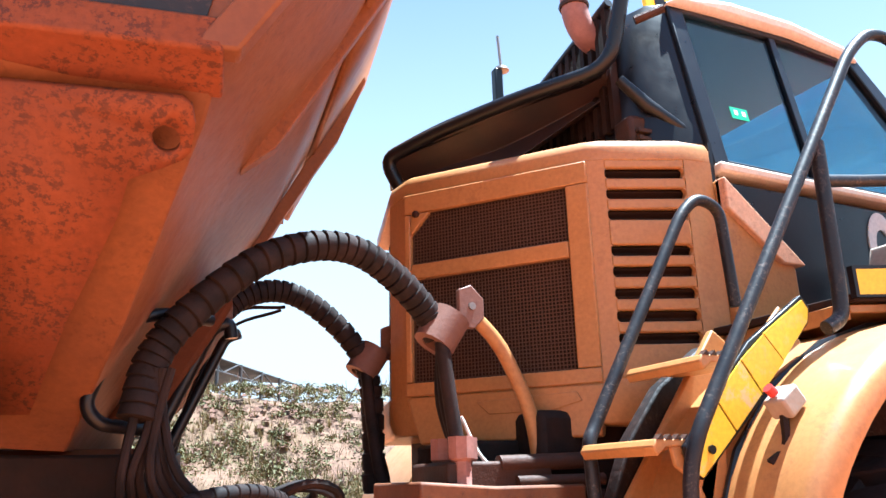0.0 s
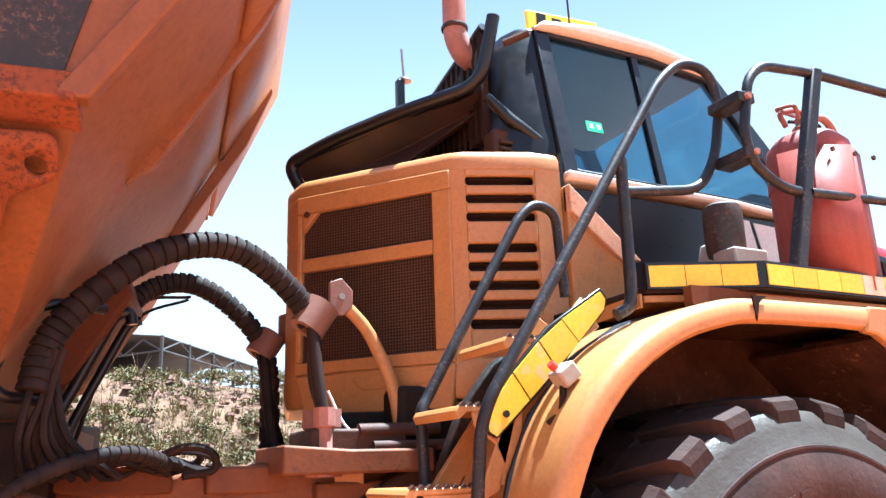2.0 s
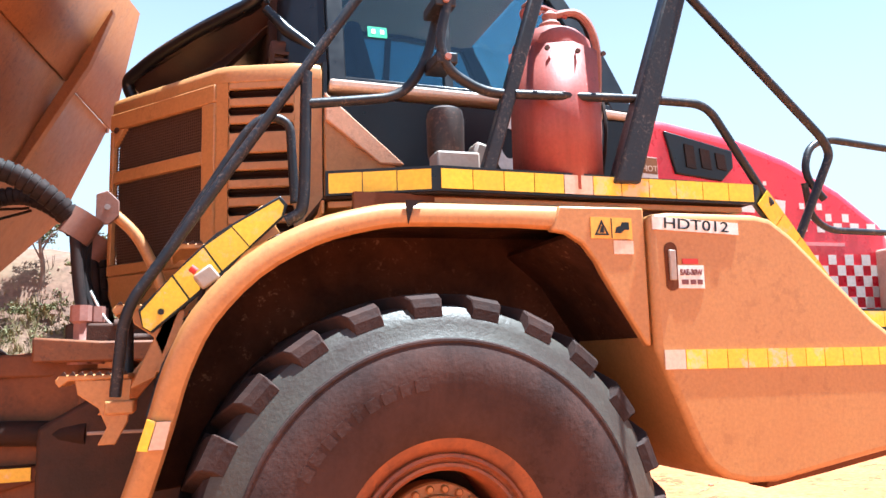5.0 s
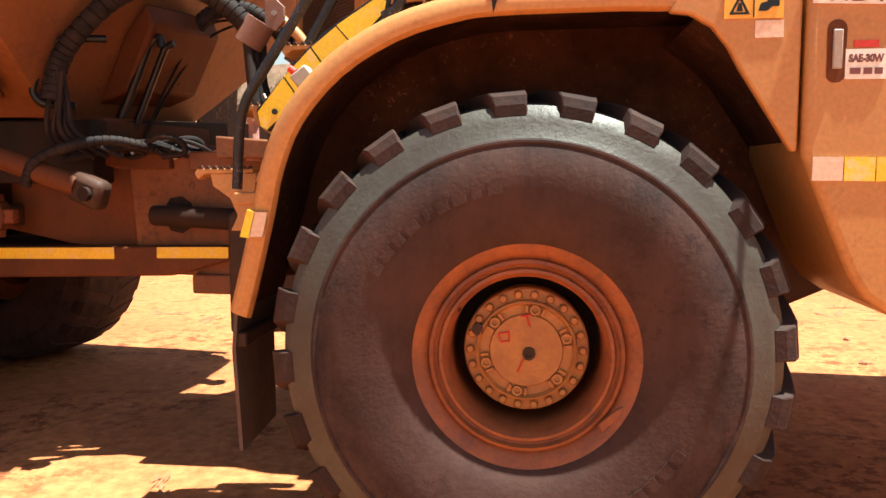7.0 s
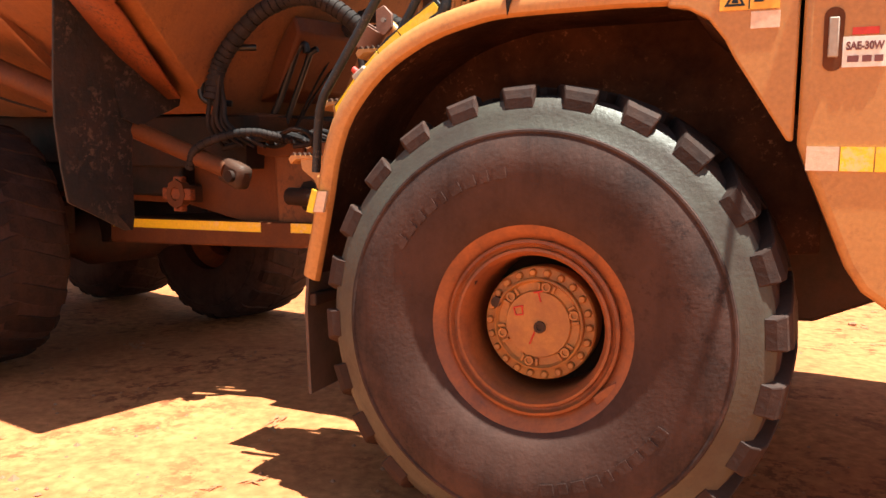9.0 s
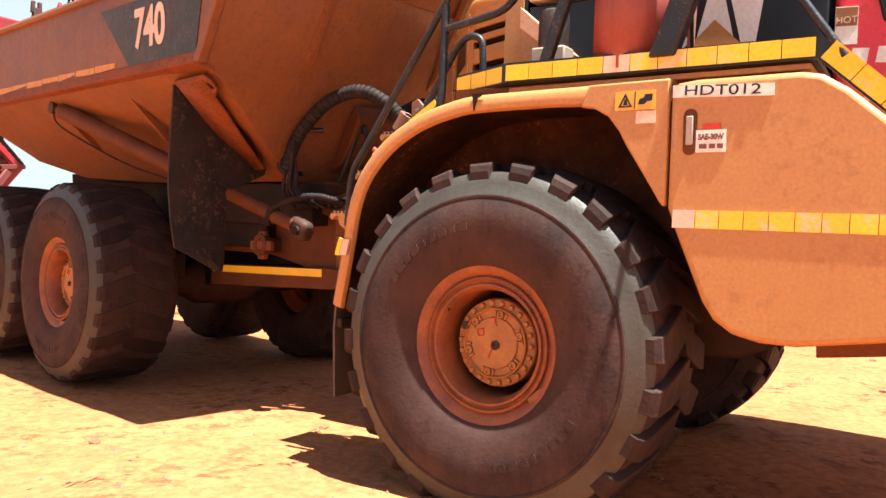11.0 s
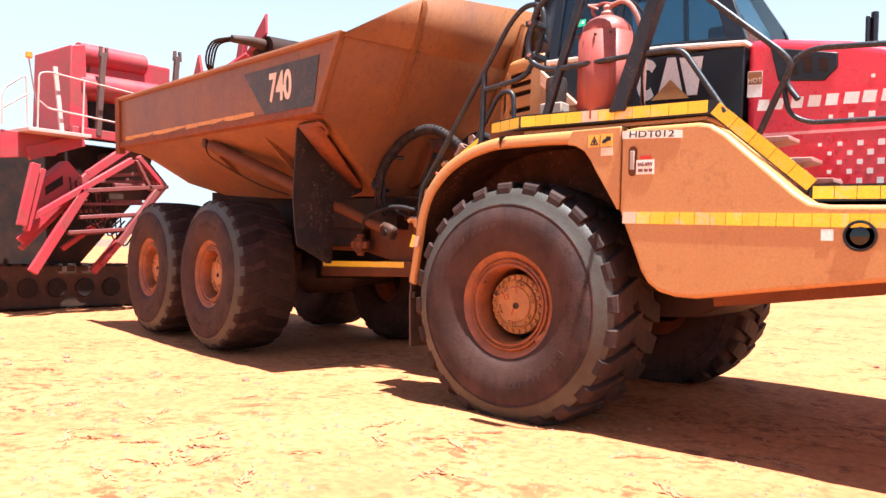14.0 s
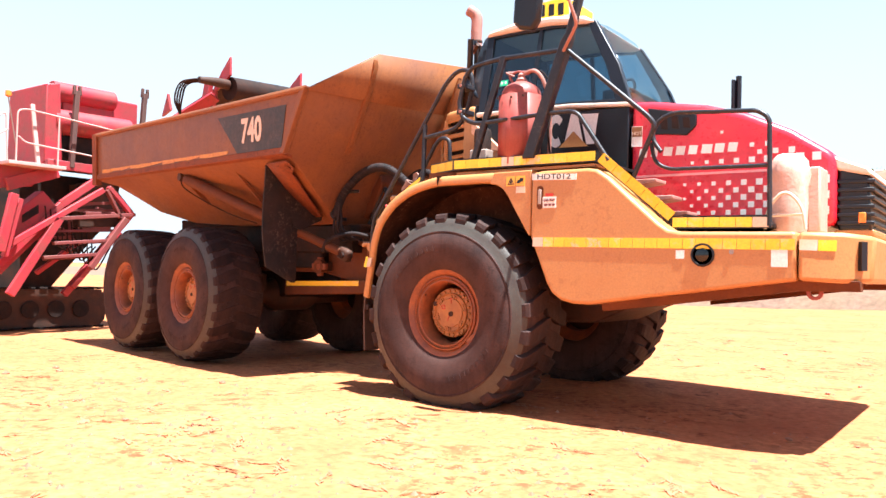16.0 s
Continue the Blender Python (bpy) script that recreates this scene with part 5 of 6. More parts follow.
part("torn_edge", prism([(-0.13, 2.19), (-0.06, 2.19), (-0.10, 2.165), (-0.12, 2.10)], -1.615, -1.608), DARK, fender)

RA = [(-1.13, -1.36, 1.50), (-1.11, -1.37, 1.75), (-1.08, -1.38, 1.84), (-0.22, -1.38, 3.12), (-0.09, -1.38, 3.23), (0.06, -1.38, 3.22), (0.10, -1.38, 3.08), (0.04, -1.38, 2.83), (-0.07, -1.38, 2.67), (-0.25, -1.38, 2.64), (-0.46, -1.38, 2.61)]
hand = part("handrail", tube(rounded(RA, 0.12), 0.0205, 12), RAIL, truck, "chipped black tubular handrail")
part("rail_post", tube(rounded([(-0.46, -1.38, 2.74), (-0.47, -1.38, 2.25), (-0.48, -1.38, 2.17), (-0.54, -1.37, 2.14)], 0.06), 0.023, 12), RAIL, hand)
part("handrail", tube(rounded([(-1.11, -0.97, 1.5), (-1.12, -0.96, 1.84), (-1.09, -0.95, 1.88), (-0.65, -0.95, 2.62), (-0.57, -0.95, 2.69), (-0.47, -0.95, 2.66), (-0.45, -0.95, 2.3)], 0.08), 0.021, 12), RAIL, truck)
deck_rail = part("deck_rail", tube(rounded([(0.36, -1.53, 2.66), (0.22, -1.53, 2.665), (0.08, -1.53, 2.74), (0.045, -1.53, 2.86), (0.11, -1.53, 3.12), (0.20, -1.53, 3.20), (0.5, -1.53, 3.23), (1.18, -1.56, 3.21)], 0.1), 0.021, 12), RAIL, truck, "black tubular deck railing")
part("rail_post", loft([[(x - 0.03, -1.555, z), (x + 0.03, -1.555, z), (x + 0.03, -1.505, z), (x - 0.03, -1.505, z)] for x, z in ((0.21, 2.26), (0.53, 3.25))]), RAIL, deck_rail, bevel=0.008)
part("rail_post", loft([[(x - w, -1.60, z), (x + w, -1.60, z), (x + w, -1.52, z), (x - w, -1.52, z)] for x, z, w in ((0.83, 2.3, 0.06), (1.17, 3.28, 0.05), (1.20, 3.34, 0.032), (1.33, 3.85, 0.03))]), RAIL, deck_rail, "broad black rail post", bevel=0.01)
part("rail_bar", tube(rounded([(0.36, -1.545, 2.66), (0.95, -1.56, 2.68), (1.27, -1.56, 2.68), (1.57, -1.56, 2.24)], 0.08), 0.019, 10), RAIL, deck_rail)
part("rail_bar", tube(rounded([(1.18, -1.57, 3.20), (1.90, -1.55, 2.57), (1.95, -1.54, 2.5), (1.76, -1.5, 2.1)], 0.07), 0.02, 10), RAIL, deck_rail)
part("front_rail", tube(rounded([(1.97, -1.46, 2.30), (1.88, -1.44, 2.42), (1.93, -1.43, 2.56), (2.05, -1.42, 2.61), (2.70, -1.42, 2.565), (2.78, -1.42, 2.5), (2.79, -1.42, 1.70)], 0.08), 0.018, 10), RAIL, truck, "black tubular front railing")
part("front_rail_bar", tube(rounded([(1.88, -1.44, 2.38), (1.91, -1.43, 2.22), (2.02, -1.42, 2.16), (2.79, -1.42, 2.15)], 0.08), 0.016, 10), RAIL, truck)
for z in (3.03, 2.79):
    part("rail_clip", box((0.075, -1.46, z), (0.09, 0.17, 0.045)), RAIL, deck_rail, bevel=0.006)
    part("clip_bolt", cyl((0.075, -1.5, z), (0.075, -1.56, z), 0.014, 8), PIPE, deck_rail)
mirror = part("wing_mirror", prism([(0.80, 3.72), (0.78, 3.36), (0.84, 3.30), (0.97, 3.27), (1.02, 3.35), (1.05, 3.72)], -2.02, -1.94), BLACK, truck, "black wing mirror", bevel=0.025, m=pose(0.12, 0, 0.0))
part("mirror_glass", prism([(0.83, 3.70), (0.81, 3.38), (0.97, 3.31), (1.01, 3.70)], -1.938, -1.934), MIRROR, mirror, m=pose(0.12, 0, 0))
part("mirror_arm", tube(rounded([(1.16, -1.6, 3.19), (1.40, -1.84, 3.32), (1.33, -1.94, 3.6), (1.13, -1.95, 3.68)], 0.04), 0.014, 8), PIPE, mirror)

# steps at the back of the fender
guard = prism([(-0.56, 2.245), (-0.53, 2.21), (-0.545, 2.16), (-0.70, 2.01), (-0.78, 1.92), (-1.02, 1.715), (-1.055, 1.735), (-1.07, 1.80), (-0.90, 1.99), (-0.80, 2.09)], -1.31, -1.29)
gd = part("step_guard", guard, BLACK, truck, "step side guard in yellow tape", bevel=0.004, m=pose(0.006, 0, 0.008))
for pts in ([(-0.56, 2.235), (-0.54, 2.21), (-0.55, 2.17), (-0.67, 2.05), (-0.735, 2.125)], [(-0.672, 2.045), (-0.77, 1.955), (-0.835, 2.045), (-0.738, 2.12)], [(-0.775, 1.95), (-0.885, 1.85), (-0.945, 1.935), (-0.84, 2.04)], [(-0.89, 1.845), (-1.02, 1.73), (-1.045, 1.745), (-1.055, 1.80), (-0.95, 1.93)]):
    part("reflective_tape", prism(pts, -1.317, -1.312), TAPE, gd)
part("guard_bolt", cyl((-0.985, -1.325, 1.80), (-0.985, -1.30, 1.80), 0.012, 8), BLACK, gd)
for k, (x, z) in enumerate(((-1.13, 1.58), (-0.95, 1.83), (-0.76, 2.06))):
    tread = prism([(x - 0.19, z - 0.045), (x - 0.205, z - 0.02), (x - 0.19, z), (x + 0.04, z), (x + 0.04, z - 0.018), (x - 0.16, z - 0.022)], -1.29, -0.96)
    sp = part("step_tread", tread, PAINT, truck, "orange step with a toothed edge", bevel=0.005)
    riser = [(x - 0.14, z - 0.02), (x - 0.13, z - 0.07), (x - 0.06, z - 0.12), (x - 0.03, z - 0.19), (x - 0.06, z - 0.25), (x + 0.0, z - 0.25), (x + 0.04, z - 0.17), (x + 0.05, z - 0.02)]
    if k < 2:
        part("step_bracket", prism(riser, -1.285, -1.27), PAINT, sp, bevel=0.004)
    for j in range(8):
        part("step_tooth", prism([(x - 0.19 + 0.029 * j, z - 0.002), (x - 0.175 + 0.029 * j, z + 0.012), (x - 0.166 + 0.029 * j, z - 0.002)], -1.292, -1.27), GRIME, sp)
part("stringer", prism([(-1.22, 1.42), (-1.12, 1.42), (-0.55, 2.15), (-0.62, 2.2)], -1.0, -0.97), PAINT, truck, bevel=0.006)
part("stringer_plate", prism([(-1.09, 1.52), (-1.0, 1.56), (-0.92, 1.8), (-0.74, 2.0), (-0.55, 2.11), (-0.62, 2.22), (-0.9, 1.95)], -1.285, -1.27), PAINT, truck, bevel=0.006)
part("belt_guard", prism([(-1.02, 1.50), (-0.93, 1.47), (-0.86, 1.58), (-0.80, 1.75), (-0.68, 1.93), (-0.50, 2.08), (-0.50, 2.17), (-0.58, 2.16), (-0.78, 2.02), (-0.92, 1.85), (-1.01, 1.65)], -0.90, -0.84), RUBBER, truck, "dark curved rubber guard", bevel=0.01)
stop = part("stop_switch", box((-0.83, -1.44, 1.915), (0.075, 0.07, 0.06), Matrix.Rotation(radians(-38), 4, 'Y')), GREY, truck, "grey switch box with a red button", bevel=0.008)
part("button", tube([(-0.865, -1.44, 1.935), (-0.885, -1.44, 1.95)], 0.014, 12), MARK, stop)
part("switch_lead", tube(curve([(-0.84, -1.44, 1.88), (-0.86, -1.45, 1.80), (-0.9, -1.43, 1.76)]), 0.012, 6), DARK, stop)
part("fender_gasket", tube([Vector((x, -1.30, z + 0.004)) for x, z in ARCH[2:9]], 0.012, 6), BLACK, fender)
part("rear_bracket", box((-1.12, -1.2, 1.46), (0.1, 0.2, 0.05)), PAINT, truck, bevel=0.008)

# red suppression tank, filter and small gear on the deck
TK = (0.62, -1.37)
tank = part("suppression_tank", lathe([(0.02, 2.27), (0.175, 2.27), (0.18, 2.29), (0.18, 2.91), (0.17, 2.955), (0.13, 3.0), (0.07, 3.03), (0.02, 3.035)], 36, c=(*TK, 0), axis="z"), RED_OLD, truck, "chalky red pressure tank with black stains")
part("tank_shroud", loft([[(TK[0] + 0.205 * math.cos(a), TK[1] + 0.205 * math.sin(a), z) for a in (math.pi * (1.0 + k / 4) for k in range(5))] for z in (2.27, 2.90)], closed=False), RED_OLD, tank, solid=0.008, smooth=20)
for z in (2.42, 2.78):
    part("tank_strap", lathe([(0.183, z - 0.02), (0.186, z - 0.02), (0.186, z + 0.02), (0.183, z + 0.02)], 32, c=(*TK, 0), axis="z", close=True), RED_OLD, tank)
for x in (-0.12, 0.02, 0.14):
    part("shroud_bolt", tube([(TK[0] + x, TK[1] - 0.2, 2.86), (TK[0] + x, TK[1] - 0.21, 2.86)], 0.011, 8), GRIME, tank)
valve = part("tank_valve", lathe([(0.045, 3.03), (0.05, 3.055), (0.03, 3.075), (0.035, 3.10), (0.018, 3.12)], 14, c=(*TK, 0), axis="z"), PIPE, tank)
part("valve_lever", tube(rounded([(0.56, -1.40, 3.09), (0.49, -1.44, 3.12), (0.51, -1.32, 3.15), (0.66, -1.32, 3.14)], 0.03), 0.009, 6), PIPE, valve)
part("valve_handle", tube(rounded([(0.52, -1.36, 3.05), (0.48, -1.36, 3.11), (0.58, -1.37, 3.14), (0.70, -1.38, 3.10)], 0.03), 0.012, 8), RED_OLD, valve)
part("tank_hose", tube(curve([(0.62, -1.37, 3.1), (0.76, -1.38, 3.12), (0.85, -1.36, 3.0), (0.88, -1.30, 2.75), (0.87, -1.28, 2.35)], 5), 0.018, 8), PIPE, tank)
part("tank_hose", tube(curve([(0.62, -1.3, 3.12), (0.80, -1.32, 3.12), (0.90, -1.26, 2.9), (0.89, -1.34, 2.6), (0.88, -1.26, 2.3)], 5), 0.009, 6), DARK, tank)
filt = part("air_filter", lathe([(0.02, 2.44), (0.075, 2.445), (0.08, 2.47), (0.082, 2.62), (0.075, 2.655), (0.05, 2.67), (0.01, 2.672)], 22, c=(0.15, -1.27, 0), axis="z"), BLACK_WORN, truck, "scuffed black filter canister")
part("junction_box", box((0.17, -1.32, 2.38), (0.19, 0.12, 0.15)), GREY, truck, "grey junction box", bevel=0.01)
for x in (0.03, 0.3):
    part("box_latch", tube([(x, -1.33, 2.33), (x + 0.02, -1.33, 2.38)], 0.014, 6), GRIME, truck)
part("grey_lid", prism([(0.36, 2.28), (0.36, 2.5), (0.40, 2.62), (0.46, 2.6), (0.46, 2.28)], -1.0, -0.88), GREY, truck, bevel=0.015)


# ---- hoses ----
def wrapped_hose(path, r, name, label, turns=36):
    """A hose in a spiral guard: overlapping short sleeves along its line."""
    pts = curve(path, 10)
    base = part(name, tube(pts, r, 14), HOSE, truck, label)
    n = len(pts) - 1
    sl = bmesh.new()
    for k in range(turns):
        i = k * n / turns
        a, b = pts[int(i)].lerp(pts[min(n, int(i) + 1)], i - int(i)), None
        j = min(n - 0.001, i + n / turns * 0.86)
        b = pts[int(j)].lerp(pts[min(n, int(j) + 1)], j - int(j))
        tube([a, a.lerp(b, 0.1), b], [r * 1.05, r * 1.22, r * 1.14], 14, sl)
    tagged(part("spiral_guard", sl, HOSE, base), kind="stuff")
    return base


H1 = [(-2.36, -0.62, 1.92), (-2.33, -0.60, 2.08), (-2.24, -0.60, 2.22), (-2.05, -0.58, 2.40), (-1.86, -0.55, 2.485), (-1.70, -0.53, 2.49), (-1.55, -0.50, 2.42), (-1.42, -0.47, 2.31), (-1.375, -0.47, 2.22)]
wrapped_hose(H1, 0.043, "hydraulic_hose", "black hydraulic hose in a spiral guard")
H2 = [(-2.16, 0.30, 2.1), (-2.02, 0.3, 2.38), (-1.90, 0.3, 2.50), (-1.74, 0.3, 2.535), (-1.57, 0.3, 2.46), (-1.40, 0.3, 2.29), (-1.34, 0.3, 2.1), (-1.33, 0.3, 1.7)]
wrapped_hose(H2, 0.041, "hydraulic_hose", "black hydraulic hose in a spiral guard")
for y, r in ((-0.47, 0.076), (0.3, 0.072)):
    cl = part("hose_clamp", lathe([(r * 0.6, -0.065), (r, -0.065), (r, 0.065), (r * 0.6, 0.065)], 12, close=True, axis="z", c=(0, 0, 0)), mat("dusty_pink_steel", (0.2, 0.1, 0.075), 0.6, dust=(0.17, 0.07, 0.04), dust_amt=0.5) if y < 0 else bpy.data.materials["dusty_pink_steel"], truck, "dusty steel hose clamp", m=pose(-1.36, y, 2.25, 0, 33, 0))
    part("clamp_ear", prism([(-0.03, -0.07), (-0.03, 0.07), (0.02, 0.09), (0.07, 0.04), (0.07, -0.03), (0.03, -0.07)], -0.012, 0.012), bpy.data.materials["dusty_pink_steel"], cl, m=pose(-1.27, y - 0.01, 2.33, 0, 0, 0), bevel=0.004)
    part("clamp_bolt", cyl((-1.25, y - 0.03, 2.34), (-1.25, y + 0.03, 2.34), 0.014, 8), STEEL, cl)
    for k in range(3):
        part("hose_tail", tube(curve([(-1.38 + 0.02 * k, y + 0.04 * (k - 1), 2.2), (-1.36 + 0.01 * k, y + 0.05 * (k - 1), 2.0), (-1.33 + 0.03 * k, y + 0.06 * (k - 1), 1.8), (-1.3 + 0.03 * k, y + 0.08 * (k - 1), 1.66)], 5), 0.026, 10), HOSE, cl)
part("hose_post", tube(rounded([(-1.24, -0.45, 2.33), (-1.12, -0.45, 2.22), (-1.0, -0.45, 1.98), (-0.96, -0.45, 1.66)], 0.1), 0.027, 12), PAINT, truck, "bent orange hose support")
part("hose_post", tube(rounded([(-1.24, 0.32, 2.33), (-1.12, 0.32, 2.22), (-1.0, 0.32, 1.98), (-0.96, 0.32, 1.66)], 0.1), 0.027, 12), PAINT, truck)
for k in range(4):
    part("valve_fitting", tube([(-1.3 + 0.1 * k, -0.5 + 0.03 * k, 1.66), (-1.3 + 0.1 * k, -0.5 + 0.03 * k, 1.80 - 0.015 * k)], 0.028 - 0.003 * k, 10), GRIME, truck)
part("valve_pipe", tube([(-1.2, -0.55, 1.79), (-0.85, -0.55, 1.8)], 0.03, 10), GRIME, truck)
part("valve_pipe", tube([(-1.15, -0.58, 1.73), (-0.8, -0.58, 1.735)], 0.022, 10), GRIME, truck)
part("hydraulic_line", tube(curve([(-1.31, -0.5, 1.95), (-1.24, -0.5, 1.82), (-1.15, -0.5, 1.75)]), 0.006, 6), WHITE, truck)
for k in range(4):
    part("valve_spool", lathe([(0.05, 1.62), (0.05, 1.7), (0.035, 1.72), (0.035, 1.8), (0.045, 1.81), (0.045, 1.88)], 8, c=(-1.34 + 0.05 * (k % 2), -0.55 + 0.07 * k, 0), axis="z"), PIPE, truck)
part("valve_block", box((-1.2, -0.42, 1.72), (0.4, 0.3, 0.16)), GRIME, truck, bevel=0.012)
part("valve_block", box((-1.05, -0.1, 1.78), (0.3, 0.5, 0.2)), DARK, truck, bevel=0.012)
random.seed(11)
for k in range(7):
    a = Vector((-2.345 + 0.022 * (k % 4), -0.64 + 0.035 * (k // 4), 2.06))
    b = Vector((-2.385 + 0.026 * k, -0.62 + 0.02 * (k % 3), 1.76))
    c = Vector((-2.36 + 0.05 * k, -0.52 + 0.05 * (k % 3), 1.64))
    part("hose", tube(curve([a, a.lerp(b, 0.5) + Vector((random.uniform(-0.02, 0.02), random.uniform(-0.02, 0.02), 0)), b, c], 6), 0.013, 8), HOSE, truck)
for k in range(6):
    y = -0.5 + 0.07 * k
    pts = [(-2.38, y, 1.63), (-2.2 + random.uniform(-0.08, 0.08), y + 0.04, 1.68 + random.uniform(0, 0.05)), (-1.95, y * 0.8, 1.66 + random.uniform(0, 0.05)), (-1.7, y * 0.7, 1.64), (-1.5, y * 0.7, 1.66)]
    part("hose", tube(curve(pts, 6), 0.016 if k % 3 else 0.024, 8), HOSE, truck)
for k in range(6):
    c, r = Vector((-1.98 + random.uniform(-0.12, 0.12), -0.42 + 0.06 * k, 1.67 + 0.014 * (k % 4))), random.uniform(0.06, 0.12)
    pts = [c + Vector((r * 1.5 * math.cos(q + k), r * 0.7 * math.sin(q + k), 0.03 * math.sin(q * 2 + k))) for q in (0.55 * j for j in range(10))]
    part("hose_coil", tube(curve(pts, 3), 0.016 if k % 2 else 0.011, 8), HOSE, truck)
wrapped_hose([Vector(p) for p in curve([(-2.45, -0.72, 1.5), (-2.38, -0.74, 1.62), (-2.2, -0.68, 1.7), (-2.05, -0.62, 1.72), (-1.95, -0.56, 1.70), (-1.9, -0.45, 1.68)], 5)], 0.022, "hydraulic_hose", "black hydraulic hose in a spiral guard", 22)
part("hose_loop", tube(curve([(-2.0, -0.5, 1.68), (-1.85, -0.52, 1.74), (-1.75, -0.5, 1.72), (-1.74, -0.48, 1.66), (-1.85, -0.5, 1.64)], 6), 0.015, 8), DARK, truck)
guard_a = tube(rounded([(-2.15, -0.45, 2.24), (-2.30, -0.56, 2.232), (-2.41, -0.57, 2.20), (-2.49, -0.57, 1.96), (-2.45, -0.56, 1.91), (-2.30, -0.5, 1.90)], 0.07), 0.02, 10)
part("hose_guard", guard_a, BLACK, truck, "bent black hose guard")
part("hose_guard", tube(rounded([(-2.36, -0.12, 1.68), (-2.23, -0.1, 1.96), (-2.09, -0.1, 2.28), (-2.03, -0.1, 2.31), (-2.02, -0.1, 2.25)], 0.05), 0.024, 10), BLACK, truck)
part("hose_guard", tube(rounded([(-2.28, -0.04, 1.68), (-2.18, -0.04, 1.92), (-2.03, -0.04, 2.26), (-1.98, -0.04, 2.28)], 0.05), 0.02, 10), BLACK, truck)
part("front_wall_box", prism([(2.1, 1.88), (2.3, 1.95), (2.5, 2.3), (2.46, 2.42), (2.3, 2.25)], -0.35, 0.3), PAINT_DUST_SHADE, dump, m=BODY, bevel=0.02)
for k, (y, s) in enumerate(((0.05, 0.0), (0.12, 0.05))):
    part("cable", tube(curve([(-1.72, 0.3 + y, 2.48), (-1.95, 0.25 + y, 2.42 - s), (-2.1, 0.1 + y, 2.1), (-2.2, 0.0, 1.75)], 6), 0.008, 6), DARK, truck)


# ---- screening plant behind the truck ----
plant = thing("screening_plant", "red tracked screening machine with walkways and a conveyor", "screening machine", (-10.6, 0.8, 0))


def P(y, z, x=-10.0):
    """A place on the machine, x metres along the yard."""
    k = (3.63 - x) / 13.63
    return Vector((x + 10.6, -6.8 + (y + 6.8) * k - 0.8, 1.34 + (z - 1.34) * k))


def beam(name, a, b, w, d, material, parent=plant, label=""):
    a, b = Vector(a), Vector(b)
    dr = (b - a).normalized()
    u = dr.cross(Vector((1, 0, 0)))
    u = u.normalized() if u.length > 0.01 else Vector((0, 1, 0))
    v = dr.cross(u).normalized()
    return part(name, loft([[p + u * w * i + v * d * j for i, j in ((-0.5, -0.5), (0.5, -0.5), (0.5, 0.5), (-0.5, 0.5))] for p in (a, b)]), material, parent, label, bevel=0.008)


def roll(name, y0, y1, z0, z1, r, x):
    return part(name, loft([[(P(y, z, x).x + r * math.cos(t), P(y, z, x).y, P(y, z, x).z + r * math.sin(t)) for t in (2 * math.pi * k / 16 for k in range(16))] for y, z in ((y0, z0), (y1, z1))]), RED_PLANT, plant, "rounded red cover", bevel=0.01)


RAILW = mat("dusty_pale_rail_paint", (0.5, 0.33, 0.3), 0.55, dust=(0.4, 0.2, 0.15), dust_amt=0.5)
DARKPOST = mat("dark_brown_post_steel", (0.09, 0.05, 0.045), 0.7, spec=0.2, dust=(0.14, 0.07, 0.05), dust_amt=0.5)


roll("screen_cover", -0.15, 1.05, 4.40, 4.42, 0.20, -10.6)
roll("screen_cover", -0.15, 1.38, 3.86, 3.90, 0.24, -10.3)
part("screen_box", prism([(-0.8 - 0.2, 3.1), (-0.8 - 0.2, 4.55), (-0.8 + 0.05, 4.6), (-0.8 + 0.15, 3.1)], -0.9, 0.5, "x"), RED_PLANT, plant, "tall red side plate of the screen", bevel=0.02)
part("screen_deck", box(P(0.9, 3.35, -10.9), (1.2, 1.9, 0.7)), DARK, plant, "dark screen deck", bevel=0.02)
part("screen_top", box(P(0.6, 4.15, -11.0), (0.9, 1.6, 0.5)), RED_PLANT, plant, bevel=0.03)
beam("side_channel", P(-0.2, 3.08), P(1.4, 3.06), 0.16, 0.1, RED_PLANT)
beam("side_channel", P(-0.9, 2.62, -9.9), P(0.0, 2.95, -9.9), 0.22, 0.1, RED_PLANT)
for y, z0, z1, x in ((0.28, 3.05, 4.5, -9.98), (1.70, 3.6, 4.72, -10.25)):
    pst = beam("support_post", P(y - 0.02, z0, x), P(y + 0.04, z1, x), 0.09, 0.09, DARKPOST, label="dark forked steel post")
    for s in (-1, 1):
        beam("fork_tip", P(y + 0.04 + s * 0.06, z1 - 0.08, x), P(y + 0.04 + s * 0.05, z1 + 0.10, x), 0.05, 0.06, DARKPOST, pst)
# walkway with white rails
walkway = part("walkway", box(P(-0.55, 2.98, -9.9), (0.8, 1.0, 0.06)), RAILW, plant, "pale walkway platform", bevel=0.006)
part("walkway_side", prism([(-2.15, 2.5), (-2.15, 2.95), (-1.0, 2.95), (-1.3, 2.62)], 0.65, 0.70, "x"), RED_PLANT, plant, bevel=0.008)
for pts in ([(-0.75, 2.98), (-0.75, 3.95), (-0.6, 4.0), (1.35, 3.86)], [(-0.72, 3.5), (-0.6, 3.4), (1.0, 3.3)], [(0.0, 3.0), (0.0, 3.95)], [(-1.3, 3.05), (-1.3, 3.6), (-0.95, 3.9), (-0.9, 3.0)], [(-1.3, 3.3), (-0.9, 3.6)]):
    part("walkway_rail", tube(rounded([P(y, z, -9.8) for y, z in pts], 0.1), 0.015, 8), RAILW, plant, "pale tubular guard rail")
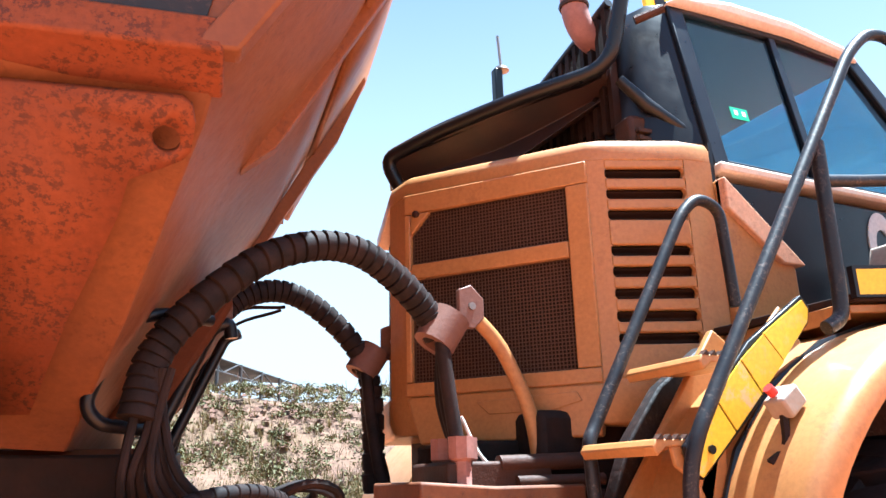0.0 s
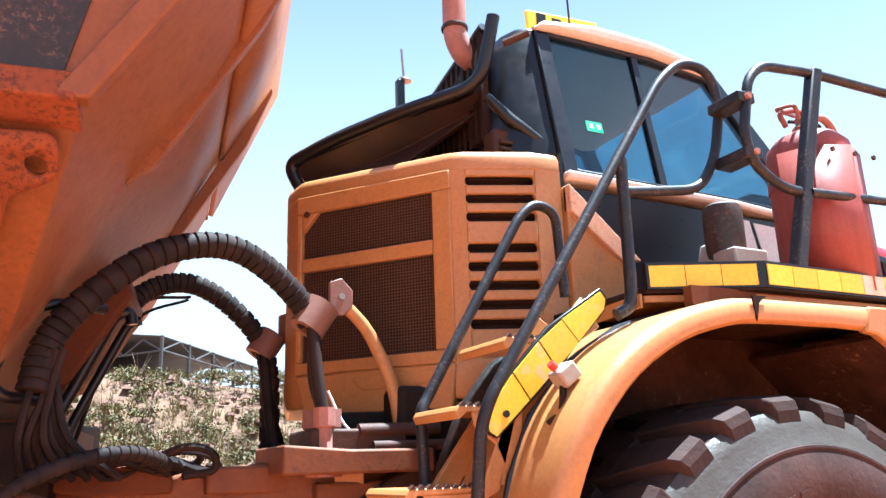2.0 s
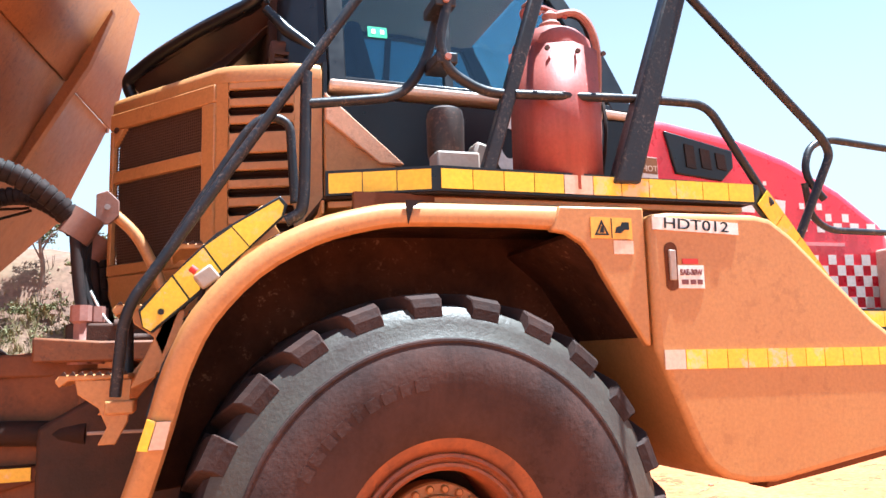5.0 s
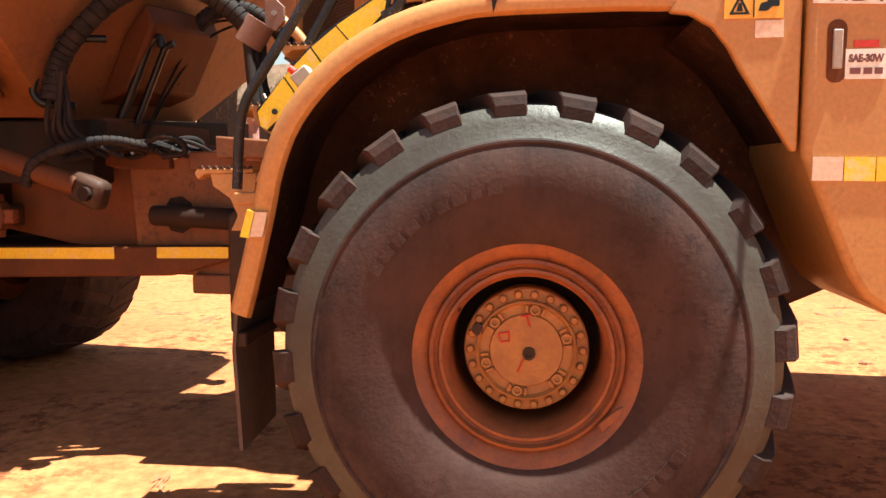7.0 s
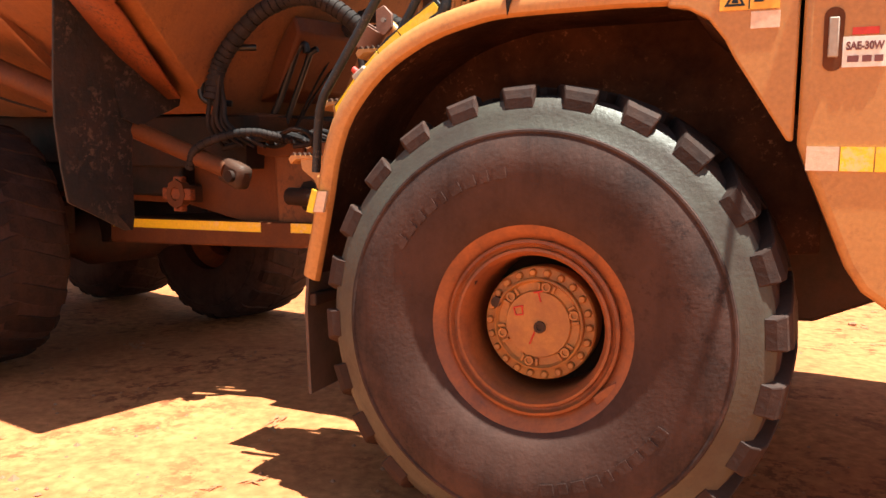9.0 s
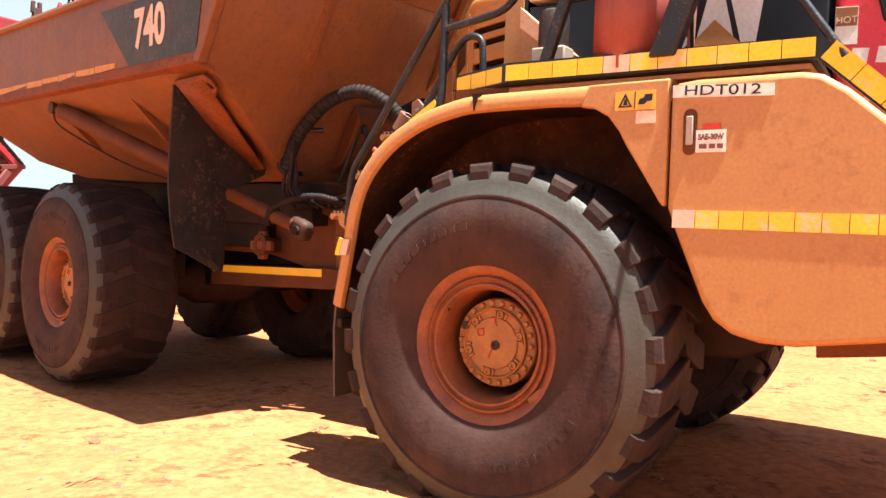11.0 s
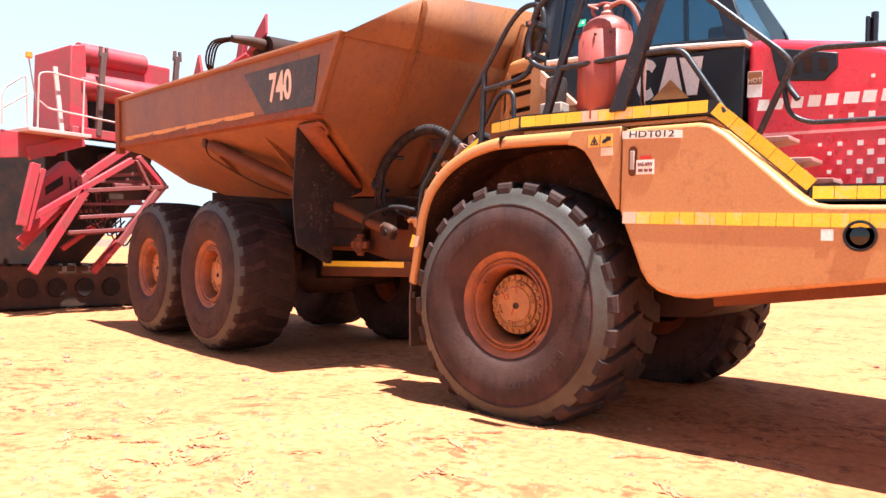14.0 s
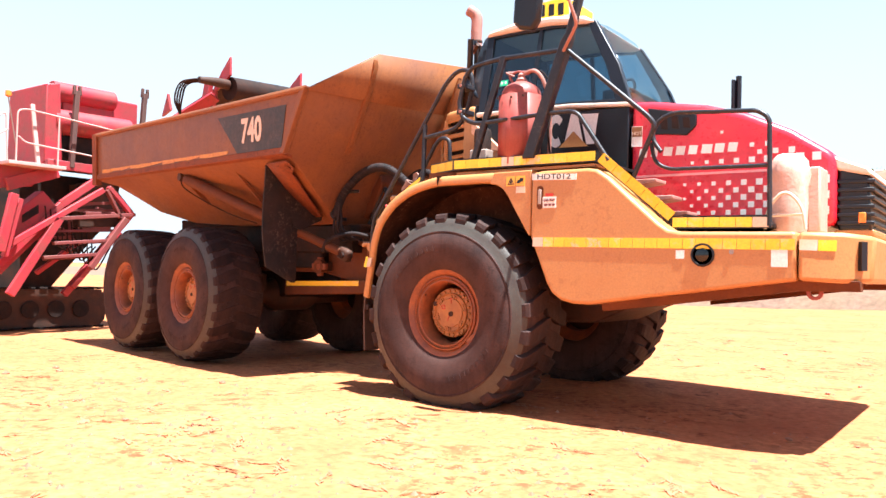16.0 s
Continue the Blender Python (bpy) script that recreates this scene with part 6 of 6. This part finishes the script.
beam("white_post", P(-0.35, 3.0, -9.85), P(-0.5, 4.1, -9.95), 0.07, 0.05, RAILW)
lamp_pole = part("work_lamp", tube([P(-0.75, 3.3, -9.95), P(-0.92, 4.15, -9.95)], 0.012, 6), STEEL, plant, "work lamp on a thin pole")
part("lamp_head", lathe([(0.03, 4.14), (0.055, 4.16), (0.05, 4.24), (0.02, 4.25)], 12, c=P(-0.92, 0, -9.95), axis="z"), AMBER, lamp_pole)
# folded conveyor and chassis
RED_DULL = mat("dusty_dark_red_steel", (0.17, 0.03, 0.03), 0.6, dust=(0.16, 0.06, 0.04), dust_amt=0.6, bump=0.1)
for name, a, b, w in (
        ("conveyor_beam", (0.9, -1.7, 0.71), (0.9, -0.89, 2.07), 0.15),
        ("conveyor_beam", (0.7, -1.82, 1.2), (0.7, -0.75, 2.35), 0.12),
        ("conveyor_beam", (0.7, -0.75, 2.35), (0.7, -0.05, 2.89), 0.14),
        ("conveyor_beam", (0.65, -1.79, 1.08), (0.65, -0.74, 2.2), 0.08),
        ("conveyor_beam", (1.0, -1.74, 2.44), (1.0, -1.93, 1.45), 0.14),
        ("conveyor_beam", (0.95, -1.61, 2.37), (0.95, -1.83, 1.37), 0.09),
        ("conveyor_beam", (0.1, -0.31, 0.67), (0.1, 1.04, 2.32), 0.13),
        ("conveyor_beam", (0.2, -0.21, 0.81), (0.2, 0.73, 1.93), 0.1),
        ("conveyor_beam", (0.3, -0.96, 1.08), (0.3, -0.15, 1.69), 0.08),
        ("cross_member", (0.4, -0.67, 1.64), (0.4, 0.33, 1.72), 0.07),
        ("cross_member", (0.3, -0.84, 1.35), (0.3, 0.25, 1.45), 0.08),
        ("cross_member", (0.15, 0.01, 2.25), (0.15, 1.09, 2.3), 0.07),
        ("cross_member", (0.2, -0.11, 1.94), (0.2, 0.52, 1.99), 0.06),
        ("cross_member", (0.5, -1.3, 1.68), (0.5, -0.41, 1.77), 0.06),
        ("cross_member", (0.1, 0.28, 2.38), (0.1, 0.91, 2.23), 0.05),
        ("cross_member", (0.5, -0.47, 2.13), (0.5, -0.4, 1.41), 0.04),
        ("cross_member", (0.45, -0.62, 1.94), (0.45, -0.24, 1.6), 0.04),
        ("conveyor_beam", (0.9, -1.716, 1.59), (0.9, -0.065, 2.669), 0.1),
        ("cross_member", (0.9, -0.896, 2.074), (0.9, 0.544, 2.244), 0.07),
        ("cross_member", (0.9, -0.975, 1.623), (0.9, 0.264, 1.746), 0.06),
        ("cross_member", (0.9, -1.156, 1.363), (0.9, -0.016, 1.464), 0.06),
        ("cross_member", (0.95, 0.396, 2.164), (0.95, -0.287, 1.191), 0.1),
        ("cross_member", (0.9, 0.006, 2.676), (0.9, 0.321, 2.159), 0.05),
        ("cross_member", (0.8, -0.474, 2.366), (0.8, 0.235, 2.46), 0.06),
        ("cross_member", (0.7, -0.65, 2.25), (0.7, 0.5, 2.33), 0.05),
        ("cross_member", (0.75, -0.9, 1.85), (0.75, 0.35, 1.93), 0.05),
        ("conveyor_beam", (0.8, 0.1, 2.75), (0.8, 0.62, 2.25), 0.08),
):
    beam(name, a, b, w, 0.1, RED_PLANT if name == "conveyor_beam" else RED_DULL, label="red conveyor beam" if name == "conveyor_beam" else "")
cowl = part("engine_cowl", prism([(-1.58, 2.13), (-1.09, 2.57), (-0.82, 2.3), (-1.6, 1.54)], 0.40, 0.70, "x"), RED_PLANT, plant, "red slotted engine cowl", bevel=0.02)
# Dark patch proud of the cowl paints the shade in its opening.
part("cowl_opening", prism([(-1.45, 2.1), (-1.17, 2.31), (-1.16, 2.16), (-1.44, 1.96)], 0.60, 0.71, "x"), DARK, cowl)
part("feed_hopper", prism([(-0.03, 2.83), (0.57, 2.99), (1.19, 2.36), (0.82, 2.03), (0.0, 1.98)], -0.40, 0.00, "x"), GRIME, plant, "dusty brown feed hopper", bevel=0.02)
part("machine_core", prism([(-2.3, 0.7), (-2.3, 3.0), (1.1, 3.0), (1.0, 2.3), (0.3, 1.5), (-0.5, 0.55)], -1.6, -0.4, "x"), DARK, plant, bevel=0.03)
trk = part("crawler_track", loft([[(x, -0.8 + 1.3 * max(-1, min(1, 1.35 * math.cos(t))) + 0.25 * math.cos(t), 0.40 + 0.36 * max(-1, min(1, 1.4 * math.sin(t)))) for t in (2 * math.pi * k / 24 for k in range(24))] for x in (-0.7, -0.2)]), GRIME, plant, "dusty steel crawler track")
for k in range(13):
    part("track_shoe", box((-0.45, -2.2 + 0.235 * k, 0.785), (0.56, 0.15, 0.04)), DARK, trk, bevel=0.006)
    part("track_shoe", box((-0.45, -2.2 + 0.235 * k, 0.03), (0.56, 0.15, 0.04)), DARK, trk, bevel=0.006)
for k in range(5):
    part("track_roller", tube([(-0.22, -1.8 + 0.5 * k, 0.38), (-0.16, -1.8 + 0.5 * k, 0.38)], 0.17, 18), DARK, trk, bevel=0.01)
for k in range(10):
    part("machine_hose", tube(curve([P(-0.2 + 0.1 * k, 2.3 - 0.05 * k, -9.85), P(-0.1 + 0.1 * k, 1.7 - 0.06 * k, -9.8), P(0.2 + 0.1 * k, 1.6, -9.9)], 5), 0.015, 6), DARK, plant)
# discharge conveyor over the dump body
for s in (0, 1):
    beam("boom_side", (0.2 + 0.0, 0.3 + 1.3 * s, 3.2), (2.75, 1.0 + 1.5 * s, 4.45), 0.22, 0.06, RED_PLANT)
drum = part("head_drum", tube([(2.9, 1.2, 4.62), (2.9, 2.75, 4.72)], 0.22, 24), DARK, plant, "black head drum with a belt")
part("belt", loft([[(2.9, 1.25, 4.85), (2.9, 2.7, 4.95), (2.9, 2.7, 4.92), (2.9, 1.25, 4.82)], [(0.2, 0.5, 3.45), (0.2, 1.7, 3.5), (0.2, 1.7, 3.47), (0.2, 0.5, 3.42)]]), DARK, plant)
part("drum_plate", prism([(2.55, 4.2), (2.6, 4.6), (3.0, 4.85), (2.98, 5.2), (2.75, 4.95), (2.45, 4.55)], 1.12, 1.17), RED_PLANT, plant, "red bearing plate", bevel=0.01)
part("drum_plate", prism([(2.6, 4.4), (2.8, 5.0), (3.1, 5.25), (3.1, 4.7)], 2.8, 2.85), RED_PLANT, plant, bevel=0.01)
part("belt_scraper", prism([(2.3, 4.3), (2.4, 4.75), (2.55, 4.7), (2.5, 4.3)], 1.0, 1.1), RED_PLANT, plant, bevel=0.01)
part("drive_motor", tube([(2.85, 0.55, 4.66), (2.9, 0.9, 4.68), (2.9, 1.15, 4.68)], [0.06, 0.085, 0.1], 14), GRIME, plant, "grimy hydraulic drive motor")
for k in range(4):
    part("drive_hose", tube(curve([(2.8, 0.6 + 0.08 * k, 4.7), (2.6, 0.35 + 0.05 * k, 4.6), (2.5, 0.3 + 0.05 * k, 4.3), (2.4, 0.5, 4.05)], 5), 0.016, 8), DARK, plant)
part("belt_plow", prism([(2.2, 4.0), (2.35, 4.4), (2.45, 4.1)], 0.25, 0.3), RED_PLANT, plant)


# ---- scrub, stones and the far shed ----
random.seed(21)
OLIVE = mat("olive_scrub_leaves", (0.085, 0.08, 0.02), 0.7, dust=(0.14, 0.108, 0.036), dust_amt=0.6, dust_scale=0.4, bump=0, grain=0.4, grain_scale=3)
STRAW = mat("dry_straw_grass", (0.18, 0.132, 0.05), 0.8, dust=(0.12, 0.105, 0.03), dust_amt=0.6, dust_scale=0.3, bump=0, grain=0.3, grain_scale=3)
TWIG = mat("grey_brown_twig", (0.14, 0.09, 0.065), 0.8, bump=0)


def bank_z(x, y):
    return float(np.interp(y - 34, [0, 2, 4, 6, 8, 10, 12, 14, 24], [-0.1, 0.5, 1.3, 2.5, 3.9, 5.7, 7.3, 8.0, 8.1])) * max(0.06, min(1.0, (x + 48) / 26))


def leaf_clump(bm, c, r, n, size, tall=0.8):
    for _ in range(n):
        d = Vector((random.gauss(0, 1), random.gauss(0, 1), abs(random.gauss(0, 1)) * tall))
        d = d.normalized() * r * random.uniform(0.35, 1.0)
        p = Vector(c) + Vector((d.x, d.y, d.z * tall))
        a = Vector((random.gauss(0, 1), random.gauss(0, 1), random.gauss(0, 1))).normalized() * size * random.uniform(0.6, 1.3)
        b = a.cross(Vector((random.gauss(0, 1), random.gauss(0, 1), random.gauss(0, 1)))).normalized() * size * 0.5
        bm.faces.new([bm.verts.new(q) for q in (p - a, p + b, p + a, p - b)])


def grass_tuft(bm, c, h, n):
    for _ in range(n):
        w = random.uniform(0, 6.28)
        lean = Vector((math.cos(w), math.sin(w), 0)) * h * random.uniform(0.15, 0.6)
        s = Vector((-math.sin(w), math.cos(w), 0)) * 0.02
        p = Vector(c) + lean * 0.3
        bm.faces.new([bm.verts.new(q) for q in (p - s, p + s, p + lean + Vector((0, 0, h * random.uniform(0.6, 1.1))))])


scrub, straw, twigs = bmesh.new(), bmesh.new(), bmesh.new()
for k in range(700):
    y = 34 + random.uniform(-3, 15)
    x = random.uniform(-45, 40)
    z = bank_z(x, y)
    if x < 1 and y < 38:
        continue
    if random.random() < (0.75 if y < 42 else 0.35):
        r = random.uniform(0.5, 1.25)
        leaf_clump(scrub, (x, y, z - 0.1), r, int(70 * r) + 30, 0.12)
        for _ in range(5):
            tip = Vector((x, y, z)) + Vector((random.gauss(0, 0.5), random.gauss(0, 0.5), 1.1)).normalized() * r * 1.25
            tube([(x, y, z - 0.1), tuple(tip)], [0.03, 0.008], 4, twigs)
for k in range(420):
    x, y = random.uniform(-12, 22), 34 + random.uniform(3, 15)
    r = random.uniform(0.35, 0.9)
    leaf_clump(scrub, (x, y, bank_z(x, y) - 0.1), r, int(80 * r) + 30, 0.1)
for k in range(9500):
    y = 34 + random.uniform(-5, 14) * random.random() ** 0.6
    x = random.uniform(-45, 40)
    if x < 1 and y < 38:
        continue
    grass_tuft(straw, (x, y, bank_z(x, y) - 0.05), random.uniform(0.35, 0.9), 12)
tagged(part("scrub_bushes", scrub, OLIVE), "grey-green scrub bushes over the stony bank", "scrub", kind="stuff")
tagged(part("dry_grass", straw, STRAW), "dry straw-coloured grass at the foot of the bank", "grass", kind="stuff")
tagged(part("scrub_twigs", twigs, TWIG), "bare twigs among the scrub bushes", "twigs", kind="stuff")


def gum_tree(x, y, h):
    z = bank_z(x, y)
    t = thing("gum_tree", "slim gum tree with a loose olive crown", "tree", (x, y, z), group="trees on the bank")
    part("trunk", tube(curve([(0, 0, -0.3), (0.1, 0.05, h * 0.3), (-0.1, 0, h * 0.6), (0.1, 0.1, h * 0.9)], 4), [0.16 - 0.009 * i for i in range(13)], 8), TWIG, t)
    crown = bmesh.new()
    for _ in range(16):
        a = random.uniform(0, 6.28)
        q = random.uniform(0.4, 1.0)
        c = (math.cos(a) * h * 0.26 * random.random(), math.sin(a) * h * 0.26 * random.random(), h * (0.35 + 0.6 * q))
        leaf_clump(crown, c, h * 0.11, 90, 0.11, 1.0)
    part("crown", crown, OLIVE, t)
    for _ in range(5):
        a = random.uniform(0, 6.28)
        part("limb", tube([(0, 0, h * random.uniform(0.3, 0.6)), (math.cos(a) * h * 0.2, math.sin(a) * h * 0.2, h * random.uniform(0.65, 0.9))], [0.06, 0.02], 6), TWIG, t)


for x, y, h in ((-5.5, 41, 5.5), (-3.2, 38, 4.2), (-8.5, 44, 5.0), (-1.0, 40, 3.6)):
    gum_tree(x, y, h)

# stones and clods
stone_mesh = []
for k in range(5):
    bm = bmesh.new()
    bmesh.ops.create_icosphere(bm, subdivisions=2, radius=1)
    for v in bm.verts:
        v.co *= 1 + 0.35 * noise.noise(v.co * 1.3 + Vector((k * 7, 0, 0)))
        v.co.z *= 0.6
    me = bpy.data.meshes.new("stone")
    bm.to_mesh(me)
    bm.free()
    me.materials.append(ROCK)
    stone_mesh.append(me)
for k in range(60):
    a, r = random.uniform(0, 6.28), random.uniform(1.5, 11)
    x, y = 1.5 + r * math.cos(a), -3.0 + r * math.sin(a) * 0.9
    st = new("stone", stone_mesh[k % 5])
    q = random.uniform(0.012, 0.045)
    st.matrix_basis = pose(x, y, ground_height(x, y) + q * 0.25, 0, 0, random.uniform(0, 360)) @ Matrix.Diagonal((q, q * random.uniform(0.7, 1.2), q, 1))
    tagged(st, "small red-brown stone lying on the earth", "stone", group="stones on the ground")
for x, y, q in ((4.6, 5.6, 0.16), (5.0, 6.1, 0.1), (3.9, 7.4, 0.12), (-2.9, 6.2, 0.13)):
    st = new("stone", stone_mesh[1])
    st.matrix_basis = pose(x, y, ground_height(x, y) + q * 0.3, 0, 0, 40 * x) @ Matrix.Diagonal((q, q, q, 1))
    tagged(st, "larger red-brown rock lying on the earth", "stone", group="stones on the ground")
clods = bmesh.new()
for k in range(4200):
    x, y = random.uniform(-9, 9), random.uniform(-8.5, 9)
    if random.random() < 0.6:
        x, y = random.gauss(1, 3.2), random.gauss(-4.0, 1.5)
    q = random.uniform(0.005, 0.012) if k % 9 else random.uniform(0.012, 0.026)
    z = ground_height(x, y)
    vs = [clods.verts.new((x + q * dx * random.uniform(0.7, 1.3), y + q * dy * random.uniform(0.7, 1.3), z + q * dz)) for dx, dy, dz in ((-1, -1, -0.3), (1, -1, -0.3), (1, 1, -0.3), (-1, 1, -0.3), (0, 0, 0.9))]
    for i in range(4):
        clods.faces.new((vs[i], vs[(i + 1) % 4], vs[4]))
stubble = bmesh.new()
for k in range(320):
    x, y = random.gauss(0.0, 4.5), random.choice((random.gauss(-4.0, 1.4), random.uniform(3, 9)))
    w, n = random.uniform(0, 3.14), random.randint(8, 22)
    for j in range(n):
        d = random.gauss(0, 0.09)
        px, py = x + math.cos(w) * d + random.gauss(0, 0.02), y + math.sin(w) * d + random.gauss(0, 0.02)
        z, a, r = ground_height(px, py) + 0.004, w + random.gauss(0, 0.5), random.uniform(0.02, 0.06)
        c, s = math.cos(a), math.sin(a)
        stubble.faces.new([stubble.verts.new(v) for v in ((px - c * r, py - s * r, z), (px + s * 0.008, py - c * 0.008, z + 0.006), (px + c * r, py + s * r, z + 0.012), (px - s * 0.008, py + c * 0.008, z + 0.004))])
tagged(part("ground_stubble", stubble, mat("red_dry_stubble", (0.3, 0.11, 0.05), 0.9, dust=(0.42, 0.22, 0.1), dust_amt=0.5, bump=0)), "trampled red-brown stubble on the earth", "stubble", kind="stuff")
tagged(part("earth_clods", clods, ROCK), "scattered crumbs of red earth and gravel", "gravel", kind="stuff")
rocks = bmesh.new()
for k in range(700):
    x = random.uniform(-40, 40)
    y = 34 + random.uniform(4, 15)
    q = random.uniform(0.07, 0.3)
    z = bank_z(x, y)
    vs = [rocks.verts.new((x + q * dx * random.uniform(0.6, 1.3), y + q * dy * random.uniform(0.6, 1.3), z + q * dz)) for dx, dy, dz in ((-1, -1, -0.3), (1, -1, -0.3), (1, 1, -0.3), (-1, 1, -0.3), (-0.4, -0.3, 0.7), (0.5, 0.2, 0.6))]
    for f in ((0, 1, 5, 4), (1, 2, 5), (2, 3, 4, 5), (3, 0, 4)):
        rocks.faces.new([vs[i] for i in f])
tagged(part("bank_rocks", rocks, mat("weathered_bank_rock", (0.12, 0.055, 0.036), 0.9, dust=(0.15, 0.09, 0.06), dust_amt=0.5, bump=0.4, bump_scale=6)), "broken red rocks on the upper bank", "rocks", kind="stuff")

# open shed on top of the bank
SHEET = mat("weathered_grey_sheeting", (0.04, 0.045, 0.05), 0.6, dust=(0.14, 0.10, 0.08), dust_amt=0.4, dust_scale=0.5, bump=0.2, bump_scale=2)
shed = thing("open_shed", "open steel shed with a grey sheet roof on the bank", "shed", (5.6, 58, 7.35))
A, B, C = Vector((0, 0, 0)), Vector((-9.0, 14, 0)), Vector((13, 19, 0))
D = B + C
roof = bmesh.new()
up = Vector((0, 0, 1))
vs = [roof.verts.new(p) for p in (A + up * 4.6, C + up * 4.6, D + up * 4.6, B + up * 4.6, (A + B) / 2 + up * 5.8, (C + D) / 2 + up * 5.8)]
roof.faces.new((vs[0], vs[1], vs[5], vs[4]))
roof.faces.new((vs[4], vs[5], vs[2], vs[3]))
part("roof", roof, SHEET, shed, solid=0.12)
for k in range(6):
    for p, q in ((A, C), (B, D)):
        b = p.lerp(q, k / 5)
        part("post", tube([b, b + up * 4.6], 0.14, 8), SHEET, shed)
for p, q in ((A, B), (C, D), (A, C)):
    for k in range(8):
        a, b = p.lerp(q, k / 8), p.lerp(q, (k + 1) / 8)
        part("truss_bar", tube([a + up * (4.5 if k % 2 else 3.5), b + up * (3.5 if k % 2 else 4.5)], 0.07, 6), SHEET, shed)
    part("truss_chord", tube([p + up * 3.5, q + up * 3.5], 0.08, 6), SHEET, shed)
part("back_wall", loft([[B + up * 0.2, D + up * 0.2, D + up * 4.4, B + up * 4.4], [B + Vector((0, 0.1, 0.2)), D + Vector((0, 0.1, 0.2)), D + Vector((0, 0.1, 4.4)), B + Vector((0, 0.1, 4.4))]]), SHEET, shed)
for k in range(5):
    c = A + Vector((-3 - 2.6 * k, 1.0 + 3.0 * k, 0.5))
    part("stored_crate", box(c, (1.6, 1.2, 1.0), Matrix.Rotation(0.5 * k, 4, 'Z')), (GREY, CREAM, SHEET)[k % 3], shed, bevel=0.03)
